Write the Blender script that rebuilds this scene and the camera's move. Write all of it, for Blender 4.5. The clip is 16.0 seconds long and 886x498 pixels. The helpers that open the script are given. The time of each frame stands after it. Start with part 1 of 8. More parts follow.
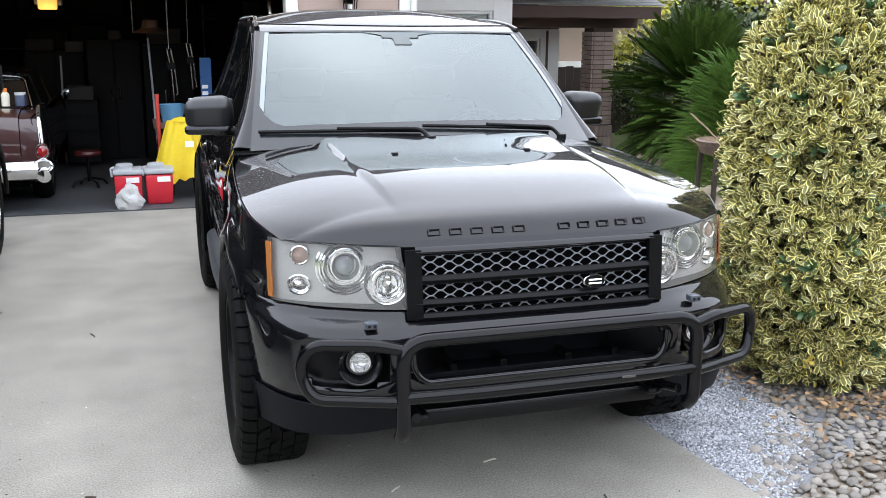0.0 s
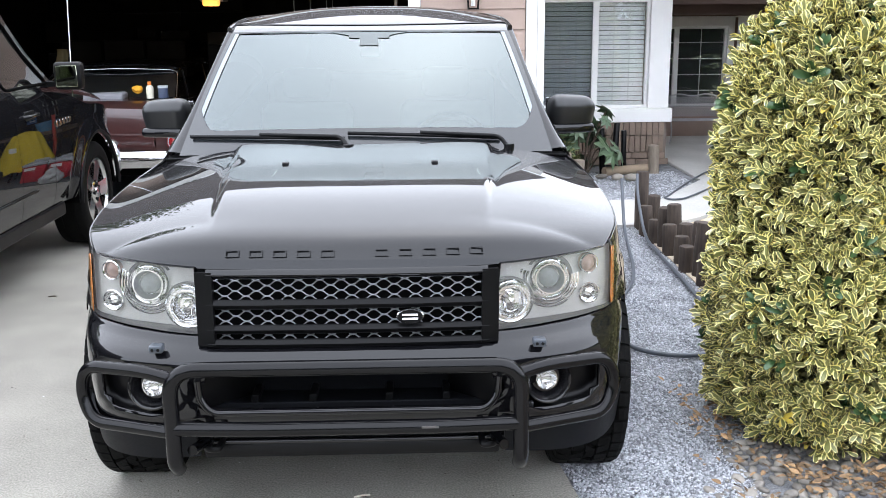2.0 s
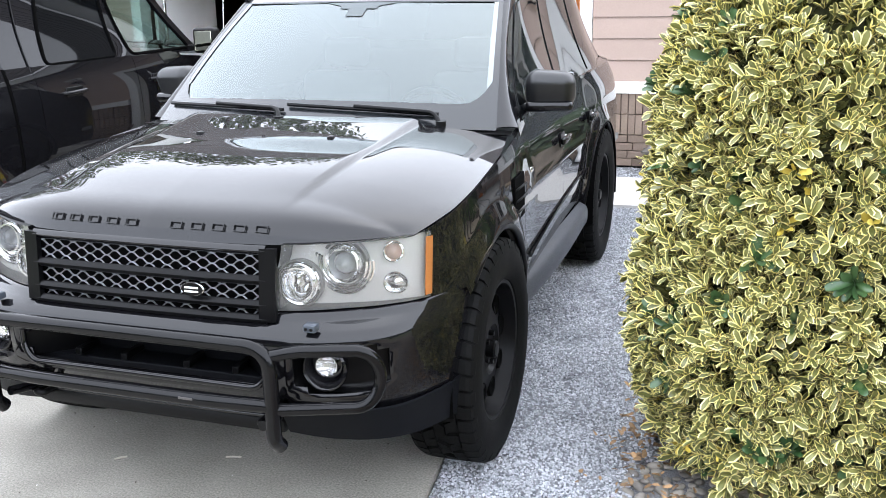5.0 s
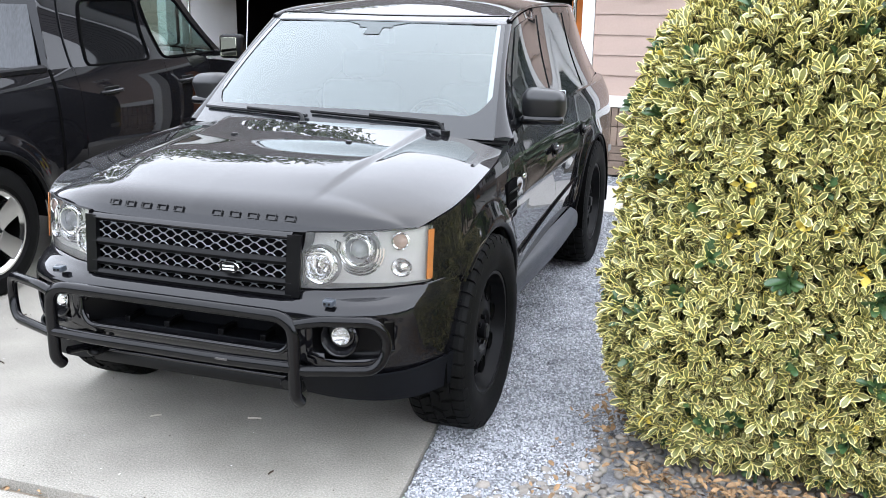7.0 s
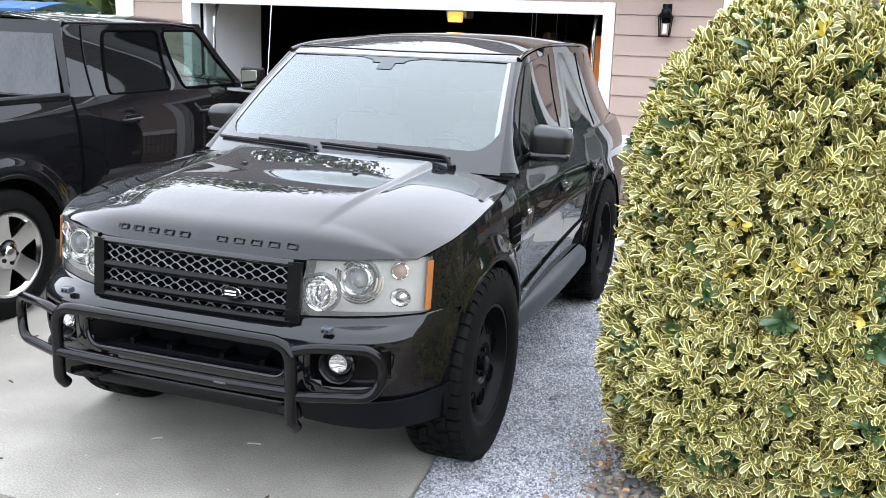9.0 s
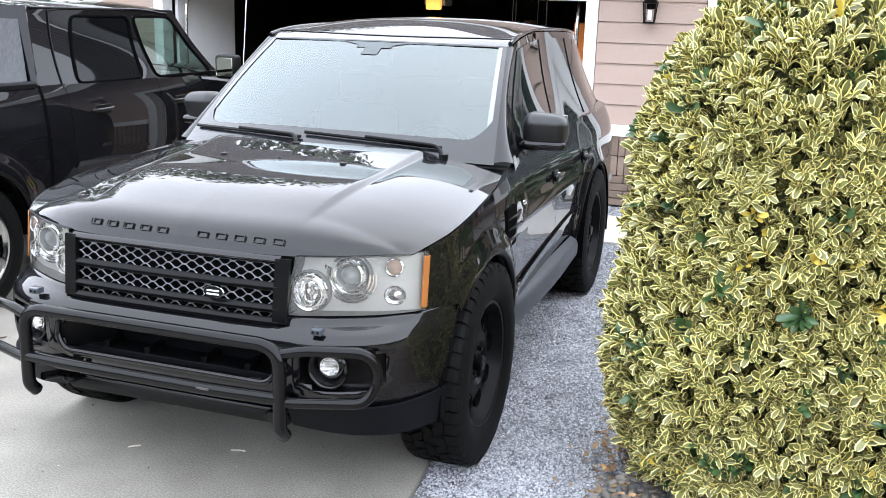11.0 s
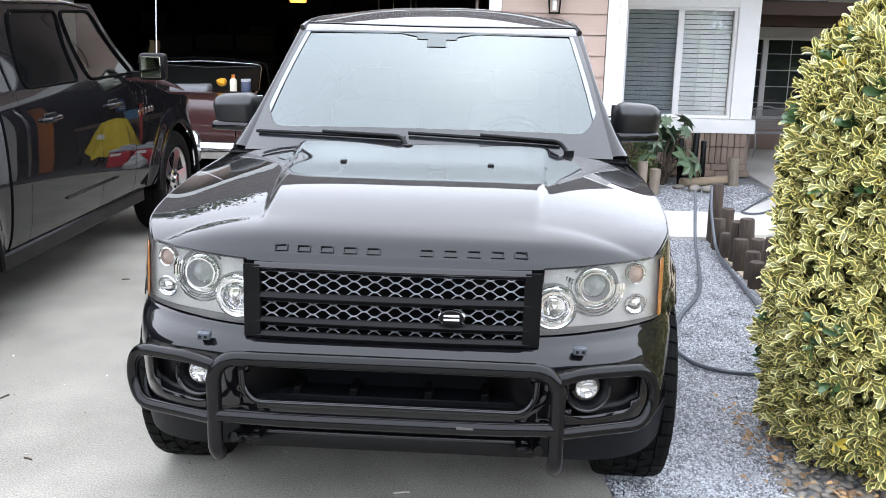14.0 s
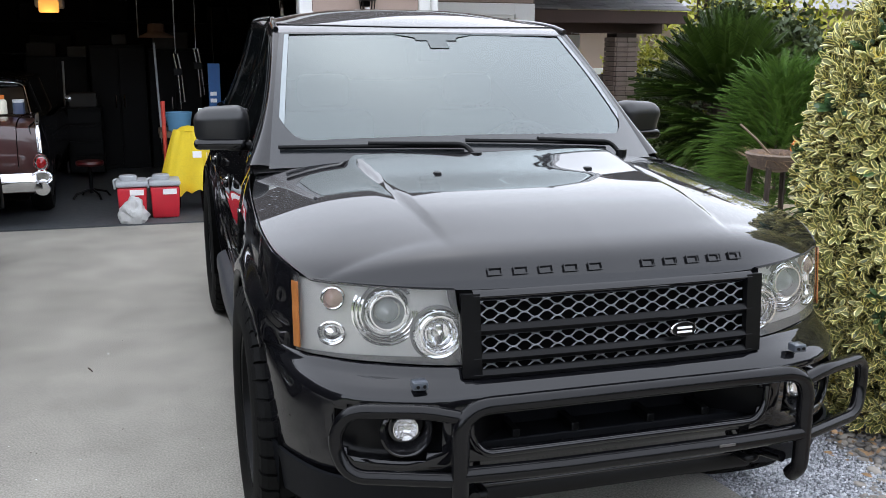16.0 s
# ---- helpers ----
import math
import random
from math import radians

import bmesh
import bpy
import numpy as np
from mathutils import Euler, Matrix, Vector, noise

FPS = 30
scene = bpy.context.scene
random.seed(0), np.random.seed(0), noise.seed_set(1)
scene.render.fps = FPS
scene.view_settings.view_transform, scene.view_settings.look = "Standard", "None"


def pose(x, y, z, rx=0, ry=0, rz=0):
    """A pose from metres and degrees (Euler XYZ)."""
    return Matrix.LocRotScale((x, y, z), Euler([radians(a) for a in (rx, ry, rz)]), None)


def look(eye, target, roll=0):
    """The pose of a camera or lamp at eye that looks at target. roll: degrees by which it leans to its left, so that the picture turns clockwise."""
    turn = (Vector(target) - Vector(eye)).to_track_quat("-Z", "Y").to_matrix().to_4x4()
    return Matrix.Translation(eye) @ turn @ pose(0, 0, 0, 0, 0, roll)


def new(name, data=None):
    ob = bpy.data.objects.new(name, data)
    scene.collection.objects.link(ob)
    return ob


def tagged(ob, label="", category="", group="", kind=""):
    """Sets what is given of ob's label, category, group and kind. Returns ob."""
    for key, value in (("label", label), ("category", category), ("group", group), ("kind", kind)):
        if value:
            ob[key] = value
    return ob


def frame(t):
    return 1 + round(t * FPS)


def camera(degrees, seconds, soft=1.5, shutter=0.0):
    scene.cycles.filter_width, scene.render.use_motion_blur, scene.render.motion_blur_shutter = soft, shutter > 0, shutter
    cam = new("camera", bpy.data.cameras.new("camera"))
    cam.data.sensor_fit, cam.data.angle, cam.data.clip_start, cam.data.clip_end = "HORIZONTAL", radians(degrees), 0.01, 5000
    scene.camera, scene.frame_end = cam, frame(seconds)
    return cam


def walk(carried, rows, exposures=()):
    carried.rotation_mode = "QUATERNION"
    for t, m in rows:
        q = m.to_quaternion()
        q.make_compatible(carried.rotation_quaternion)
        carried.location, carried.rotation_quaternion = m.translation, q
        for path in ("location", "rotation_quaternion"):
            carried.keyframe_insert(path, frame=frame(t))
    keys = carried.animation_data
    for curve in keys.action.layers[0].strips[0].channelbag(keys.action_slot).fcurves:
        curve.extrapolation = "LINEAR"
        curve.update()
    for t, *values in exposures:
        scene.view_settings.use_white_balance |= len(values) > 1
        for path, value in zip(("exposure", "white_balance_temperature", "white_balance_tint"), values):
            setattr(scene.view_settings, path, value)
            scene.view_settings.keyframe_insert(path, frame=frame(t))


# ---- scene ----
cam = camera(49.5, 16.0, soft=0.65)
PATH = [
    (0, (-1.278, -2.849, 1.677), (-0.675, -0.995, 1.23), 0.4),
    (0.5, (-0.924, -2.889, 1.734), (-0.491, -0.994, 1.262), 0.2),
    (1, (-0.563, -2.811, 1.725), (-0.28, -0.892, 1.237), -0.5),
    (1.5, (-0.186, -2.791, 1.727), (0.014, -0.854, 1.268), -1.0),
    (2, (0.191, -2.799, 1.738), (0.261, -0.857, 1.263), -0.5),
    (2.5, (0.5, -2.681, 1.712), (0.42, -0.746, 1.212), -0.8),
    (3, (0.792, -2.639, 1.717), (0.558, -0.716, 1.221), -1.2),
    (3.5, (1.121, -2.641, 1.72), (0.706, -0.761, 1.178), -2.0),
    (4, (1.372, -2.518, 1.69), (0.939, -0.647, 1.13), -2.2),
    (4.5, (1.626, -2.434, 1.736), (1.138, -0.575, 1.181), -1.5),
    (5, (1.814, -2.472, 1.761), (1.22, -0.64, 1.219), -1.1),
    (5.2, (1.83, -2.499, 1.777), (1.245, -0.663, 1.24), -0.8),
    (7.3, (2.032, -2.989, 1.862), (1.425, -1.16, 1.328), 0.9),
    (7.5, (2.06, -2.986, 1.859), (1.446, -1.158, 1.326), 0.9),
    (8, (2.102, -3.002, 1.862), (1.461, -1.172, 1.371), 1.5),
    (8.5, (2.103, -3.008, 1.864), (1.458, -1.173, 1.397), 1.8),
    (9, (2.091, -2.99, 1.857), (1.437, -1.157, 1.396), 1.9),
    (9.2, (2.091, -2.979, 1.858), (1.423, -1.153, 1.388), 2.0),
    (11.3, (1.868, -2.808, 1.802), (1.299, -0.952, 1.32), 2.0),
    (11.5, (1.811, -2.835, 1.796), (1.272, -0.974, 1.299), 2.2),
    (12, (1.651, -2.86, 1.808), (1.19, -0.986, 1.282), 1.7),
    (12.5, (1.382, -2.827, 1.79), (0.958, -0.938, 1.289), 1.3),
    (13, (1.027, -2.775, 1.775), (0.67, -0.862, 1.316), 1.2),
    (13.5, (0.649, -2.839, 1.771), (0.408, -0.904, 1.325), 1.3),
    (14, (0.3, -2.812, 1.745), (0.203, -0.871, 1.272), 1.2),
    (14.5, (-0.137, -2.778, 1.741), (-0.076, -0.834, 1.275), 0.6),
    (15, (-0.544, -2.781, 1.743), (-0.254, -0.865, 1.249), 0.9),
    (15.5, (-0.904, -2.548, 1.703), (-0.452, -0.662, 1.213), 1.2),
    (16, (-1.261, -2.289, 1.654), (-0.667, -0.429, 1.22), 0.5),
]
EXPOSURES = [(0, 0.81), (1.5, 0.95), (2.5, 1.04), (3.0, 1.1), (3.5, 1.24), (5, 1.16), (8, 1.08), (8.5, 1.02), (9, 1.04), (12.5, 1.15), (13.0, 0.98), (13.5, 1.1), (15, 1.07), (16, 0.41)]
walk(cam, [(t, look(eye, target, roll)) for t, eye, target, roll in PATH], exposures=EXPOSURES)

# ---- sky and light: bright overcast ----
world = bpy.data.worlds.new("sky")
scene.world = world
world.use_nodes = True
wn, wl = world.node_tree.nodes, world.node_tree.links
wn.clear()
sky = wn.new("ShaderNodeTexSky")
sky.sky_type = 'NISHITA'
sky.sun_disc = False
sky.sun_elevation, sky.sun_rotation = radians(62), radians(12)
sky.air_density, sky.dust_density, sky.ozone_density = 1.0, 5.0, 1.0
hs = wn.new("ShaderNodeHueSaturation")
hs.inputs["Saturation"].default_value = 0.16
mixw = wn.new("ShaderNodeMix")
mixw.data_type = 'RGBA'
mixw.inputs["Factor"].default_value = 0.88
mixw.inputs["B"].default_value = (11.6, 12.5, 14.5, 1)
# thin bright haze low down, thicker cloud overhead
way = wn.new("ShaderNodeTexCoord")
split = wn.new("ShaderNodeSeparateXYZ")
rise = wn.new("ShaderNodeMapRange")
rise.inputs["To Min"].default_value, rise.inputs["To Max"].default_value = 1.16, 0.92
dome = wn.new("ShaderNodeVectorMath")
dome.operation = 'SCALE'
bgw = wn.new("ShaderNodeBackground")
bgw.inputs["Strength"].default_value = 0.153
wout = wn.new("ShaderNodeOutputWorld")
wl.new(sky.outputs[0], hs.inputs["Color"])
wl.new(hs.outputs[0], mixw.inputs["A"])
wl.new(way.outputs["Generated"], split.inputs[0])
wl.new(split.outputs["Z"], rise.inputs["Value"])
wl.new(mixw.outputs["Result"], dome.inputs[0])
wl.new(rise.outputs["Result"], dome.inputs["Scale"])
wl.new(dome.outputs["Vector"], bgw.inputs["Color"])
wl.new(bgw.outputs[0], wout.inputs[0])

sun_data = bpy.data.lights.new("sun", 'SUN')
sun_data.energy, sun_data.angle, sun_data.color = 0.75, radians(165), (1.0, 0.98, 0.95)
sun = new("sun", sun_data)
sun.matrix_world = look((1.1, 5.2, 10), (0, 0, 0))

# ---- materials ----
def mat(name, color, rough=0.5, metal=0.0, var=0.12, scale=8.0, fine=90.0, bump=0.0, bump_scale=60.0, coat=0.0, coat_rough=0.03,
        color2=None, island=False, spec=0.5, objrand=0.0, aniso=None, coat_ior=1.5, wide=1.0):
    """A painted or natural surface: colour varied at two scales, with fine relief."""
    m = bpy.data.materials.new(name)
    m.use_nodes = True
    n, l = m.node_tree.nodes, m.node_tree.links
    b = n["Principled BSDF"]
    b.inputs["Metallic"].default_value = metal
    b.inputs["Specular IOR Level"].default_value = spec
    b.inputs["Coat Weight"].default_value = coat
    b.inputs["Coat Roughness"].default_value = coat_rough
    b.inputs["Coat IOR"].default_value = coat_ior
    tc = n.new("ShaderNodeTexCoord")
    mp = n.new("ShaderNodeMapping")
    if aniso:
        mp.inputs["Scale"].default_value = aniso
    l.new(tc.outputs["Object"], mp.inputs[0])
    n1, n2 = n.new("ShaderNodeTexNoise"), n.new("ShaderNodeTexNoise")
    n1.inputs["Scale"].default_value, n2.inputs["Scale"].default_value = scale, fine
    n1.inputs["Detail"].default_value, n2.inputs["Detail"].default_value = 4, 3
    l.new(mp.outputs[0], n1.inputs[0]), l.new(mp.outputs[0], n2.inputs[0])
    add = n.new("ShaderNodeMath")
    add.operation = 'MULTIPLY_ADD'
    add.inputs[1].default_value = wide
    l.new(n1.outputs[0], add.inputs[0]), l.new(n2.outputs[0], add.inputs[2])
    last = add.outputs[0]
    if island or objrand:
        info = n.new("ShaderNodeNewGeometry") if island else n.new("ShaderNodeObjectInfo")
        sc = n.new("ShaderNodeMath")
        sc.operation = 'MULTIPLY_ADD'
        sc.inputs[1].default_value = objrand or 1.0
        l.new(info.outputs["Random Per Island" if island else "Random"], sc.inputs[0])
        l.new(last, sc.inputs[2])
        last = sc.outputs[0]
    lo, hi = 0.3 + 0.3 * wide, 0.7 + 0.7 * wide + (objrand or (1.0 if island else 0))
    ramp = n.new("ShaderNodeMapRange")
    ramp.inputs["From Min"].default_value, ramp.inputs["From Max"].default_value = lo, hi
    l.new(last, ramp.inputs[0])
    mix = n.new("ShaderNodeMix")
    mix.data_type = 'RGBA'
    c2 = color2 or tuple(min(1, c * (1 + var)) for c in color)
    c1 = color if color2 else tuple(c * (1 - var) for c in color)
    mix.inputs["A"].default_value, mix.inputs["B"].default_value = (*c1, 1), (*c2, 1)
    l.new(ramp.outputs[0], mix.inputs["Factor"])
    l.new(mix.outputs["Result"], b.inputs["Base Color"])
    rr = n.new("ShaderNodeMapRange")
    rr.inputs["To Min"].default_value, rr.inputs["To Max"].default_value = rough * 0.85, min(1, rough * 1.15)
    l.new(n1.outputs[0], rr.inputs[0])
    l.new(rr.outputs[0], b.inputs["Roughness"])
    if bump:
        bp = n.new("ShaderNodeBump")
        bp.inputs["Strength"].default_value, bp.inputs["Distance"].default_value = 0.6, bump
        n3 = n.new("ShaderNodeTexNoise")
        n3.inputs["Scale"].default_value, n3.inputs["Detail"].default_value = bump_scale, 5
        l.new(mp.outputs[0], n3.inputs[0])
        l.new(n3.outputs[0], bp.inputs["Height"])
        l.new(bp.outputs[0], b.inputs["Normal"])
    return m


def glass_mat(name, color, gloss=0.12, rough=0.0, ior=1.5, tint=(1, 1, 1), haze=0.0):
    """A thin pane: see-through with a mirror coat by Fresnel."""
    m = bpy.data.materials.new(name)
    m.use_nodes = True
    n, l = m.node_tree.nodes, m.node_tree.links
    n.clear()
    out, mix = n.new("ShaderNodeOutputMaterial"), n.new("ShaderNodeMixShader")
    tr, gl, fr = n.new("ShaderNodeBsdfTransparent"), n.new("ShaderNodeBsdfGlossy"), n.new("ShaderNodeFresnel")
    tr.inputs[0].default_value = (*color, 1)
    gl.inputs["Roughness"].default_value = rough
    gl.inputs[0].default_value = (*tint, 1)
    fr.inputs[0].default_value = ior
    add = n.new("ShaderNodeMath")
    add.use_clamp = True
    add.inputs[1].default_value = gloss
    l.new(fr.outputs[0], add.inputs[0])
    l.new(add.outputs[0], mix.inputs[0])
    under = tr.outputs[0]
    if haze:
        df, hz = n.new("ShaderNodeBsdfDiffuse"), n.new("ShaderNodeMixShader")
        df.inputs[0].default_value = (0.8, 0.79, 0.78, 1)
        hz.inputs[0].default_value = haze
        l.new(tr.outputs[0], hz.inputs[1]), l.new(df.outputs[0], hz.inputs[2])
        under = hz.outputs[0]
    l.new(under, mix.inputs[1]), l.new(gl.outputs[0], mix.inputs[2])
    l.new(mix.outputs[0], out.inputs[0])
    return m


def emit_mat(name, color, strength):
    m = bpy.data.materials.new(name)
    m.use_nodes = True
    b = m.node_tree.nodes["Principled BSDF"]
    b.inputs["Base Color"].default_value = (*color, 1)
    b.inputs["Emission Color"].default_value = (*color, 1)
    b.inputs["Emission Strength"].default_value = strength
    return m


BLACK_PAINT = mat("black_paint", (0.004, 0.004, 0.005), 0.4, var=0.2, coat=1.0, coat_rough=0.01, spec=0.02, coat_ior=1.47)
SATIN_BLACK = mat("satin_black", (0.003, 0.003, 0.0035), 0.3, spec=0.15)
BLACK_PLASTIC = mat("black_plastic", (0.0022, 0.0022, 0.0026), 0.42, spec=0.2)
GREY_PLASTIC = mat("grey_plastic", (0.005, 0.0055, 0.007), 0.5, spec=0.09, bump=0.0006, bump_scale=500)
SILL_GREY = mat("sill_plastic", (0.03, 0.033, 0.04), 0.42, spec=0.45, bump=0.0006, bump_scale=400)
DARK_VOID = mat("dark_underbody", (0.002, 0.002, 0.002), 0.9, spec=0.03)
BAR_PAINT = mat("bar_powder_coat", (0.0018, 0.0018, 0.0022), 0.14, spec=0.26, color2=(0.004, 0.004, 0.005), fine=300, bump=0.0004, bump_scale=260)
RUBBER = mat("tyre_rubber", (0.0025, 0.0025, 0.0025), 0.7, bump=0.001, bump_scale=120, color2=(0.006, 0.006, 0.0058), spec=0.1)
MIRROR_CAP = mat("satin_mirror_cap", (0.012, 0.0125, 0.0135), 0.36, spec=0.55)
RIM_BLACK = mat("black_rim", (0.003, 0.003, 0.0035), 0.4, spec=0.14)
CHROME = mat("chrome", (0.75, 0.75, 0.76), 0.12, metal=1.0, var=0.05)
ALLOY = mat("silver_alloy", (0.66, 0.66, 0.65), 0.16, metal=1.0, var=0.08)
REFLECTOR = mat("lamp_reflector", (0.93, 0.94, 0.95), 0.1, metal=1.0, var=0.04)
LAMP_GREY = mat("lamp_bezel", (0.6, 0.6, 0.57), 0.4, metal=0.0, var=0.1)
LAMP_DARK = mat("lamp_well_grey", (0.12, 0.12, 0.12), 0.35, var=0.1)
LENS = glass_mat("lamp_lens", (0.95, 0.945, 0.94), 0.02, 0.04, haze=0.085)
BULB_GLASS = glass_mat("clear_glass", (0.95, 0.97, 0.98), 0.06)
AMBER = mat("amber_reflector", (0.36, 0.13, 0.035), 0.25, coat=0.6, bump=0.002, bump_scale=300)
WARM_LENS = mat("peach_indicator", (0.5, 0.33, 0.26), 0.25, coat=0.5)
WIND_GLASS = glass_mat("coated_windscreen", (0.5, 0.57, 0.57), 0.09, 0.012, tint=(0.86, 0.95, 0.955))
TINT_GLASS = mat("privacy_glass", (0.004, 0.005, 0.0055), 0.03, spec=0.42, var=0.05)
CAB_GLASS = glass_mat("green_cab_glass", (0.45, 0.55, 0.52), 0.05)
FRIT = mat("frit_band", (0.012, 0.014, 0.016), 0.2, coat=0.25)
PALE_EDGE = mat("pale_edge_glow", (0.24, 0.27, 0.28), 0.4)
SENSOR_GLASS = glass_mat("sensor_band_glass", (0.03, 0.035, 0.035), 0.045, 0.012, tint=(0.8, 0.88, 0.89))
CABIN = mat("grey_cabin_trim", (0.2, 0.2, 0.195), 0.7)
CABIN_BLACK = mat("black_cabin_plastic", (0.012, 0.012, 0.012), 0.6)
TRUCK_PAINT = mat("black_truck_paint", (0.005, 0.005, 0.006), 0.4, coat=1.0, coat_rough=0.015, spec=0.02, coat_ior=1.34)
MIRROR_GLASS = mat("mirror_glass", (0.42, 0.43, 0.35), 0.03, metal=1.0, var=0.02)
MAROON = mat("maroon_paint", (0.042, 0.012, 0.011), 0.3, coat=1.0, coat_rough=0.04)
RED_LENS = mat("red_lens", (0.25, 0.006, 0.008), 0.2, coat=0.8)
CONCRETE = mat("broom_concrete", (0.16, 0.15, 0.128), 0.85, scale=2.6, fine=130, bump=0.004, bump_scale=150, color2=(0.455, 0.43, 0.378), wide=0.55)
WALK_CONC = mat("pale_concrete", (0.4, 0.39, 0.37), 0.85, scale=1.5, fine=90, bump=0.003, bump_scale=150, color2=(0.62, 0.605, 0.575))
# dark floor, its grey lowered further to stand for indoor shade
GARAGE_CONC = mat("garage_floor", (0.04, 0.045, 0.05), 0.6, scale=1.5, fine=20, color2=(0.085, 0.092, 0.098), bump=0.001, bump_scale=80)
SOIL = mat("soil", (0.14, 0.11, 0.08), 0.95, scale=3, fine=60, bump=0.01, bump_scale=40, color2=(0.26, 0.22, 0.17))
BARK_SAND = mat("sandy_mulch", (0.36, 0.28, 0.19), 0.95, scale=6, fine=120, bump=0.006, bump_scale=150, color2=(0.74, 0.63, 0.47))
GRASS = mat("grass_ground", (0.07, 0.1, 0.03), 0.95, scale=3, fine=80, bump=0.01, bump_scale=60, color2=(0.14, 0.16, 0.06))
GRAVEL_BED = mat("gravel_bed", (0.06, 0.063, 0.07), 0.9, scale=12, fine=190, bump=0.012, bump_scale=110, color2=(0.34, 0.345, 0.36))
GRAVEL = mat("gravel_stone", (0.018, 0.02, 0.026), 0.75, island=True, scale=4, fine=120, color2=(0.74, 0.76, 0.8))
RIVER = mat("river_stone", (0.1, 0.09, 0.08), 0.6, objrand=1.2, scale=6, fine=70, color2=(0.38, 0.345, 0.3), bump=0.002, bump_scale=60)
RIVER_FAR = mat("river_stone_mass", (0.1, 0.09, 0.08), 0.6, island=True, scale=6, fine=70, color2=(0.38, 0.345, 0.3), bump=0.002, bump_scale=60)
SIDING = mat("tan_pink_siding", (0.42, 0.315, 0.265), 0.7, scale=2, fine=70, var=0.06, bump=0.002, bump_scale=120)
WHITE_TRIM = mat("white_trim_paint", (0.88, 0.875, 0.86), 0.55, var=0.05, scale=3)
BRICK = mat("painted_brick", (0.15, 0.11, 0.085), 0.8, objrand=0.9, scale=8, fine=90, bump=0.004, bump_scale=70, color2=(0.3, 0.225, 0.175))
MORTAR = mat("mortar", (0.19, 0.155, 0.13), 0.9, bump=0.004, bump_scale=120)
DARK_BROWN = mat("dark_brown_fascia", (0.11, 0.07, 0.058), 0.7, var=0.15, scale=3)
SHINGLE = mat("roof_shingle", (0.22, 0.215, 0.225), 0.9, island=True, scale=5, fine=90, color2=(0.42, 0.41, 0.42), bump=0.004, bump_scale=150)
BLIND = mat("white_blind", (0.9, 0.9, 0.9), 0.5, var=0.04)
ROOM_DARK = mat("dim_room", (0.05, 0.055, 0.06), 0.9)
PANE = glass_mat("window_pane", (0.96, 0.97, 0.97), 0.03)
# near black: the shade inside the garage is put into this colour
SHADED_GARAGE = mat("shaded_garage", (0.011, 0.0115, 0.0125), 0.9, scale=2)
WOOD_LOG = mat("weathered_log", (0.022, 0.016, 0.013), 0.9, scale=8, fine=60, aniso=(1, 1, 0.15), color2=(0.085, 0.062, 0.048), bump=0.006, bump_scale=40)
WOOD_CUT = mat("cut_wood", (0.3, 0.23, 0.16), 0.85, scale=10, fine=60, bump=0.003)
HOSE_MAT = mat("dark_hose", (0.07, 0.08, 0.095), 0.4)
LEAF_GREEN = mat("leaf_green", (0.055, 0.068, 0.016), 0.36, island=True, color2=(0.27, 0.27, 0.085), scale=3, fine=50, coat=0.25, coat_rough=0.25)
LEAF_CREAM = mat("leaf_cream_edge", (0.88, 0.75, 0.22), 0.42, island=True, color2=(0.98, 0.91, 0.5), scale=3, fine=50)
LEAF_PLAIN = mat("leaf_plain_green", (0.02, 0.06, 0.018), 0.35, island=True, color2=(0.06, 0.12, 0.04), coat=0.3, coat_rough=0.2)
LEAF_YELLOW = mat("leaf_yellow", (0.6, 0.45, 0.05), 0.45, island=True, color2=(0.8, 0.65, 0.15))
LITTER = mat("fallen_leaf", (0.035, 0.022, 0.014), 0.8, island=True, color2=(0.5, 0.31, 0.155), scale=20, fine=80)
TWIG = mat("twig", (0.07, 0.05, 0.035), 0.9)
PALM_GREEN = mat("sago_leaf", (0.014, 0.036, 0.005), 0.5, island=True, color2=(0.085, 0.14, 0.025), spec=0.2)
FERN_GREEN = mat("fern_leaf", (0.02, 0.055, 0.008), 0.55, island=True, color2=(0.12, 0.22, 0.035), spec=0.2)
TREE_GREEN = mat("tree_leaf", (0.02, 0.04, 0.012), 0.5, island=True, color2=(0.09, 0.12, 0.03))
CITRUS_GREEN = mat("citrus_leaf", (0.16, 0.2, 0.025), 0.45, island=True, color2=(0.6, 0.55, 0.06))
TRUNK = mat("trunk_bark", (0.08, 0.06, 0.045), 0.95, bump=0.02, bump_scale=20)
RED_PLASTIC = mat("red_cooler_plastic", (0.55, 0.02, 0.035), 0.4, var=0.08)
LID_GREY = mat("grey_cooler_lid", (0.42, 0.44, 0.46), 0.45)
YELLOW_CLOTH = mat("yellow_cloth", (0.75, 0.55, 0.02), 0.7, bump=0.004, bump_scale=25)
PUMPKIN = mat("orange_pumpkin", (0.6, 0.16, 0.015), 0.5, var=0.2)
BAG = mat("white_plastic_bag", (0.5, 0.5, 0.49), 0.4, bump=0.01, bump_scale=20)
BLUE = mat("blue_plastic", (0.02, 0.1, 0.28), 0.5)
WASHER_BLUE = mat("washer_cap", (0.06, 0.07, 0.085), 0.3, coat=0.5)
BENCH_IRON = mat("bench_iron", (0.45, 0.45, 0.46), 0.5, metal=0.4)
DOOR_BROWN = mat("dark_door", (0.04, 0.025, 0.02), 0.6)
LAMP_WARM = emit_mat("warm_opener_lamp", (1.0, 0.46, 0.1), 0.6)
CLOTH_WHITE = mat("grey_towel", (0.2, 0.2, 0.215), 0.9, bump=0.01, bump_scale=15)
ORANGE = mat("orange_cloth", (0.7, 0.2, 0.03), 0.7)

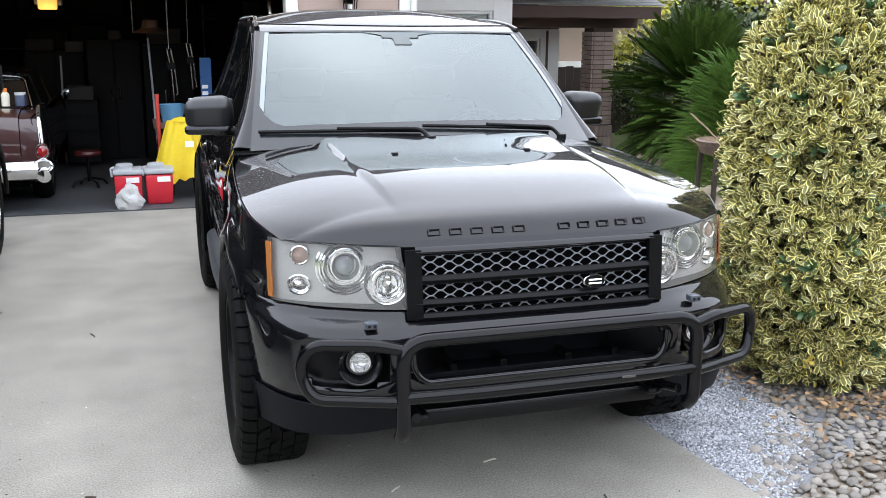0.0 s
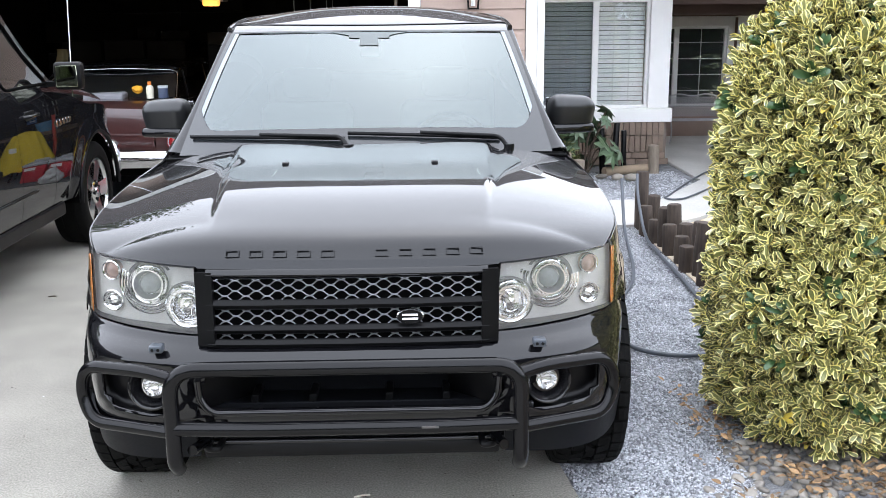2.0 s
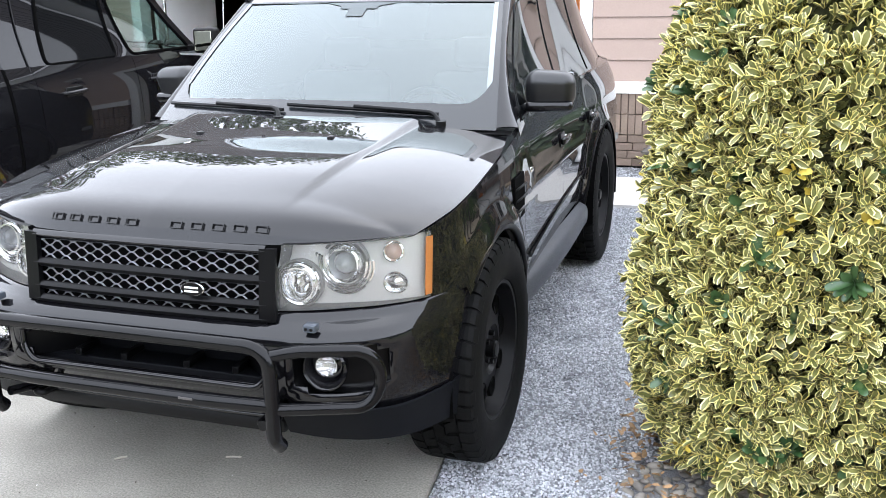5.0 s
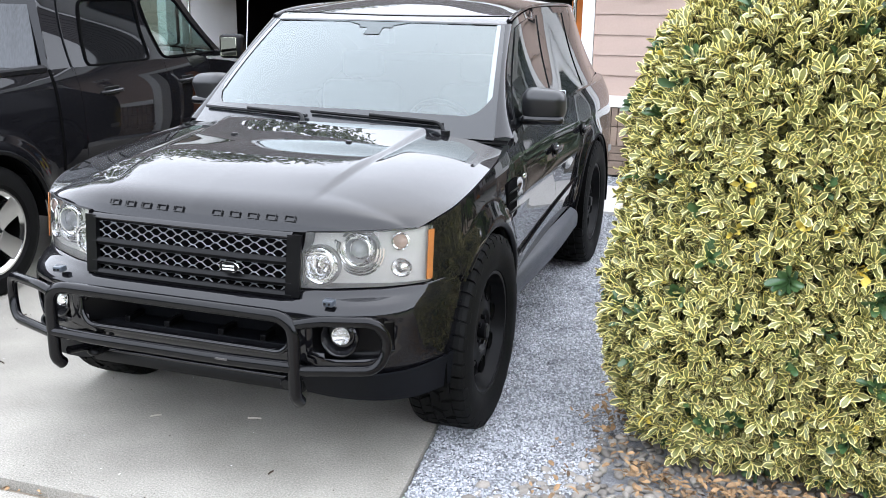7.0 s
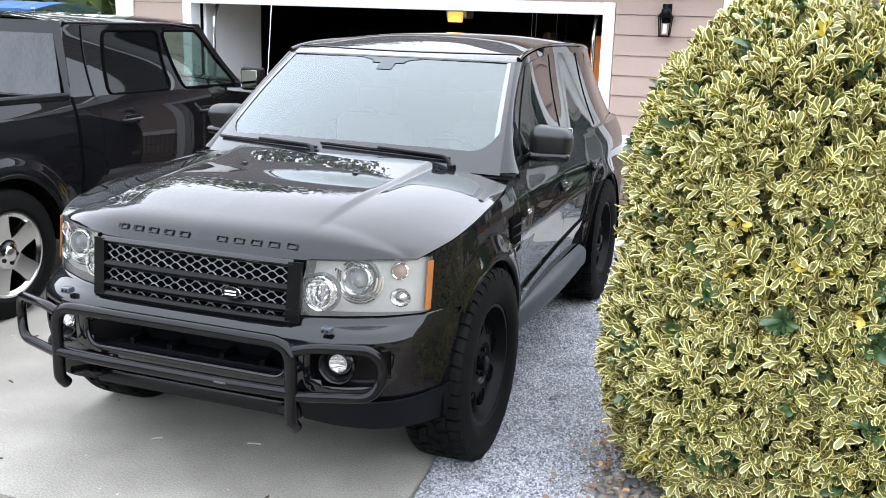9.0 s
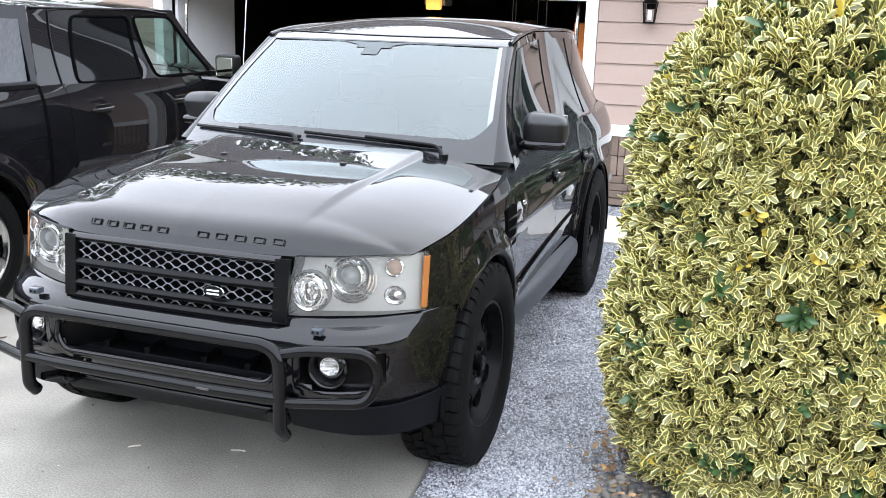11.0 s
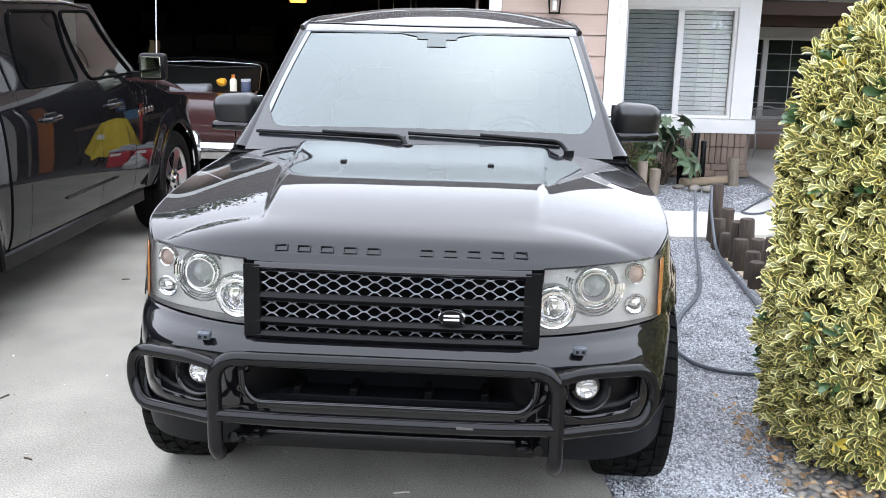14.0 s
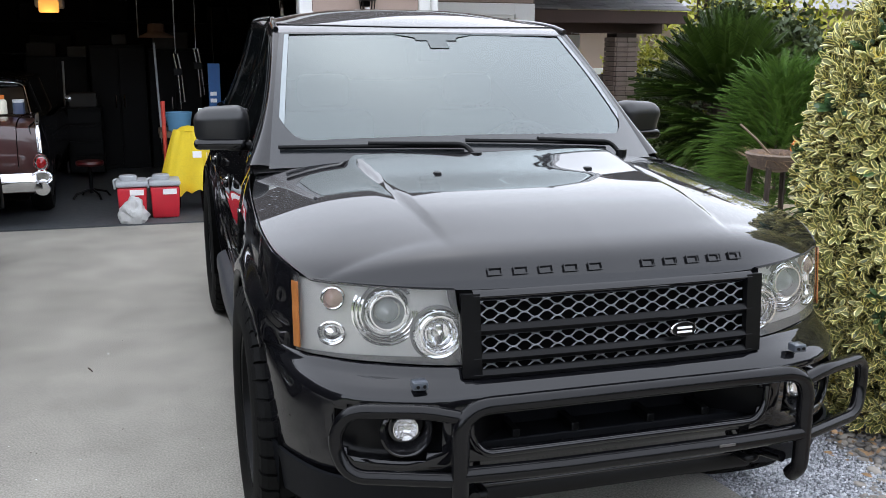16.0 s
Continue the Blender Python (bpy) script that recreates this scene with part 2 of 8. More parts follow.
# ---- builders ----
def thing(name, label, category, group="", kind="", at=(0, 0, 0), rz=0.0):
    e = new(name)
    e.empty_display_size = 0.1
    e.matrix_world = pose(*at, 0, 0, rz)
    return tagged(e, label, category, group, kind)


def put(name, me, mats, parent=None, label="", smooth=None):
    for m in (mats if isinstance(mats, (list, tuple)) else [mats]):
        me.materials.append(m)
    if smooth is not None:
        me.polygons.foreach_set("use_smooth", [True] * len(me.polygons))
        if smooth < 180:
            me.set_sharp_from_angle(angle=radians(smooth))
    ob = new(name, me)
    if parent is not None:
        ob.parent = parent
    return tagged(ob, label)


def part(name, bm, mats, parent=None, label="", smooth=40):
    me = bpy.data.meshes.new(name)
    bmesh.ops.recalc_face_normals(bm, faces=bm.faces[:])
    bm.to_mesh(me)
    bm.free()
    return put(name, me, mats, parent, label, smooth)


def raw(name, verts, faces, mats, parent=None, label="", smooth=None, idx=None):
    me = bpy.data.meshes.new(name)
    me.from_pydata([tuple(v) for v in verts] if not isinstance(verts, np.ndarray) else verts.tolist(), [],
                   faces if not isinstance(faces, np.ndarray) else faces.tolist())
    ob = put(name, me, mats, parent, label, smooth)
    if idx is not None:
        me.polygons.foreach_set("material_index", idx)
    return ob


def box(bm, lo, hi, bevel=0.0, seg=1):
    lo, hi = Vector(lo), Vector(hi)
    r = bmesh.ops.create_cube(bm, size=1, matrix=Matrix.LocRotScale((lo + hi) / 2, None, hi - lo))
    if bevel:
        es = list({e for v in r["verts"] for e in v.link_edges})
        bmesh.ops.bevel(bm, geom=es, offset=bevel, segments=seg, profile=0.5, affect='EDGES')
    return bm


def cyl(bm, a, b, r, r2=None, seg=16, caps=True):
    a, b = Vector(a), Vector(b)
    d = b - a
    m = Matrix.Translation((a + b) / 2) @ d.to_track_quat('Z', 'Y').to_matrix().to_4x4()
    bmesh.ops.create_cone(bm, cap_ends=caps, segments=seg, radius1=r, radius2=r if r2 is None else r2, depth=d.length, matrix=m)
    return bm


def boxpart(name, lo, hi, m, parent=None, label="", bevel=0.004, seg=1):
    return part(name, box(bmesh.new(), lo, hi, bevel, seg), m, parent, label)


def cylpart(name, a, b, r, m, parent=None, label="", r2=None, seg=20):
    return part(name, cyl(bmesh.new(), a, b, r, r2, seg), m, parent, label)


def surf(name, f, nu, nv, m, parent=None, label="", thick=0.004, u0=0.0, u1=1.0, v0=0.0, v1=1.0, smooth=40):
    """A panel over f(u, v), with thickness."""
    vs = [f(u0 + (u1 - u0) * i / nu, v0 + (v1 - v0) * j / nv) for i in range(nu + 1) for j in range(nv + 1)]
    w = nv + 1
    fs = [(i * w + j, (i + 1) * w + j, (i + 1) * w + j + 1, i * w + j + 1) for i in range(nu) for j in range(nv)]
    ob = raw(name, vs, fs, m, parent, label, smooth)
    if thick:
        rim = lambda k: {q for q, hit in enumerate((k // w == 0, k // w == nu, k % w == 0, k % w == nv)) if hit}
        for e in ob.data.edges:
            if rim(e.vertices[0]) & rim(e.vertices[1]):
                e.use_edge_sharp = True          # crisp panel edges
        md = ob.modifiers.new("thickness", 'SOLIDIFY')
        md.thickness, md.offset = thick, 0.0
    return ob


def tube(name, pts, r, m, parent=None, label="", closed=False, round_r=0.0, seg=6, res=6):
    """A bent tube through pts, with its corners rounded."""
    P = [Vector(p) for p in pts]
    out = []
    n = len(P)
    for i, p in enumerate(P):
        if round_r and (closed or 0 < i < n - 1):
            a, b = P[i - 1], P[(i + 1) % n]
            da, db = (a - p), (b - p)
            k = min(round_r, da.length * 0.48, db.length * 0.48)
            s, e = p + da.normalized() * k, p + db.normalized() * k
            for j in range(seg + 1):
                t = j / seg
                out.append(s * (1 - t) ** 2 + p * 2 * t * (1 - t) + e * t * t)
        else:
            out.append(p)
    vs, fs = [], []
    k = res * 2
    prev = None
    for i, p in enumerate(out):
        a = out[i - 1] if (i or closed) else p
        b = out[(i + 1) % len(out)] if (i < len(out) - 1 or closed) else p
        d = (b - a).normalized()
        if prev is None:
            side = d.cross(Vector((0, 0, 1)))
            if side.length < 0.05:
                side = d.cross(Vector((0, 1, 0)))
            prev = side.normalized()
        side = (prev - d * prev.dot(d)).normalized()
        prev = side
        up = d.cross(side)
        for j in range(k):
            w = 2 * math.pi * j / k
            vs.append(p + (side * math.cos(w) + up * math.sin(w)) * r)
    L = len(out)
    for i in range(L if closed else L - 1):
        for j in range(k):
            a, b = i * k + j, i * k + (j + 1) % k
            c, e = ((i + 1) % L) * k + (j + 1) % k, ((i + 1) % L) * k + j
            fs.append((a, b, c, e))
    if not closed:
        fs.append(tuple(range(k))[::-1])
        fs.append(tuple(range((L - 1) * k, L * k)))
    return raw(name, vs, fs, m, parent, label, 50)


def interp(x, pts):
    """Smooth interpolation through (x, y) pairs."""
    if x <= pts[0][0]:
        return pts[0][1]
    for (a, fa), (b, fb) in zip(pts, pts[1:]):
        if x <= b:
            return fa + (fb - fa) * (x - a) / (b - a)
    return pts[-1][1]


def curve(x, pts):
    """Catmull-Rom through (x, y) pairs."""
    n = len(pts)
    if x <= pts[0][0]:
        return pts[0][1]
    if x >= pts[-1][0]:
        return pts[-1][1]
    for i in range(n - 1):
        if x <= pts[i + 1][0]:
            break
    (x1, y1), (x2, y2) = pts[i], pts[i + 1]
    x0, y0 = pts[i - 1] if i else (2 * x1 - x2, 2 * y1 - y2)
    x3, y3 = pts[i + 2] if i + 2 < n else (2 * x2 - x1, 2 * y2 - y1)
    h = x2 - x1
    m1, m2 = (y2 - y0) / (x2 - x0) * h, (y3 - y1) / (x3 - x1) * h
    t = (x - x1) / h
    return (2 * t ** 3 - 3 * t * t + 1) * y1 + (t ** 3 - 2 * t * t + t) * m1 + (3 * t * t - 2 * t ** 3) * y2 + (t ** 3 - t * t) * m2


def smooth01(x):
    x = max(0.0, min(1.0, x))
    return x * x * (3 - 2 * x)


def lathe(bm, prof, m=Matrix(), seg=32, caps=True):
    """Turns a profile of (radius, height) round z."""
    rings = []
    for r, h in prof:
        rings.append([bm.verts.new(m @ Vector((r * math.cos(2 * math.pi * j / seg), r * math.sin(2 * math.pi * j / seg), h))) for j in range(seg)])
    for a, b in zip(rings, rings[1:]):
        for j in range(seg):
            bm.faces.new((a[j], a[(j + 1) % seg], b[(j + 1) % seg], b[j]))
    if caps:
        if prof[0][0] > 1e-4:
            bm.faces.new(rings[0][::-1])
        if prof[-1][0] > 1e-4:
            bm.faces.new(rings[-1])
    return bm


def toward(a, d):
    """A frame at a whose z looks along d."""
    return Matrix.Translation(a) @ Vector(d).to_track_quat('Z', 'Y').to_matrix().to_4x4()

# ---- ground ----
def ground_piece(name, pts, z0, z1, m, label, category):
    bm = bmesh.new()
    f = bm.faces.new([bm.verts.new((x, y, z0)) for x, y in pts])
    r = bmesh.ops.extrude_face_region(bm, geom=[f])
    for v in r["geom"]:
        if isinstance(v, bmesh.types.BMVert):
            v.co.z = z1
    return tagged(part(name, bm, m, None, smooth=None), label, category, kind="structure")


def edge_x(y):
    """The driveway's edge, which draws in towards the garage."""
    return 0.845 - 0.108 * y


FACADE = 6.75
ground_piece("ground", [(-300, -300), (300, -300), (300, 300), (-300, 300)], -0.6, -0.12, GRASS, "dull green lawn and soil around the driveway", "ground")
ground_piece("driveway", [(-5.6, -0.33), (edge_x(-0.33), -0.33), (edge_x(6.42), 6.42), (-5.6, 6.42)], -0.3, 0.0, CONCRETE, "grey broom-finished concrete driveway with fine stains", "driveway")
ground_piece("driveway_lower", [(-5.6, -16), (edge_x(-16), -16), (edge_x(-0.375), -0.375), (-5.6, -0.375)], -0.3, -0.022, CONCRETE, "lower concrete driveway slab before the joint", "driveway")
ground_piece("driveway_joint", [(-5.6, -0.374), (edge_x(-0.374), -0.374), (edge_x(-0.331), -0.331), (-5.6, -0.331)], -0.3, -0.045, SOIL, "dirt-filled joint between the driveway slabs", "joint")
ground_piece("garage_floor", [(-5.6, 6.425), (edge_x(6.425), 6.425), (0.22, 6.75), (1.6, 6.75), (1.6, 13.2), (-5.6, 13.2)], -0.3, 0.012, GARAGE_CONC, "smooth dark grey garage floor slab, darkened further for the shade inside", "floor")
ground_piece("gravel_bed", [(edge_x(-0.2) + 0.004, -0.2), (2.1, 0.5), (2.1, 5.03), (edge_x(5.03) + 0.004, 5.03)], -0.3, -0.024, GRAVEL_BED, "bed of blue-grey crushed gravel beside the driveway", "gravel")
ground_piece("stone_bed", [(edge_x(-9) + 0.004, -9), (7, -9), (7, 0.495), (2.1, 0.495), (edge_x(-0.205) + 0.004, -0.205)], -0.3, -0.03, SOIL, "brown soil under river stones and fallen leaves", "ground")
ground_piece("hedge_bed", [(2.105, 0.5), (7, 0.5), (7, 3.2), (2.105, 3.2)], -0.3, -0.025, SOIL, "brown soil bed under the hedge", "ground")
ground_piece("mulch_bed", [(2.105, 3.205), (9, 3.205), (9, 9.2), (5.3, 9.2), (4.65, 8.2), (4.05, 7.2), (3.52, 6.2), (3.02, 5.55), (2.62, 5.2), (2.105, 5.03)], -0.3, -0.02, BARK_SAND, "sandy tan mulch bed behind log edging", "ground")
ground_piece("walkway", [(edge_x(5.035) + 0.004, 5.035), (2.1, 5.035), (2.6, 5.205), (3.0, 5.555), (3.5, 6.205), (4.03, 7.205), (4.63, 8.205), (5.28, 9.205), (5.6, 10.9), (3.3, 10.9), (3.3, 7.2), (2.6, 6.15), (edge_x(6.15) + 0.004, 6.15)], -0.3, 0.004, WALK_CONC,
             "pale concrete walkway leading to the porch", "walkway")
ground_piece("front_gravel", [(edge_x(6.155) + 0.004, 6.155), (2.595, 6.155), (3.295, 7.2), (3.295, 8.45), (1.62, 8.45), (1.62, 6.745), (0.24, 6.745)], -0.3, -0.02, GRAVEL_BED,
             "small bed of grey gravel before the brick wall", "gravel")

# ---- house ----
HX = 1.46          # outer corner of the garage wing
GL, GR, GT = -4.55, 0.22, 1.97


def wall_box(name, lo, hi, m, label, bevel=0.0):
    return tagged(boxpart(name, lo, hi, m, None, bevel=bevel), label, "wall", kind="structure")


def siding(parent, x0, x1, y, z0, z1, pitch=0.197):
    z = z0
    while z < z1 - 0.01:
        h = min(pitch, z1 - z)
        bm = bmesh.new()
        vs = [bm.verts.new(p) for p in ((x0, y - 0.022, z), (x1, y - 0.022, z), (x1, y - 0.006, z + h - 0.004), (x0, y - 0.006, z + h - 0.004),
                                        (x0, y + 0.01, z), (x1, y + 0.01, z), (x1, y + 0.01, z + h - 0.004), (x0, y + 0.01, z + h - 0.004))]
        for f in ((0, 1, 2, 3), (4, 7, 6, 5), (0, 4, 5, 1), (3, 2, 6, 7), (0, 3, 7, 4), (1, 5, 6, 2)):
            bm.faces.new([vs[i] for i in f])
        part("siding_board", bm, SIDING, parent, smooth=None)
        z += h


def brick_mesh(name, w, h, d=0.05, m=None):
    bm = box(bmesh.new(), (-w / 2, -d, -h / 2), (w / 2, 0, h / 2), 0.004)
    me = bpy.data.meshes.new(name)
    bm.to_mesh(me)
    bm.free()
    me.materials.append(m or BRICK)
    return me


RUN_BRICK, SOLDIER = brick_mesh("brick", 0.19, 0.069), brick_mesh("soldier_brick", 0.062, 0.19)


def bricks(parent, x0, x1, y, z0, soldier_z, top, rz=0.0):
    """Courses of flat bricks with two upright courses above."""
    z, row = z0, 0
    def one(me, x, zz):
        o = new("brick", me)
        o.parent = parent
        o.matrix_local = pose(x, y + random.uniform(-0.003, 0.003), zz, 0, 0, rz)
    while z + 0.06 < soldier_z:
        x = x0 + (0.05 if row % 2 else 0.1)
        while x < x1:
            if x + 0.09 < x1 + 0.08:
                one(RUN_BRICK, x, z + 0.036)
            x += 0.196
        z += 0.075
        row += 1
    while z + 0.18 < top + 0.02:
        x = x0 + 0.035
        while x < x1 - 0.02:
            one(SOLDIER, x, z + 0.097)
            x += 0.068
        z += 0.196


# garage front wall, in pieces round the opening
w = wall_box("wall_garage_front", (GR + 0.12, FACADE, 0), (HX, FACADE + 0.15, 2.75), MORTAR, "tan clapboard wall over a painted brick base")
siding(w, GR + 0.125, HX - 0.11, FACADE, 0.8, 2.7)
w2 = wall_box("wall_garage_left", (-5.6, FACADE, 0), (GL - 0.12, FACADE + 0.15, 2.75), MORTAR, "tan clapboard wall beside the garage opening")
siding(w2, -5.34, GL - 0.125, FACADE, 0.0, 2.7)
w3 = wall_box("wall_garage_header", (GL - 0.12, FACADE, GT + 0.12), (GR + 0.12, FACADE + 0.15, 2.75), MORTAR, "tan clapboard wall above the garage opening")
siding(w3, GL - 0.125, GR + 0.125, FACADE, GT + 0.12, 2.7)
for nm, lo, hi in (("trim_jamb", (GR, FACADE - 0.03, 0.012), (GR + 0.118, FACADE + 0.16, GT + 0.12)), ("trim_jamb", (GL - 0.118, FACADE - 0.03, 0.012), (GL, FACADE + 0.16, GT + 0.12)),
                   ("trim_head", (GL, FACADE - 0.03, GT), (GR, FACADE + 0.16, GT + 0.118)), ("trim_corner", (HX - 0.1, FACADE - 0.035, 0.82), (HX + 0.01, FACADE + 0.16, 2.7)),
                   ("trim_corner", (-5.6, FACADE - 0.03, 0.0), (-5.35, FACADE - 0.002, 2.7)), ("trim_ledge", (GR + 0.12, FACADE - 0.065, 0.69), (HX + 0.02, FACADE - 0.024, 0.8))):
    tagged(boxpart(nm, lo, hi, WHITE_TRIM, None), "white painted wooden trim board", "trim", kind="structure")
bricks(w, GR + 0.14, HX + 0.0, FACADE - 0.002, 0.0, 0.30, 0.69)
# return wall and window wing
WY = 8.35
wall_box("wall_return", (HX - 0.15, FACADE + 0.155, 0), (HX, WY, 2.75), SIDING, "plain tan side wall of the garage wing")
WX0, WX1, WZ0, WZ1 = 1.74, 2.98, 0.66, 1.89
ww = wall_box("wall_window_base", (HX, WY, 0), (3.22, WY + 0.15, 0.5), MORTAR, "painted brick base wall under the window")
bricks(ww, HX + 0.02, 3.22, WY - 0.002, 0.0, 0.15, 0.56)
for nm, lo, hi in (("trim_sill", (HX, WY - 0.07, 0.502), (3.26, WY + 0.15, WZ0 - 0.004)), ("trim_side", (HX, WY - 0.03, WZ0), (WX0, WY + 0.15, 2.02)), ("trim_side", (WX1, WY - 0.03, WZ0), (3.22, WY + 0.15, 2.02)),
                   ("trim_head", (WX0, WY - 0.03, WZ1), (WX1, WY + 0.15, 2.02))):
    tagged(boxpart(nm, lo, hi, WHITE_TRIM, None), "wide white painted window trim", "trim", kind="structure")
w4 = wall_box("wall_window_top", (HX, WY, 2.022), (3.22, WY + 0.15, 2.75), MORTAR, "tan clapboard wall over the window")
siding(w4, HX + 0.01, 3.2, WY, 2.03, 2.7)
wall_box("wall_bay_side", (3.07, WY + 0.155, 0), (3.22, 10.95, 2.75), SIDING, "tan side wall facing the porch")


SCREEN = glass_mat("insect_screen", (0.8, 0.82, 0.84), 0.0)


def window(name, x0, x1, z0, z1, y, label, blinds=True, mullions=(2, 1)):
    e = thing(name, label, "window", kind="structure")
    bm = bmesh.new()
    t = 0.035
    xm = (x0 + x1) / 2
    for lo, hi in (((x0, y, z0), (x0 + t, y + 0.06, z1)), ((x1 - t, y, z0), (x1, y + 0.06, z1)), ((x0 + t, y, z0), (x1 - t, y + 0.06, z0 + t)), ((x0 + t, y, z1 - t), (x1 - t, y + 0.06, z1)),
                   ((xm - t, y - 0.008, z0 + t), (xm + t, y + 0.05, z1 - t))):
        box(bm, lo, hi, 0.003)
    part("window_frame", bm, WHITE_TRIM, e, smooth=None)
    for a, b in ((x0 + t, xm - t), (xm + t, x1 - t)):
        p = boxpart("pane", (a, y + 0.024, z0 + t), (b, y + 0.028, z1 - t), PANE, e, bevel=0)
        p.visible_shadow = False
        bm = bmesh.new()
        nx, nz = mullions
        for i in range(nx):
            xx = a + (b - a) * (i + 1) / (nx + 1)
            box(bm, (xx - 0.006, y + 0.03, z0 + t), (xx + 0.006, y + 0.036, z1 - t))
        for i in range(nz):
            zz = z0 + (z1 - z0) * ((i + 1) / (nz + 1) if nz > 1 else 0.79)
            box(bm, (a, y + 0.03, zz - 0.006), (b, y + 0.036, zz + 0.006))
        if nx or nz:
            part("grille_bar", bm, WHITE_TRIM, e, smooth=None)
    if blinds:
        sc = boxpart("insect_screen", (x0 + t, y + 0.014, z0 + t), (xm - t, y + 0.017, z1 - t), SCREEN, e, "dark insect screen", bevel=0)
        sc.visible_shadow = False
        z = z0 + 0.05
        me = None
        while z < z1 - 0.04:
            o = boxpart("blind_slat", (x0 + t, y + 0.07, -0.0015), (x1 - t, y + 0.12, 0.0015), BLIND, e, bevel=0) if me is None else new("blind_slat", me)
            me = o.data
            o.parent = e
            o.matrix_local = pose(0, 0, z) @ pose(0, y + 0.095, 0, 64) @ pose(0, -y - 0.095, 0)
            z += 0.0535
    return e


window("window_1", WX0, WX1, WZ0, WZ1, WY + 0.02, "white sliding window with half-closed white blinds")
wall_box("wall_room_back", (HX, WY + 0.9, 0), (3.06, WY + 0.95, 2.7), ROOM_DARK, "dim room wall behind the blinds")
# porch
PY = 10.95
window("window_2", 3.3, 4.74, 0.42, 1.54, PY + 0.02, "white porch window with a lattice of bars", blinds=False, mullions=(1, 4))
wall_box("wall_porch_low", (3.22, PY, 0), (5.05, PY + 0.15, 0.4), SIDING, "tan porch wall under the window")
wall_box("wall_porch_top", (3.22, PY, 1.68), (5.05, PY + 0.15, 1.87), DARK_BROWN, "dark brown boarded porch wall")
wall_box("wall_porch_head", (3.22, PY - 0.02, 1.542), (4.74, PY + 0.15, 1.678), WHITE_TRIM, "white trimmed porch wall over the window")
wall_box("wall_porch_post", (4.742, PY - 0.02, 0.402), (5.05, PY + 0.15, 1.678), WHITE_TRIM, "white trimmed wall end by the porch window")
# brown strip laid on the trim in place of a recess's shade
tagged(boxpart("trim_shade", (4.83, PY - 0.024, 0.41), (4.87, PY - 0.021, 1.66), DARK_BROWN, None, bevel=0), "dark strip painted in for the shaded gap between window frame and porch post", "trim", kind="structure")
wall_box("wall_porch_room", (3.3, PY + 0.8, 0), (5.05, PY + 0.85, 2.6), ROOM_DARK, "dim room wall behind the porch window")
tagged(boxpart("porch_beam", (3.225, 9.87, 1.7), (5.8, 10.03, 1.87), DARK_BROWN, None), "dark brown wooden porch beam", "beam", kind="structure")
tagged(boxpart("porch_beam", (4.9, 10.035, 1.7), (5.03, PY - 0.03, 1.84), WHITE_TRIM, None), "white painted porch beam", "beam", kind="structure")
tagged(boxpart("porch_ceiling", (3.225, 9.42, 1.875), (5.85, PY, 1.9), DARK_BROWN, None), "dark brown boarded porch ceiling", "ceiling", kind="structure")
COLUMN_BRICK = mat("pale_column_brick", (0.25, 0.19, 0.16), 0.8, objrand=0.9, scale=8, fine=90, bump=0.004, bump_scale=70, color2=(0.46, 0.36, 0.305))
DARK_JOINT = mat("dark_joint", (0.085, 0.062, 0.05), 0.9, bump=0.004, bump_scale=120)
col = thing("porch_column", "square brick porch column in brown tones", "column", kind="structure", at=(5.22, 9.96, 0))
part("core", box(bmesh.new(), (-0.15, -0.15, 0), (0.15, 0.15, 1.7)), DARK_JOINT, col, smooth=None)
cb = brick_mesh("column_brick", 0.156, 0.056, 0.03, COLUMN_BRICK)
pb = brick_mesh("plinth_brick", 0.06, 0.15, 0.05, COLUMN_BRICK)
for k in range(20):
    for s in range(4):
        for j in (-1, 1):
            o = new("brick", cb)
            o.parent = col
            o.matrix_local = pose(0, 0, 0.364 + k * 0.066, 0, 0, 90 * s) @ pose(j * 0.08 + (0.0 if k % 2 else 0.006), -0.151, 0)
for k in range(2):
    for s in range(4):
        for j in range(5):
            o = new("brick", pb)
            o.parent = col
            o.matrix_local = pose(0, 0, 0.08 + k * 0.16, 0, 0, 90 * s) @ pose((j - 2) * 0.065, -0.151, 0)
roofe = thing("porch_roof", "low grey shingle porch roof with a dark brown fascia", "roof", kind="structure")


BROWN_SHINGLE = mat("brown_shingle", (0.022, 0.017, 0.015), 0.9, island=True, scale=5, fine=90, color2=(0.07, 0.052, 0.045), bump=0.004, bump_scale=150)


def shingle_slope(parent, x0, x1, y0, z0, y1, z1, step=0.14, m=None):
    n = int(math.hypot(y1 - y0, z1 - z0) / step)
    vs, fs = [], []
    for i in range(n):
        a, b = i / n, (i + 1.15) / n
        ya, za, yb, zb = y0 + (y1 - y0) * a, z0 + (z1 - z0) * a, y0 + (y1 - y0) * b, z0 + (z1 - z0) * b
        x = x0 - random.random() * 0.2
        while x < x1:
            wd = random.uniform(0.18, 0.34)
            p, q = max(x, x0), min(x + wd - 0.006, x1)
            if q > p:
                k = len(vs)
                vs += [(p, ya, za + 0.014), (q, ya, za + 0.014), (q, yb, zb + 0.004), (p, yb, zb + 0.004), (p, ya, za), (q, ya, za), (q, yb, zb - 0.004), (p, yb, zb - 0.004)]
                fs += [(k, k + 1, k + 2, k + 3), (k + 4, k + 5, k + 1, k), (k + 1, k + 5, k + 6, k + 2), (k, k + 3, k + 7, k + 4), (k + 7, k + 6, k + 5, k + 4)]
            x += wd
    return tagged(raw("shingles", vs, fs, m or SHINGLE, parent), kind="stuff")


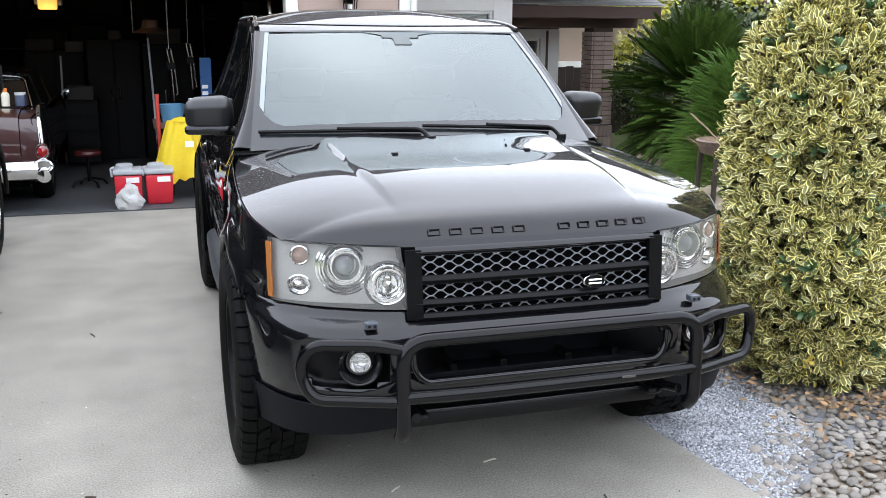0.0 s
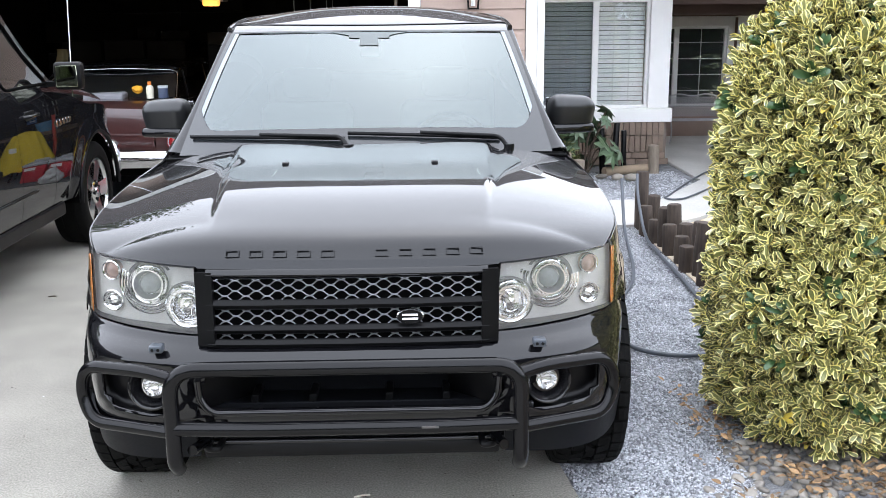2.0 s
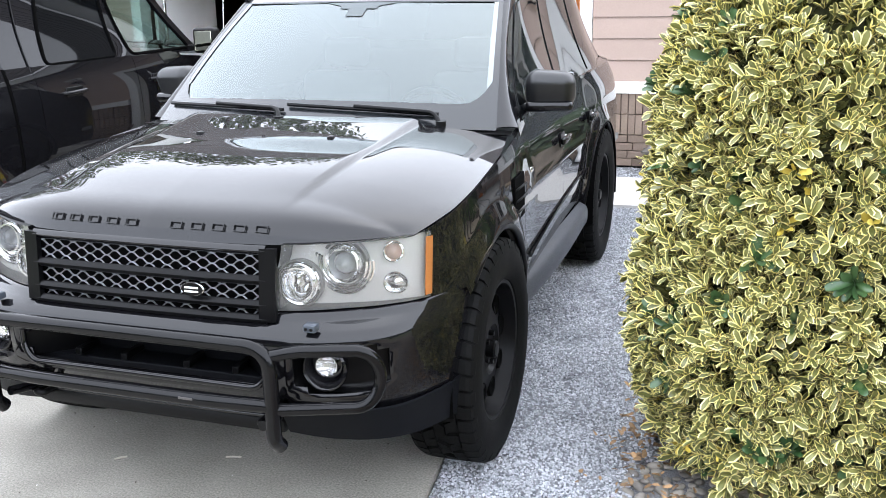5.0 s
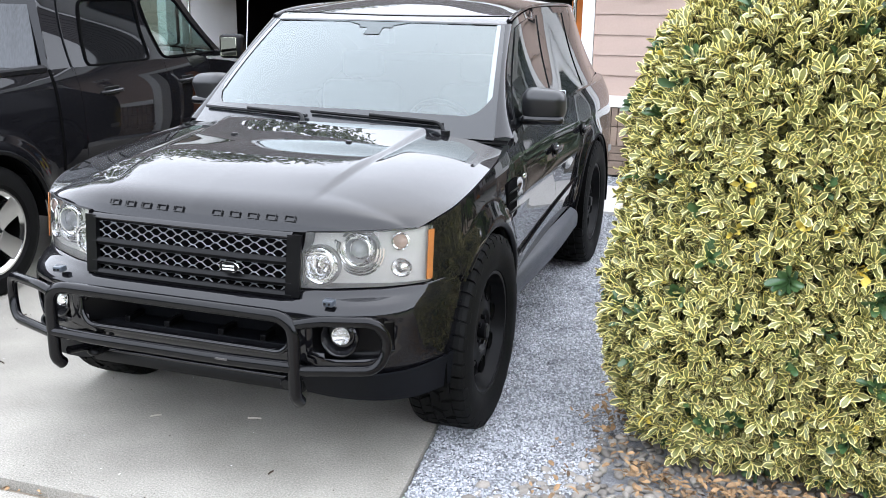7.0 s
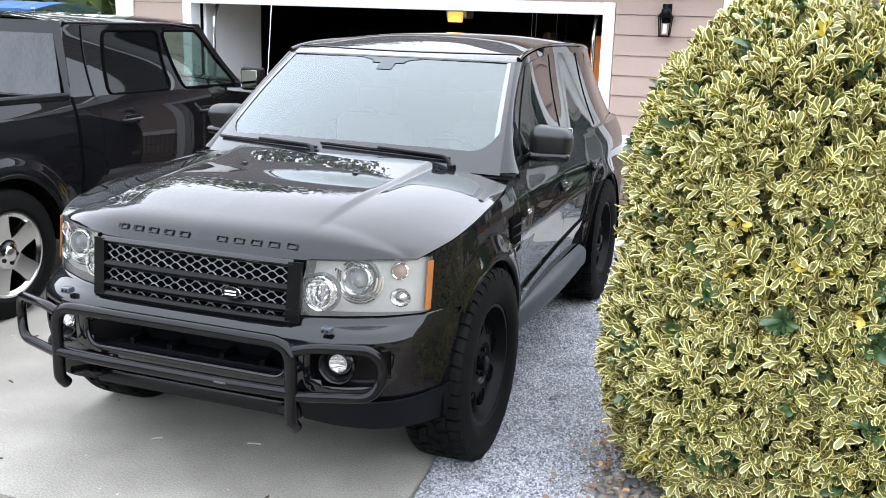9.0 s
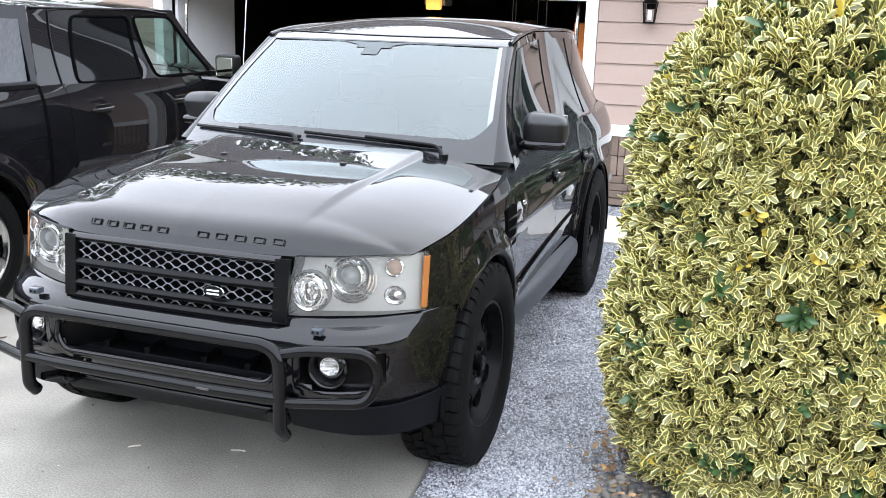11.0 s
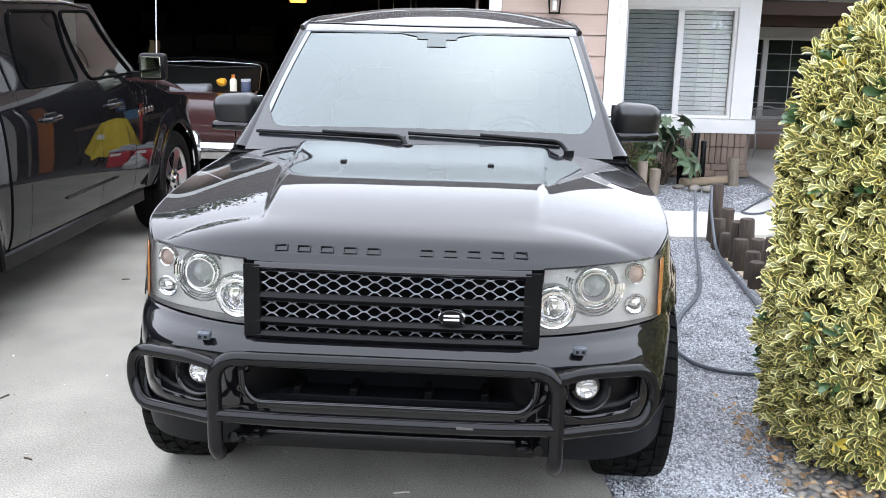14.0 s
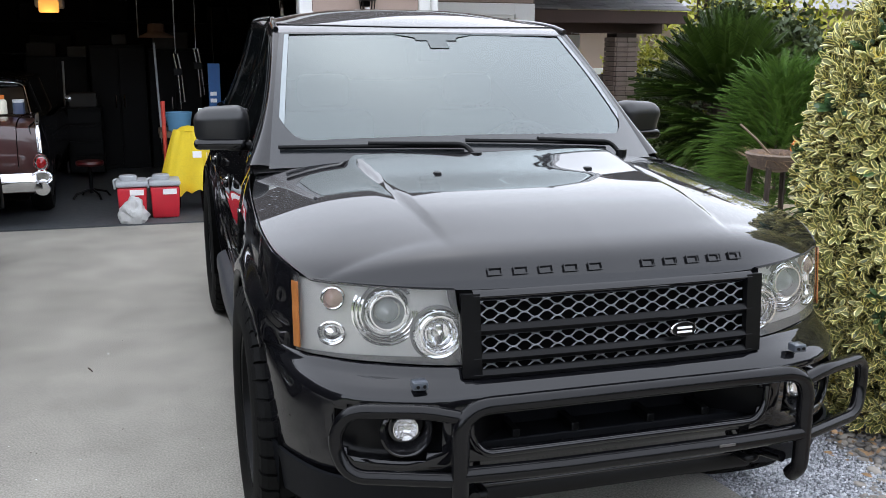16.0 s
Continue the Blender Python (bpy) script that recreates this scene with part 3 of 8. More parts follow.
boxpart("fascia", (3.23, 9.37, 1.83), (5.88, 9.41, 1.99), DARK_BROWN, roofe)
boxpart("roof_deck", (3.23, 9.415, 1.92), (5.88, 12.4, 1.96), DARK_BROWN, roofe)
shingle_slope(roofe, 3.23, 5.92, 9.33, 2.0, 12.6, 3.1)
mroof = thing("main_roof", "dark brown shingle garage roof with white fascia", "roof", kind="structure")
boxpart("fascia", (-6.2, 6.2, 2.6), (2.0, 6.24, 2.78), WHITE_TRIM, mroof)
boxpart("soffit", (-6.2, 6.245, 2.72), (2.0, 6.745, 2.745), DARK_BROWN, mroof)
shingle_slope(mroof, -6.3, 2.1, 6.16, 2.79, 11.5, 6.2, 0.3, BROWN_SHINGLE)
boxpart("roof_deck", (-6.2, 6.7, 2.76), (6.0, 15, 2.8), DARK_BROWN, mroof)
wroof = thing("wing_roof", "grey shingle roof above the window wing", "roof", kind="structure")
boxpart("fascia", (2.105, 7.8, 2.6), (3.9, 7.84, 2.78), WHITE_TRIM, wroof)
boxpart("soffit", (2.105, 7.845, 2.72), (3.9, 8.345, 2.745), DARK_BROWN, wroof)
shingle_slope(wroof, 2.11, 3.95, 7.76, 2.79, 11.5, 4.1, 0.3)
# downspout
ds = tube("downspout", [(HX + 0.04, FACADE - 0.06, 2.6), (HX + 0.04, FACADE - 0.06, 0.14), (HX + 0.13, FACADE - 0.16, 0.05)], 0.034, WHITE_TRIM, None, round_r=0.08)
tagged(ds, "white painted metal downspout at the wall corner", "downspout")
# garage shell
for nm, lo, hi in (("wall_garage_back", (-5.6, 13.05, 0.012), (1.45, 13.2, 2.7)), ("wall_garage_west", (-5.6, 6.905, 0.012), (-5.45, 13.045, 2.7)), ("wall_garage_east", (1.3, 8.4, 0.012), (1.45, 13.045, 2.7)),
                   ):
    wall_box(nm, lo, hi, SHADED_GARAGE, "unfinished garage wall, coloured near black for the shade inside")
tagged(boxpart("ceiling", (-5.6, 6.905, 2.705), (1.45, 13.2, 2.755), SHADED_GARAGE, None), "unfinished garage ceiling, coloured near black for the shade inside", "ceiling", kind="structure")
# wall lantern
lan = thing("wall_lantern", "black metal wall lantern with clear glass panes", "lantern", at=(0.84, FACADE - 0.1, 1.79))
bm = bmesh.new()
for sx in (-1, 1):
    for sy in (-1, 1):
        cyl(bm, (sx * 0.045, sy * 0.045, 0.0), (sx * 0.058, sy * 0.058, 0.17), 0.006, seg=6)
box(bm, (-0.055, -0.055, -0.012), (0.055, 0.055, 0.004), 0.003)
part("cage", bm, SATIN_BLACK, lan)
part("cap", lathe(bmesh.new(), [(0.085, 0.17), (0.075, 0.185), (0.045, 0.22), (0.04, 0.25), (0.015, 0.262), (0.012, 0.285), (0.001, 0.29)], seg=16), SATIN_BLACK, lan)
tube("bracket", [(0, 0.0, 0.27), (0, 0.05, 0.3), (0, 0.09, 0.24)], 0.009, SATIN_BLACK, lan, round_r=0.03)
boxpart("backplate", (-0.045, 0.068, 0.12), (0.045, 0.078, 0.3), SATIN_BLACK, lan)
cylpart("bulb", (0, 0, 0.02), (0, 0, 0.11), 0.02, WHITE_TRIM, lan, "white frosted bulb", seg=12)
sg = thing("number_plaque", "white plaque with dark bars above the lantern", "plaque", at=(0.84, FACADE - 0.045, 2.2))
boxpart("plate", (-0.12, -0.01, -0.06), (0.12, 0.012, 0.06), WHITE_TRIM, sg)
for i in (-1, 0, 1):
    boxpart("bar", (i * 0.05 - 0.014, -0.016, -0.04), (i * 0.05 + 0.014, -0.0102, 0.03), SATIN_BLACK, sg)

# ---- the black SUV ----
suv = thing("suv", "glossy black SUV with bull bar and chunky tyres on the driveway", "car", rz=-0.6)
AXF, AXR, HUBZ, TYR = 0.82, 3.56, 0.412, 0.426
PLAN = [(0.26, 0.842), (0.36, 0.892), (0.47, 0.928), (0.7, 0.948), (1.2, 0.94), (1.6, 0.908), (2.4, 0.878), (3.1, 0.87), (3.56, 0.888), (4.1, 0.874), (4.45, 0.846), (4.66, 0.79)]
SECT = [(0.28, -0.06), (0.42, -0.03), (0.55, -0.008), (0.75, 0.0), (0.9, -0.004), (1.0, -0.014), (1.08, -0.03), (1.13, -0.05), (1.2, -0.085)]
TOPZ = [(0.26, 0.985), (0.4, 1.022), (0.6, 1.056), (0.9, 1.092), (1.33, 1.13), (1.7, 1.165), (3.0, 1.185), (4.66, 1.19)]


def side_x(y, z):
    return curve(y, PLAN) + curve(z, SECT)


def low_z(y):
    z = 0.43
    if y < 0.47:
        z = 0.772
    for c in (AXF, AXR):
        d = abs(y - c)
        if d < 0.475:
            z = max(z, HUBZ + math.sqrt(0.475 ** 2 - d * d))
    return z


def side_panel(name, y0, y1, s, m=BLACK_PAINT, n=40, top=None):
    def f(u, v):
        y = y0 + (y1 - y0) * u
        zl, zt = low_z(y), curve(y, TOPZ) if top is None else top
        z = zl + (zt - zl) * v
        flare = 0.0
        for c in (AXF, AXR):
            d = math.hypot(y - c, z - HUBZ)
            flare = max(flare, 0.022 * smooth01((0.58 - d) / 0.1))
        crease = 0.006 * math.exp(-((z - 0.86) / 0.03) ** 2)
        return (s * (side_x(y, z) + flare + crease), y, z)
    return surf(name, f, n, 24, m, suv)


for s in (-1, 1):
    side_panel("fender", 0.31, 1.328, s, n=56)
    side_panel("front_door", 1.333, 2.403, s, n=16)
    side_panel("rear_door", 2.408, 3.334, s, n=32)
    side_panel("rear_quarter", 3.338, 4.66, s, n=48)
    for c in (AXF, AXR):
        pts = []
        for k in range(25):
            a = math.radians(-8 + 196 * k / 24)
            y, z = c - 0.472 * math.cos(a), HUBZ + 0.472 * math.sin(a)
            if c == AXF and y < 0.47 and z < 0.74:
                continue
            pts.append((s * (side_x(y, max(z, 0.45)) + 0.012), y, max(z, 0.36)))
        tube("arch_lip", pts, 0.017, SATIN_BLACK, suv, res=4)
        # inner wheel arch
        def well(u, v, c=c, s=s):
            a = math.radians(-10 + 200 * u)
            return (s * (0.62 + 0.3 * v), c - 0.465 * math.cos(a), HUBZ + 0.465 * math.sin(a))
        surf("wheel_well", well, 20, 2, DARK_VOID, suv)
    # sill step
    def sill(u, v, s=s):
        y = 1.3 + 1.65 * u
        k = math.sin(math.pi * min(1, max(0, (u - 0.05) / 0.9)))
        prof = [(0.0, 0.865, 0.5), (0.3, 0.905 + 0.01 * k, 0.475), (0.6, 0.912 + 0.02 * k, 0.425), (0.82, 0.903 + 0.02 * k, 0.375), (1.0, 0.85, 0.33)]
        return (s * curve(v, [(p[0], p[1]) for p in prof]), y, curve(v, [(p[0], p[2]) for p in prof]))
    surf("sill_step", sill, 24, 10, SILL_GREY, suv, "satin grey plastic sill step")
    surf("door_moulding", lambda u, v, s=s: (s * (side_x(1.34 + 1.9 * u, 0.56 + 0.05 * v) + 0.012), 1.34 + 1.9 * u, 0.55 + 0.09 * u + 0.04 * v), 16, 2, BLACK_PAINT, suv, thick=0.01)
    # fender vent
    vy0, vy1 = 1.10, 1.29
    fv = surf("fender_vent", lambda u, v, s=s: (s * (side_x(vy0 + (vy1 - vy0) * u, 0.86 + 0.12 * v) + 0.004), vy0 + (vy1 - vy0) * u + 0.02 * v, 0.83 + 0.17 * v), 4, 4, DARK_VOID, suv, "black plastic vent with slats", thick=0.008)
    for k in range(3):
        zz = 0.865 + 0.045 * k
        surf("slat", lambda u, v, s=s, zz=zz: (s * (side_x(1.2, zz) + 0.01 + 0.01 * v), 1.12 + 0.16 * u, zz + 0.006 * v), 2, 1, BLACK_PLASTIC, fv, thick=0.006)
    part("side_repeater", box(bmesh.new(), (s * side_x(1.56, 0.957) - 0.008, 1.53, 0.945), (s * side_x(1.56, 0.957) + 0.008, 1.59, 0.97), 0.006, 2), REFLECTOR, suv, "clear side indicator lens")
    for hy in (2.36, 3.22):
        hx = side_x(hy, 0.96)
        h = part("door_handle", box(bmesh.new(), (s * (hx + 0.028) - 0.012, hy - 0.09, 0.945), (s * (hx + 0.028) + 0.012, hy + 0.1, 0.98), 0.01, 3), BLACK_PAINT, suv)
        part("handle_recess", box(bmesh.new(), (s * (hx + 0.006) - 0.004, hy - 0.05, 0.925), (s * (hx + 0.006) + 0.004, hy + 0.05, 0.995), 0.003), SATIN_BLACK, h)
        cylpart("handle_post", (s * (hx - 0.004), hy + 0.085, 0.962), (s * (hx + 0.03), hy + 0.085, 0.962), 0.011, CHROME, h, seg=10)

# bonnet
HFRONT = [(0.0, 0.055), (0.3, 0.066), (0.46, 0.085), (0.6, 0.128), (0.72, 0.185), (0.80, 0.236), (0.86, 0.285)]
HPROF = [(0.0, 0.982), (0.012, 1.012), (0.035, 1.045), (0.08, 1.072), (0.16, 1.094), (0.3, 1.121), (0.45, 1.144), (0.55, 1.155), (0.65, 1.1615), (0.75, 1.168), (0.83, 1.177), (0.95, 1.194), (1.1, 1.217), (1.3, 1.235)]
HSIDE = HPROF[:6] + [(0.55, 1.156), (0.8, 1.181), (1.1, 1.205), (1.3, 1.216)]


def bonnet(u, v):
    sx = 2 * u - 1
    a = abs(sx)
    xf, xr = 0.842 * a, 0.862 * a
    yf = curve(xf, HFRONT)
    yr = 1.12 + 0.20 * a ** 2
    w = v ** 1.7
    y = yf + (yr - yf) * w
    yc = max(y, 0.26)
    ze = curve(yc, TOPZ) + 0.002
    x = a * (side_x(yc, ze) - 0.005 - 0.02 * smooth01((y - 1.0) / 0.35) * a)
    d = y - yf
    k = a ** 5
    mid = smooth01((0.53 + 0.06 * (y - 0.6) - x) / 0.07)      # the middle rises to the cowl between the creases
    z = (curve(d, HPROF) * mid + curve(d, HSIDE) * (1 - mid) - 0.03 * a ** 3 * smooth01(d / 0.3)) * (1 - k) + ze * k
    z += 0.012 * smooth01((0.475 + 0.08 * (y - 0.5) - x) / 0.016) * smooth01((d - 0.05) / 0.35)
    return (math.copysign(x, sx), y, z)


surf("bonnet", bonnet, 150, 48, BLACK_PAINT, suv, "glossy black bonnet with two long creases", smooth=60)
# raised bars standing for the lettering on the bonnet's edge
for i in range(11):
    if i == 5:
        continue
    x = (-0.355 + i * 0.0735) if i < 5 else (0.105 + (i - 6) * 0.0735)
    y0 = curve(abs(x), HFRONT)
    bm = bmesh.new()
    wdt = 0.021
    m4 = Matrix.Translation((x, y0 + 0.0135, 1.029)) @ Matrix.Rotation(radians(-32), 4, 'X')
    for lo, hi in (((-wdt, -0.003, -0.012), (wdt, 0.003, -0.009)), ((-wdt, -0.003, 0.008), (wdt, 0.003, 0.011)), ((-wdt, -0.003, -0.009), (-wdt + 0.003, 0.003, 0.008)), ((wdt - 0.003, -0.003, -0.009), (wdt, 0.003, 0.008))):
        box(bm, lo, hi)
    bmesh.ops.transform(bm, matrix=m4, verts=bm.verts[:])
    part("letter_bar", bm, BLACK_PAINT, suv, smooth=None)
for s in (-1, 1):
    part("washer_jet", box(bmesh.new(), (s * 0.285 - 0.013, 0.85, 1.168), (s * 0.285 + 0.013, 0.878, 1.193), 0.005, 2), BLACK_PLASTIC, suv)

# windscreen, cowl and wipers
def screen(u, v):
    sx = 2 * u - 1
    a2 = sx * sx
    x = sx * (0.802 + (0.668 - 0.802) * v)
    y = (1.15 + 0.21 * a2) * (1 - v) + (1.905 + 0.085 * a2) * v
    z = (1.198 - 0.035 * a2) * (1 - v) + (1.664 - 0.008 * a2) * v + 0.022 * math.sin(math.pi * v)
    return (x, y, z)


def offset_screen(u, v, k):
    x, y, z = screen(u, v)
    return (x, y - 0.56 * k, z + 0.83 * k)


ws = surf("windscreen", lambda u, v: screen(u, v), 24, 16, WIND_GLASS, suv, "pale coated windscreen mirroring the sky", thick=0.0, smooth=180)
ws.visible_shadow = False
def frit_top(u):
    """The upper edge of the dark band, with rounded corners."""
    k = min(u - 0.016, 0.984 - u)
    return 0.14 + 0.16 * max(0.0, 1 - max(k, 0) / 0.075) ** 2.2


surf("frit_band", lambda u, v: offset_screen(u, -0.02 + (frit_top(u) + 0.02) * v, 0.004), 60, 6, FRIT, suv, thick=0.002, smooth=180)
for nm, u0, u1, v0, v1 in (("frit_band", 0.0, 1.0, 0.985, 1.0), ("frit_band", 0.0, 0.016, 0.145, 0.985), ("frit_band", 0.984, 1.0, 0.145, 0.985)):
    surf(nm, lambda u, v: offset_screen(u, v, 0.004), 20, 6, FRIT, suv, thick=0.002, u0=u0, u1=u1, v0=v0, v1=v1, smooth=180)
# pale strips painted along the glass sides for the sky's bright reflection
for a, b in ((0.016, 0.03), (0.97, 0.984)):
    surf("edge_glow", lambda u, v: offset_screen(u, v, 0.0035), 2, 12, PALE_EDGE, suv, "pale strip painted for the bright reflection at the glass edge", thick=0.001, u0=a, u1=b, v0=0.25, v1=0.985)
surf("cowl", lambda u, v: ((2 * u - 1) * 0.86, 1.10 + 0.21 * (2 * u - 1) ** 2 + 0.09 * v, 1.196 - 0.05 * (2 * u - 1) ** 2 - 0.012 * math.sin(math.pi * v)), 24, 6, BLACK_PLASTIC, suv)
mb = bmesh.new()
box(mb, (-0.05, 1.93, 1.54), (0.05, 1.99, 1.63), 0.012, 2)
part("sensor_housing", mb, CABIN_BLACK, suv)
surf("sensor_frit", lambda u, v: offset_screen(0.5 + (u - 0.5) * (0.27 - 0.13 * smooth01((1 - v) * 1.5)), 0.915 + 0.071 * v, 0.003), 12, 8, SENSOR_GLASS, suv, thick=0.0)
surf("sensor_cover", lambda u, v: offset_screen(0.468 + 0.064 * u, 0.835 + 0.08 * v, 0.003), 4, 4, SENSOR_GLASS, suv, thick=0.0)
for x0, x1 in ((0.60, -0.05), (-0.06, -0.75)):
    us = lambda x: 0.5 + x / 1.6
    base = Vector(screen(us(x0), -0.04)) + Vector((0, -0.015, 0.03))
    arm = [base, Vector(offset_screen(us(x0 - 0.03), 0.035, 0.045)), Vector(offset_screen(us((x0 + x1) / 2 - 0.04), 0.08, 0.026))]
    wp = tube("wiper", arm, 0.0095, BLACK_PLASTIC, suv, "black wiper arm and blade", round_r=0.05)
    blade = [Vector(offset_screen(us(x0 - 0.02 + (x1 - x0) * k / 8), 0.055 + 0.035 * k / 8, 0.018)) for k in range(9)]
    tube("blade", blade, 0.0085, SATIN_BLACK, wp, res=3)
    cylpart("pivot", base - Vector((0, 0, 0.03)), base + Vector((0, 0, 0.02)), 0.022, BLACK_PLASTIC, wp, seg=12)

# glasshouse
RAIL = [(1.95, 1.652), (2.15, 1.688), (2.5, 1.712), (3.2, 1.722), (4.0, 1.705), (4.5, 1.672)]


def house_x(y, z):
    k = (z - 1.15) / 0.55
    w = smooth01((y - 1.2) / 0.6)
    return (0.895 - 0.045 * w - 0.033 * smooth01((y - 2.0) / 1.0) - 0.11 * smooth01((y - 3.7) / 1.0)) - (0.205 - 0.04 * w) * k - 0.05 * k * smooth01((y - 2.0) / 1.1) - 0.02 * math.sin(math.pi * max(0, min(1, k)))


def pillar_y(z):
    return 1.37 + (1.985 - 1.37) * (z - 1.14) / (1.652 - 1.14)


for s in (-1, 1):
    def glassside(u, v, s=s):
        y1 = 4.60 - 0.20 * v
        yb = 1.40 + (2.02 - 1.40) * v
        y = yb + (y1 - yb) * u
        zb, zt = curve(y, TOPZ) - 0.01, curve(y, RAIL)
        z = zb + (zt - zb) * v
        return (s * house_x(y, z), y, z)
    surf("side_frame", glassside, 40, 10, BLACK_PAINT, suv)
    for nm, u0, u1, v0, v1 in (("front_side_window", 0.035, 0.325, 0.05, 0.93), ("rear_side_window", 0.36, 0.63, 0.05, 0.93), ("quarter_window", 0.665, 0.95, 0.06, 0.93)):
        def pane(u, v, s=s):
            x, y, z = glassside(u, v, s)
            return (x + s * 0.006, y, z)
        surf(nm, pane, 10, 6, TINT_GLASS, suv, "dark tinted side window", thick=0.003, u0=u0, u1=u1, v0=v0, v1=v1, smooth=180)
    surf("belt_moulding", lambda u, v, s=s: (s * ((side_x(1.36 + 3.27 * u, curve(1.36 + 3.27 * u, TOPZ)) + 0.002) * (1 - v) + (house_x(1.36 + 3.27 * u, 1.18) - 0.006) * v), 1.36 + 3.27 * u, curve(1.36 + 3.27 * u, TOPZ) + 0.002 + 0.006 * v), 40, 3, BLACK_PAINT, suv, thick=0.004)
    # A pillar
    def apil(u, v, s=s):
        a = Vector(screen(1.0, v))
        zt = a.z - 0.004
        b = Vector((house_x(a.y + 0.05, zt), a.y + 0.034 + 0.02 * (1 - v), zt))
        p = a.lerp(b, u)
        p += Vector((0.6, -0.5, 0.35)).normalized() * 0.014 * math.sin(math.pi * u)
        return (s * p.x, p.y, p.z)
    surf("a_pillar", apil, 6, 16, BLACK_PAINT, suv, "gloss black windscreen pillar", thick=0.006, smooth=180)
    tube("roof_rail", [(s * (house_x(y, curve(y, RAIL)) - 0.012), y, curve(y, RAIL) + 0.012) for y in [2.0 + 0.1 * k for k in range(25)]], 0.012, BLACK_PAINT, suv, res=4)


def roof(u, v):
    sx = 2 * u - 1
    y = 1.905 + 0.085 * sx * sx + (4.50 - 1.905) * v
    hw = house_x(y, curve(y, RAIL)) - 0.012
    z = curve(y, RAIL) + 0.01 + 0.055 * (1 - abs(sx) ** 2.6) * (0.08 + 0.92 * smooth01(v * 4.5))
    if v < 0.03:
        z -= 0.012 * (1 - v / 0.03)
    return (sx * hw, y, z)


surf("roof", roof, 28, 40, BLACK_PAINT, suv, smooth=60)
surf("roof_front_seam", lambda u, v: Vector(roof(u, 0.045 + 0.004 * v)) + Vector((0, 0, 0.003)), 24, 1, SATIN_BLACK, suv, thick=0.004)
def tail(u, v):
    sx = 2 * u - 1
    z = 0.42 + 1.27 * v
    k = min(1.0, max(0.0, (z - 1.17) / 0.5))
    yr = 4.60 - 0.20 * k
    hw = side_x(4.66, min(z, 1.15)) if z < 1.17 else house_x(yr, z)
    y = 4.70 - 0.05 * sx * sx if z < 1.17 else yr + 0.06 * (1 - sx * sx)
    return (sx * hw, y, z)
surf("tailgate", tail, 20, 24, BLACK_PAINT, suv)
part("underbody", box(bmesh.new(), (-0.64, 0.16, 0.36), (0.64, 4.6, 0.62), 0.03), DARK_VOID, suv)
part("engine_bay", box(bmesh.new(), (-0.62, 0.2, 0.62), (0.62, 1.08, 1.0), 0.03), DARK_VOID, suv)

# cabin
part("dashboard", box(bmesh.new(), (-0.74, 1.3, 0.75), (0.74, 1.72, 1.13), 0.05, 3), CABIN, suv, "dark grey dashboard")
for s in (-1, 1):
    st = part("seat", box(bmesh.new(), (s * 0.38 - 0.25, 2.0, 0.6), (s * 0.38 + 0.25, 2.5, 0.82), 0.06, 3), CABIN, suv)
    bm = box(bmesh.new(), (s * 0.38 - 0.25, 2.45, 0.75), (s * 0.38 + 0.25, 2.6, 1.28), 0.06, 3)
    box(bm, (s * 0.38 - 0.13, 2.5, 1.3), (s * 0.38 + 0.13, 2.6, 1.46), 0.04, 3)
    part("seat_back", bm, CABIN, st)
wheel_pts = [Vector((0.38 + 0.185 * math.cos(a), 1.83 - 0.07 * math.sin(a), 1.1 + 0.17 * math.sin(a))) for a in [2 * math.pi * k / 24 for k in range(24)]]
tube("steering_wheel", wheel_pts, 0.017, CABIN_BLACK, suv, closed=True)
part("cabin_floor", box(bmesh.new(), (-0.85, 1.3, 0.62), (0.85, 4.55, 0.66)), CABIN, suv)
part("cabin_back", box(bmesh.new(), (-0.7, 3.2, 0.66), (0.7, 3.3, 1.4), 0.05), CABIN, suv)

# front: bumper with its openings
BPLAN = [(0.0, -0.035), (0.4, -0.03), (0.55, -0.014), (0.65, 0.014), (0.75, 0.068), (0.83, 0.15), (0.89, 0.27), (0.925, 0.38), (0.94, 0.475)]
LPLAN = [(0.0, 0.03), (0.3, 0.035), (0.45, 0.045), (0.55, 0.075), (0.65, 0.125), (0.75, 0.185), (0.85, 0.275), (0.87, 0.31), (0.9, 0.37), (0.93, 0.475)]
BSECT = [(0.40, 0.075), (0.46, 0.035), (0.53, 0.01), (0.62, 0.0), (0.69, 0.003), (0.725, 0.014)]


def bump_y(x, z):
    a = abs(x)
    k = smooth01((z - 0.715) / 0.06)
    return (curve(a, BPLAN) + curve(z, BSECT)) * (1 - k) + curve(a, LPLAN) * k


XS = [0.0, 0.1, 0.2, 0.3, 0.4, 0.44, 0.47, 0.5, 0.53, 0.57, 0.62, 0.66, 0.70, 0.74, 0.77, 0.80, 0.83, 0.86, 0.89, 0.91, 0.925, 0.935, 0.94]
ZS = [0.40, 0.43, 0.46, 0.485, 0.51, 0.535, 0.56, 0.59, 0.62, 0.65, 0.672, 0.69, 0.705, 0.72, 0.735, 0.75, 0.765, 0.778]
XA = [-x for x in XS[:0:-1]] + XS


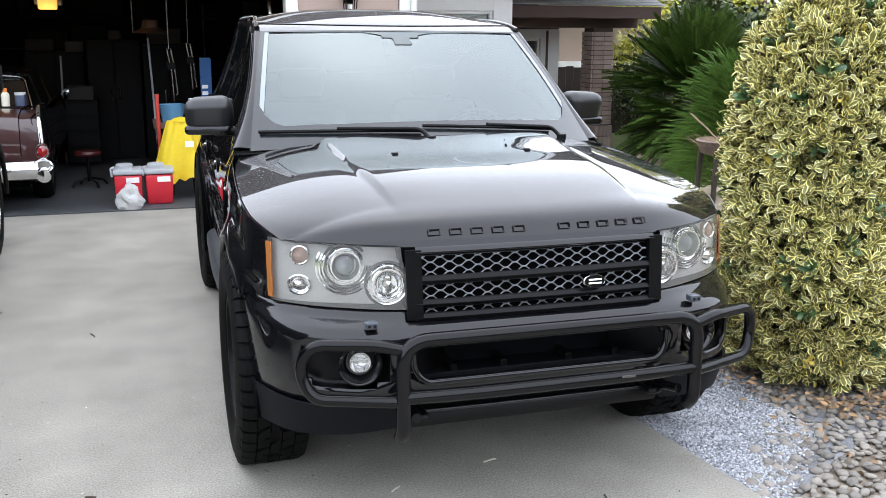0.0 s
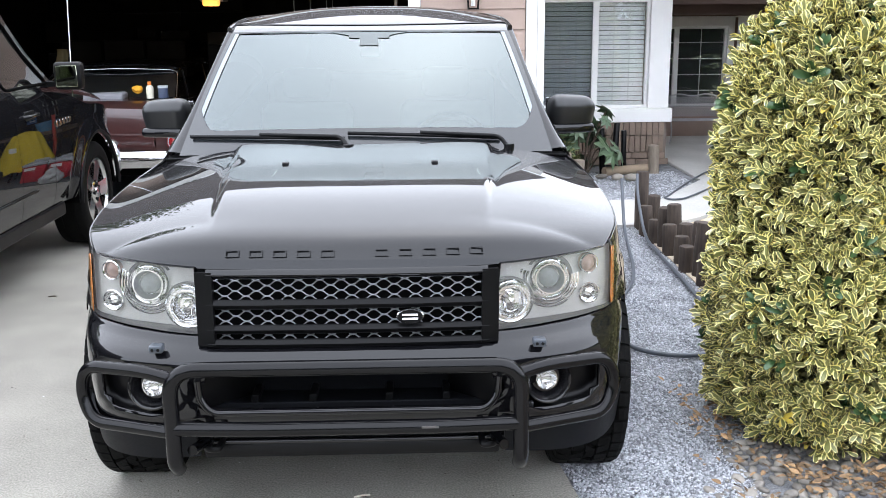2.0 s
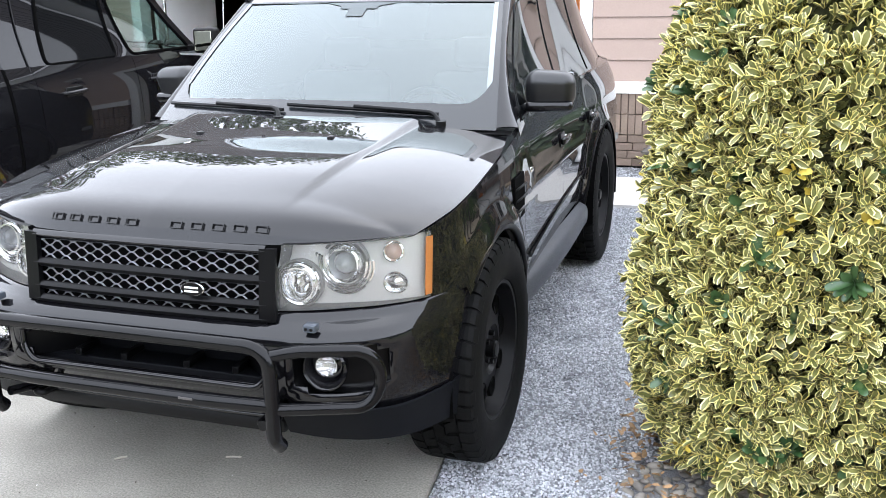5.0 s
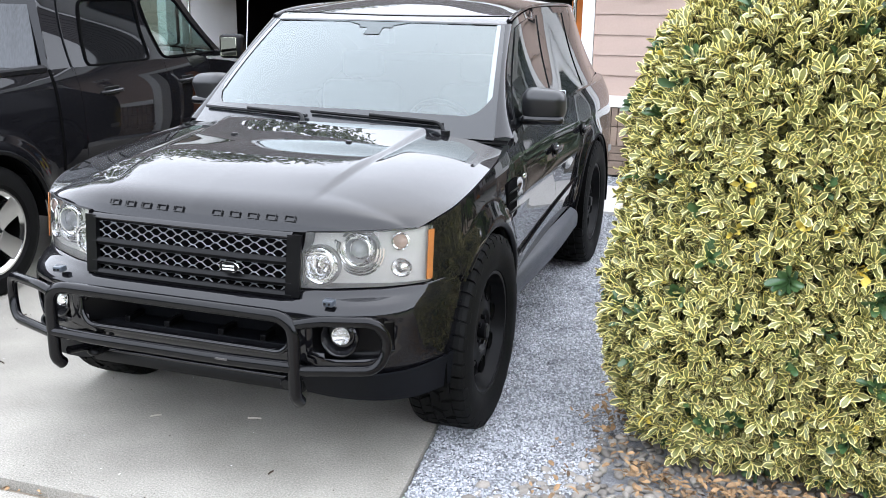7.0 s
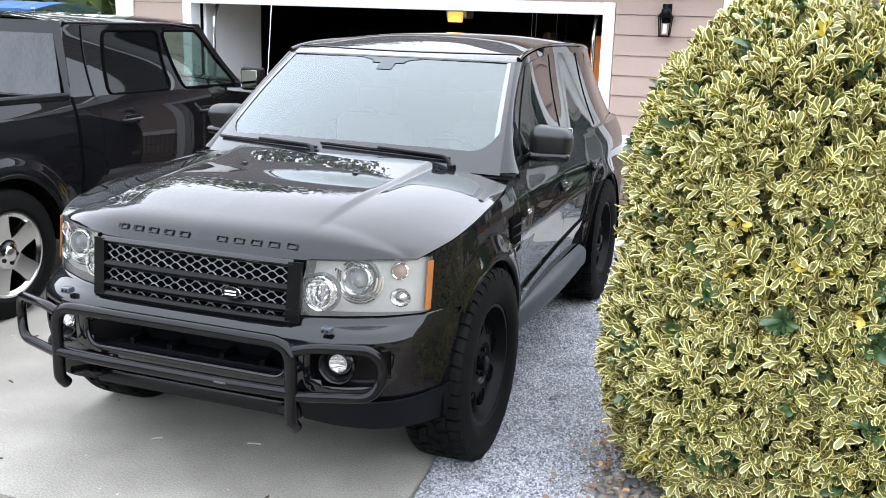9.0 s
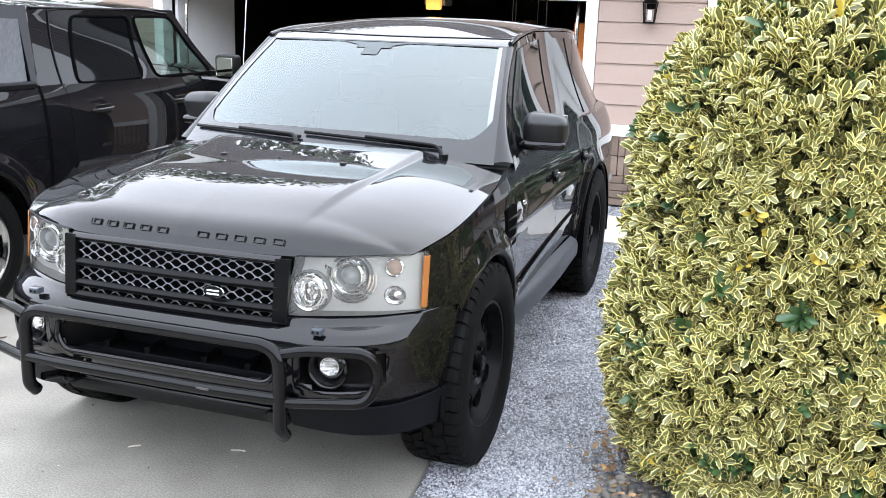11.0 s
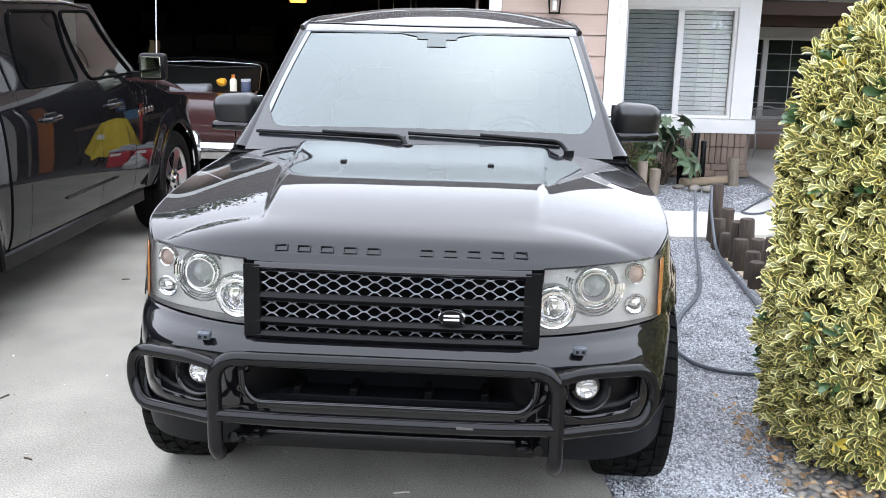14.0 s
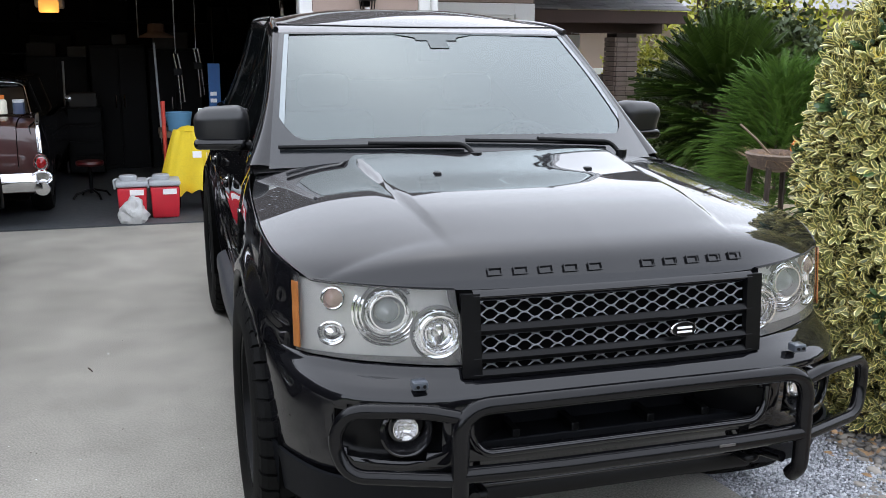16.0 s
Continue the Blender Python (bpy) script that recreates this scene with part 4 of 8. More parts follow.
def bumper(zlo, zhi, m, name, skip):
    zz = [z for z in ZS if zlo - 1e-6 <= z <= zhi + 1e-6]
    vs = [(x, bump_y(x, z), z) for x in XA for z in zz]
    n = len(zz)
    fs = []
    for i in range(len(XA) - 1):
        for j in range(n - 1):
            cx, cz = abs(XA[i] + XA[i + 1]) / 2, (zz[j] + zz[j + 1]) / 2
            if not skip(cx, cz):
                fs.append((i * n + j, (i + 1) * n + j, (i + 1) * n + j + 1, i * n + j + 1))
    ob = raw(name, vs, fs, m, suv, smooth=60)
    md = ob.modifiers.new("thickness", 'SOLIDIFY')
    md.thickness, md.offset = 0.012, -1.0
    return ob


def hole(cx, cz):
    if cx < 0.47 and 0.56 < cz < 0.672:
        return not (cx > 0.44 and (cz < 0.59 or cz > 0.65))
    if 0.53 < cx < 0.80 and 0.535 < cz < 0.69:
        return not ((cx > 0.77 or cx < 0.57) and (cz < 0.56 or cz > 0.672))
    if cx < 0.5 and cz < 0.51:
        return cz > 0.43
    if cz > 0.755 and cx < 0.44:
        return True
    return False


bumper(0.40, 0.778, BLACK_PAINT, "bumper", hole)
for s in (-1, 1):
    # grey lower corner
    def valance(u, v, s=s):
        x = 0.48 + 0.455 * math.sin(u * math.pi / 2)
        z = 0.335 + 0.05 * (1 - u) ** 2 + (0.475 - 0.335) * v - 0.03 * (1 - u) * v
        return (s * x, curve(x, BPLAN) + 0.06 - 0.055 * v, z)
    surf("lower_valance", valance, 20, 6, GREY_PLASTIC, suv, "dark grey plastic lower valance", thick=0.01)
    # fog lamp pocket
    def pocket(u, v, s=s):
        w = 2 * math.pi * u * s
        c, q = math.cos(w), math.sin(w)
        x = 0.662 + 0.158 * v * math.copysign(abs(c) ** 0.55, c)
        z = 0.614 + 0.093 * v * math.copysign(abs(q) ** 0.55, q)
        return (s * x, bump_y(x, z) + curve(v, [(0, 0.06), (0.7, 0.056), (0.86, 0.04), (0.95, 0.008), (1.0, 0.001)]), z)
    surf("fog_pocket", pocket, 56, 16, SATIN_BLACK, suv, thick=0.0, smooth=180)
    m4 = toward((s * 0.618, 0.03, 0.618), (s * 0.12, -1, 0.05))
    fl = part("fog_lamp", lathe(bmesh.new(), [(0.04, -0.045), (0.066, -0.03), (0.073, 0.0), (0.072, 0.014), (0.066, 0.018), (0.06, 0.012), (0.05, -0.02), (0.045, -0.026), (0.0, -0.03)], m4, 36), BLACK_PAINT, suv, "round fog lamp in a gloss black ring")
    part("reflector", lathe(bmesh.new(), [(0.0, -0.004), (0.014, -0.002), (0.026, 0.008), (0.031, 0.014), (0.034, 0.014), (0.034, -0.004)], m4 @ Matrix.Translation((0.0, 0.0, -0.022)), 28), REFLECTOR, fl)
    part("lens", lathe(bmesh.new(), [(0.035, 0.014), (0.026, 0.022), (0.013, 0.026), (0.0, 0.027)], m4 @ Matrix.Translation((0.0, 0.0, -0.024)), 28), LENS, fl)
    part("washer_cap", box(bmesh.new(), (s * 0.587 - 0.021, -0.008, 0.74), (s * 0.587 + 0.021, 0.03, 0.765), 0.006, 2), WASHER_BLUE, suv, "grey-blue headlamp washer cap")
    for k in (-1, 1):
        cylpart("nozzle", (s * 0.587 + k * 0.009, -0.0075, 0.752), (s * 0.587 + k * 0.009, -0.0105, 0.7525), 0.005, BLACK_PLASTIC, suv, seg=10)
# main intake
part("intake_floor", box(bmesh.new(), (-0.5, 0.03, 0.535), (0.5, 0.2, 0.56), 0.004), GREY_PLASTIC, suv)
part("intake_back", box(bmesh.new(), (-0.5, 0.13, 0.42), (0.5, 0.16, 0.70), 0.004), GREY_PLASTIC, suv)
for x in (-0.3, -0.12, 0.12, 0.3):
    part("intake_rib", box(bmesh.new(), (x - 0.012, 0.03, 0.56), (x + 0.012, 0.13, 0.585), 0.003), BLACK_PLASTIC, suv)
for s in (-1, 1):
    surf("intake_cheek", lambda u, v, s=s: (s * (0.47 - 0.16 * u), -0.02 + 0.13 * u, 0.56 + 0.11 * v), 4, 2, SATIN_BLACK, suv, thick=0.006)
tube("intake_lip", [(-0.46, -0.035, 0.66), (-0.455, -0.04, 0.60), (-0.42, -0.045, 0.558), (0.42, -0.045, 0.558), (0.455, -0.04, 0.60), (0.46, -0.035, 0.66)], 0.011, BLACK_PAINT, suv, "glossy black intake lip", round_r=0.05)
part("skid_plate", box(bmesh.new(), (-0.47, 0.02, 0.375), (0.47, 0.3, 0.425), 0.015, 2), BLACK_PLASTIC, suv)
for s in (-1, 1):
    tube("tow_eye", [(s * 0.45, 0.06, 0.43), (s * 0.45, -0.03, 0.435), (s * 0.41, -0.04, 0.435), (s * 0.41, 0.06, 0.43)], 0.011, BLACK_PLASTIC, suv, round_r=0.02)

# grille
GZ0, GZ1 = 0.752, 0.98


def grille_y(x, z):
    return curve(abs(x), LPLAN) - 0.012 + (z - GZ0) * 0.1


STRIPS = ((0.765, 0.797), (0.809, 0.873), (0.887, 0.967))
gr = surf("grille", lambda u, v: ((2 * u - 1) * (0.452 + 0.012 * v), grille_y((2 * u - 1) * 0.46, GZ0 + (GZ1 - GZ0) * v) + 0.03, GZ0 + (GZ1 - GZ0) * v), 20, 6, DARK_VOID, suv, "black three-bar grille with grey diamond mesh", thick=0.01)
bands = [(GZ0, 0.766), (0.797, 0.81), (0.873, 0.888), (0.967, GZ1)]
for za, zb in bands:
    surf("grille_bar", lambda u, v, za=za, zb=zb: ((2 * u - 1) * 0.43, grille_y((2 * u - 1) * 0.44, za + (zb - za) * v) - 0.008 * math.sin(math.pi * v), za + (zb - za) * v), 20, 4, BLACK_PAINT if zb == GZ1 else SATIN_BLACK, gr, thick=0.02)
for s in (-1, 1):
    surf("grille_side", lambda u, v, s=s: (s * (0.408 + 0.052 * u + 0.004 * v), grille_y(0.41 + 0.05 * u, GZ0 + (GZ1 - GZ0) * v) - 0.006, GZ0 + (GZ1 - GZ0) * v), 4, 6, SATIN_BLACK, gr, thick=0.02)
MESH_GREY = mat("mesh_grey", (0.3, 0.31, 0.33), 0.35, metal=0.35)
for za, zb in STRIPS:
    # wires run level at their crests and share them, so that the openings are six-sided
    vs, fs = [], []
    rows = {0.765: 2, 0.809: 4, 0.887: 5}[za]
    step, hh = 0.0325, (zb - za) / rows
    for r in range(rows):
        line = []
        for i in range(int(0.82 / step * 6) + 1):
            x = -0.41 + i * step / 6
            c = math.cos(math.pi * i / 6)
            line.append((x, za + hh * (r + 0.5 + 0.5 * (1 if r % 2 else -1) * math.copysign(abs(c) ** 0.8, c))))
        for (xa, z1), (xb, z2) in zip(line, line[1:]):
            t, k = 0.0025, len(vs)
            for x2, z in ((xa - 0.001, z1), (xb + 0.001, z2)):
                y = grille_y(x2, z) + 0.008
                vs += [(x2, y, z - t), (x2, y - 0.004, z), (x2, y, z + t), (x2, y + 0.004, z)]
            fs += [(k + a, k + (a + 1) % 4, k + 4 + (a + 1) % 4, k + 4 + a) for a in range(4)]
    raw("mesh_strip", vs, fs, MESH_GREY, gr, "bright grey six-sided wire mesh")
m4 = toward((0.19, 0.005, 0.845), (0.02, -1, 0.08)) @ Matrix.Diagonal((1.0, 0.56, 1, 1))
em = part("emblem", lathe(bmesh.new(), [(0.001, -0.004), (0.041, -0.004), (0.042, 0.006), (0.039, 0.009), (0.0375, 0.008), (0.0, 0.008)], m4, 32), CHROME, suv, "oval badge with a light rim")
part("badge_field", lathe(bmesh.new(), [(0.0, 0.0105), (0.0365, 0.0105), (0.037, 0.006)], m4, 32), SATIN_BLACK, em)
for zz in (0.004, -0.018):
    bm = box(bmesh.new(), (-0.024, zz, 0.0106), (0.024, zz + 0.011, 0.0116))
    bmesh.ops.transform(bm, matrix=m4, verts=bm.verts[:])
    part("badge_bar", bm, WHITE_TRIM, em, smooth=None)

# headlamps
LZ0, LZ1 = 0.782, 0.988


def lamp_x(u, v):
    inner = 0.46 + 0.012 * v - 0.035 * math.exp(-((v - 0.38) / 0.22) ** 2)
    return inner + (0.868 - inner) * u


for s in (-1, 1):
    def lens(u, v, s=s, k=0.0):
        x = lamp_x(u, v)
        z = LZ0 + (LZ1 - LZ0 + 0.006 * u) * v
        return (s * x, curve(x, LPLAN) + 0.02 * v + k - 0.004 * math.sin(math.pi * v), z)
    hl = surf("headlamp", lambda u, v, s=s: lens(u, v, s, 0.085 - 0.05 * u), 16, 8, LAMP_GREY, suv, "hazy clear headlamp with twin projector lamps and amber edge", thick=0.004)
    # rim walls between lens and housing
    per = [(u / 12, 0.0) for u in range(13)] + [(1.0, v / 6) for v in range(1, 7)] + [(1 - u / 12, 1.0) for u in range(1, 13)] + [(0.0, 1 - v / 6) for v in range(1, 6)]
    vs, fs = [], []
    for u, v in per:
        vs += [lens(u, v, s, 0.001), lens(u, v, s, 0.085 - 0.05 * u)]
    n = len(per)
    fs = [(2 * i, 2 * ((i + 1) % n), 2 * ((i + 1) % n) + 1, 2 * i + 1) for i in range(n)]
    raw("housing", vs, fs, SATIN_BLACK, hl)
    ln = surf("lens", lambda u, v, s=s: lens(u if s > 0 else 1 - u, v, s, 0.0), 16, 8, LENS, hl, thick=0.0, smooth=180)
    ln.visible_shadow = False
    for nm, x, z, r, lab in (("projector", 0.636, 0.914, 0.05, "projector lamp"), ("main_beam", 0.506, 0.856, 0.055, "round main beam lamp")):
        y = curve(x, LPLAN) + 0.05
        m4 = toward((s * x, y, z), (s * 0.1, -1, 0.05))
        pr = part(nm, lathe(bmesh.new(), [(r * 1.32, -0.02), (r * 1.3, 0.006), (r * 1.22, 0.01), (r * 1.1, -0.002), (r * 1.04, 0.012), (r, 0.02), (r * 0.92, 0.02), (r * 0.7, -0.012), (0.0, -0.02)], m4, 36), REFLECTOR, hl, lab)
        if nm == "projector":
            part("lens_ball", lathe(bmesh.new(), [(r * 0.66, -0.01), (r * 0.6, 0.008), (r * 0.4, 0.022), (0.0, 0.03)], m4, 28), mat("projector_glass", (0.3, 0.32, 0.33), 0.12, coat=1), pr)
            for rr in (1.48, 1.68, 1.9):
                a0, a1 = (200, 330) if s < 0 else (210, 340)
                tube("chrome_arc", [m4 @ Vector((r * rr * math.cos(radians(a)), r * rr * math.sin(radians(a)), 0.004 - 0.012 * (rr - 1.4))) for a in range(a0 - 50, a1 + 30, 8)], 0.0045, REFLECTOR, pr, res=3)
        else:
            for k, rr in enumerate((0.86, 0.62)):
                tube("reflector_ridge", [m4 @ Vector((r * rr * math.cos(w), r * rr * math.sin(w), 0.008 - 0.014 * k)) for w in [2 * math.pi * q / 20 for q in range(20)]], 0.0035, REFLECTOR, pr, closed=True, res=3)
            part("bulb_shield", box(bmesh.new(), m4.translation + Vector((-0.012, -0.012, -0.03)), m4.translation + Vector((0.012, 0.01, 0.03)), 0.006, 2), REFLECTOR, pr)
            part("cap", lathe(bmesh.new(), [(0.014, -0.01), (0.014, 0.012), (0.0, 0.016)], m4, 14), CHROME, pr)
    for x, z, r in ((0.636, 0.914, 0.078), (0.506, 0.856, 0.076)):
        part("lamp_well", lathe(bmesh.new(), [(r, -0.024), (r * 1.02, -0.006), (r * 0.9, -0.008), (r * 0.86, -0.024)], toward((s * x, curve(x, LPLAN) + 0.05, z), (s * 0.1, -1, 0.05)), 32, False), LAMP_DARK, hl, "darker grey ring round the lamp")
    for nm, x, z, r, m in (("indicator", 0.772, 0.943, 0.026, WARM_LENS), ("side_light", 0.776, 0.842, 0.028, REFLECTOR)):
        m4 = toward((s * x, curve(x, LPLAN) + 0.038, z), (s * 0.35, -1, 0.05)) @ Matrix.Diagonal((1.15 if nm == "side_light" else 1, 1, 1, 1))
        il = part(nm, lathe(bmesh.new(), [(r * 1.25, -0.012), (r * 1.22, 0.006), (r * 1.08, 0.008), (r * 1.0, 0.0), (r * 0.9, 0.004), (r * 0.5, 0.014), (0, 0.017)], m4, 26), m, hl)
        tube("ring", [m4 @ Vector((r * 1.15 * math.cos(2 * math.pi * k / 24), r * 1.15 * math.sin(2 * math.pi * k / 24), 0.008)) for k in range(24)], 0.004, REFLECTOR, il, closed=True, res=3)
    surf("amber_edge", lambda u, v, s=s: (s * (0.8605 + 0.0125 * u), curve(0.856 + 0.0115 * u, LPLAN) + 0.02 * v - 0.005 + 0.004 * u, LZ0 + 0.012 + 0.186 * v), 4, 8, AMBER, hl, "amber side reflector", thick=0.004)

# bull bar
BY = -0.135
bb = tube("bull_bar", [(-0.518, -0.1, 0.405), (-0.518, BY, 0.44), (-0.518, BY, 0.734), (0.518, BY, 0.734), (0.518, BY, 0.44), (0.518, -0.1, 0.405)], 0.0235, BAR_PAINT, suv, "black scuffed steel tube bull bar", round_r=0.085, seg=10, res=8)
tube("cross_tube", [(-0.52, BY, 0.55), (-0.3, BY - 0.015, 0.55), (0.3, BY - 0.015, 0.55), (0.52, BY, 0.55)], 0.0225, BAR_PAINT, bb, "black tube with a scraped patch", round_r=0.15, res=8)
part("scuff", box(bmesh.new(), (0.22, BY - 0.0385, 0.553), (0.27, BY - 0.0365, 0.561), 0.0008), mat("scraped_metal", (0.11, 0.1, 0.095), 0.5, scale=60, color2=(0.03, 0.03, 0.03), fine=150), bb, "scraped bare patch")
for s in (-1, 1):
    tube("side_loop", [(s * 0.52, BY + 0.01, 0.705), (s * 0.60, -0.105, 0.722), (s * 0.79, -0.03, 0.716), (s * 0.825, 0.0, 0.63), (s * 0.79, -0.03, 0.535), (s * 0.52, BY + 0.005, 0.535)], 0.0195, BAR_PAINT, bb, "black side loop tube", round_r=0.075, seg=8, res=8)
    tube("mount", [(s * 0.47, BY + 0.02, 0.47), (s * 0.45, 0.0, 0.45), (s * 0.45, 0.1, 0.45)], 0.016, BAR_PAINT, bb, round_r=0.03)

# mirrors
for s in (-1, 1):
    bm = bmesh.new()
    box(bm, (-0.11, -0.078, -0.085), (0.11, 0.075, 0.083), 0.058, 6)
    for v in bm.verts:
        v.co.y += 0.02 if v.co.z < 0 else 0
        v.co.z *= 1.0 - 0.1 * (s * v.co.x / 0.13)
    bmesh.ops.transform(bm, matrix=pose(s * 0.945, 1.745, 1.282, 0, 0, s * 10), verts=bm.verts[:])
    mr = part("door_mirror", bm, MIRROR_CAP, suv, "satin black square door mirror")
    bm = box(bmesh.new(), (s * 0.85 - 0.08, 1.70, 1.184), (s * 0.85 + 0.08, 1.79, 1.222), 0.014, 3)
    part("mirror_arm", bm, SATIN_BLACK, mr)
    bm = box(bmesh.new(), (-0.1, 0.074, -0.065), (0.1, 0.078, 0.065), 0.001)
    bmesh.ops.transform(bm, matrix=pose(s * 0.945, 1.745, 1.285, 0, 0, s * 10), verts=bm.verts[:])
    part("mirror_glass", bm, CHROME, mr)
    bm = box(bmesh.new(), (-0.108, -0.07, -0.09), (0.1, 0.0, -0.045), 0.02, 4)
    bmesh.ops.transform(bm, matrix=pose(s * 0.945, 1.745, 1.282, 0, 0, s * 10), verts=bm.verts[:])
    part("mirror_lower_cap", bm, BLACK_PAINT, mr, "gloss black lower cap")


# wheels
def tyre_bm(R, W, blocks=46):
    """A tyre lying along z, with rounded shoulder lugs and close-set tread blocks."""
    h = W / 2
    prof = [(R * 0.605, -h * 0.70), (R * 0.63, -h * 0.86), (R * 0.70, -h * 0.97), (R * 0.78, -h), (R * 0.87, -h * 0.98), (R * 0.93, -h * 0.92), (R * 0.958, -h * 0.80), (R * 0.966, -h * 0.5), (R * 0.97, 0)]
    prof += [(r, -z) for r, z in prof[-2::-1]]
    seg = 72
    vs, fs = [], []
    for r, z in prof:
        for j in range(seg):
            a = 2 * math.pi * j / seg
            vs.append((r * math.cos(a), r * math.sin(a), z))
    n = len(prof)
    for i in range(n):
        for j in range(seg):
            vs_i, vs_k = i * seg, ((i + 1) % n) * seg
            fs.append((vs_i + j, vs_i + (j + 1) % seg, vs_k + (j + 1) % seg, vs_k + j))
    tv, tf = [], []

    def block(path, a0, a1, skew):
        """A raised pad: path is (radius, z, rise) across the tread, between two angles that lean by skew."""
        k, m = len(tv), len(path)
        for i, (r, z, up) in enumerate(path):
            lean = skew * i / (m - 1)
            g = 0.0015 / R
            for a, rr in ((a0, r - 0.006), (a0 + g, r + up), (a1 - g, r + up), (a1, r - 0.006)):
                tv.append((rr * math.cos(a + lean), rr * math.sin(a + lean), z))
        for i in range(m - 1):
            q = k + 4 * i
            for j in range(3):
                tf.append((q + j, q + j + 1, q + j + 5, q + j + 4))
        tf.extend([(k, k + 3, k + 2, k + 1), (k + 4 * m - 4, k + 4 * m - 3, k + 4 * m - 2, k + 4 * m - 1)])

    st = 2 * math.pi / blocks
    for b in range(blocks):
        a = b * st
        far = 0.955 if b % 2 else 0.985
        low = 0.90 if b % 2 else 0.83
        for sg, sh in ((1, 0.0), (-1, 0.5)):
            a2 = a + sh * st
            block([(R * 0.968, sg * h * 0.52, 0.013), (R * 0.962, sg * h * 0.76, 0.013), (R * 0.945, sg * h * 0.885, 0.012), (R * low, sg * h * far, 0.004)], a2, a2 + st * 0.86, sg * st * 0.18)
            block([(R * 0.97, sg * h * 0.17, 0.0125), (R * 0.969, sg * h * 0.34, 0.0125), (R * 0.968, sg * h * 0.485, 0.0125)], a2 + st * 0.42, a2 + st * 1.26, -sg * st * (0.5 if b % 2 else 0.15))
        block([(R * 0.97, -h * 0.135, 0.0125), (R * 0.97, 0, 0.0125), (R * 0.97, h * 0.135, 0.0125)], a + st * 0.15, a + st * 0.98, st * (0.5 if b % 2 else -0.5))
    return vs, fs, tv, tf


def suv_wheel(parent, at, outward, spin=0.0):
    wv, wf, tv, tf = tyre_bm(TYR, 0.275)
    m4 = Matrix.Translation(at) @ Matrix.Rotation(radians(90 * outward), 4, 'Y') @ Matrix.Rotation(radians(spin), 4, 'Z')
    e = new("wheel")
    e.parent = parent
    wv, tv = [m4 @ Vector(v) for v in wv], [m4 @ Vector(v) for v in tv]
    for v in wv + tv:
        v.z = max(v.z, 0.002)          # flattened where it stands
    ty = raw("tyre", wv, wf, RUBBER, e, "black chunky all-terrain tyre", 35)
    tagged(raw("tread", tv, tf, RUBBER, ty, "chunky staggered tread blocks"), kind="stuff")
    R = TYR * 0.62
    hh = 0.1375 - 0.032
    rim = part("rim", lathe(bmesh.new(), [(R * 0.97, -0.1), (R, hh - 0.015), (R * 1.0, hh + 0.008), (R * 0.955, hh + 0.006), (R * 0.93, hh - 0.03), (R * 0.86, hh - 0.075), (R * 0.8, hh - 0.05), (R * 0.5, hh - 0.03), (R * 0.36, hh - 0.022), (R * 0.3, hh - 0.04), (0.0, hh - 0.04)], m4, 48), RIM_BLACK, e, "satin black steel rim with round holes")
    for k in range(8):
        a = 2 * math.pi * k / 8
        c = Vector((R * 0.65 * math.cos(a), R * 0.65 * math.sin(a), 0))
        hole = lathe(bmesh.new(), [(0.0, hh - 0.04), (0.032, hh - 0.0345), (0.036, hh - 0.029), (0.0395, hh - 0.031), (0.041, hh - 0.042)], m4 @ Matrix.Translation(c), 16)
        part("rim_hole", hole, DARK_VOID, rim)
    for k in range(5):
        a = 2 * math.pi * k / 5
        c = Vector((R * 0.22 * math.cos(a), R * 0.22 * math.sin(a), 0))
        part("wheel_nut", cyl(bmesh.new(), m4 @ (c + Vector((0, 0, hh - 0.04))), m4 @ (c + Vector((0, 0, hh - 0.02))), 0.011, seg=6), RIM_BLACK, rim)
    part("hub_cap", lathe(bmesh.new(), [(0.034, hh - 0.04), (0.034, hh - 0.008), (0.028, hh - 0.002), (0.0, hh)], m4, 20), RIM_BLACK, rim)
    return e


for s in (-1, 1):
    for c, sp in ((AXF, 4), (AXR, 11)):
        suv_wheel(suv, (s * (0.845 if c == AXF else 0.788), c, HUBZ), s, sp + 7 * s)

# ---- black pickup ----
WET_GLASS = mat("rain_spotted_glass", (0.012, 0.014, 0.016), 0.06, spec=0.5, bump=0.004, bump_scale=45, aniso=(1, 1, 0.25), color2=(0.05, 0.055, 0.06))
truck = thing("pickup_truck", "black crew-cab pickup with bright alloy wheels parked facing the garage", "car", at=(-3.245, 0, 0))
TH, TF, TR, TSILL = 1.0, 4.78, 1.43, 0.45
TSEC = [(0.42, -0.06), (0.55, -0.02), (0.75, 0.0), (0.95, -0.002), (1.1, -0.012), (1.2, -0.03), (1.3, -0.06)]


def truck_low(y):
    z = TSILL
    for c in (TF, TR):
        d = abs(y - c)
        if d < 0.47:
            z = max(z, 0.4 + math.sqrt(0.47 ** 2 - d * d) * 1.03)
    return z


def truck_panel(name, y0, y1, s, top, n=24):
    def f(u, v):
        y = y0 + (y1 - y0) * u
        zt = curve(y, top)
        zl = truck_low(y)
        z = zl + (zt - zl) * v
        fl = 0.0
        for c in (TF, TR):
            fl = max(fl, 0.03 * smooth01((0.62 - math.hypot(y - c, z - 0.4)) / 0.12))
        taper = 0.10 * smooth01((y - 4.9) / 0.6) ** 2
        return (s * (TH + curve(z, TSEC) + fl - taper), y, z)
    return surf(name, f, n, 20, TRUCK_PAINT, truck)


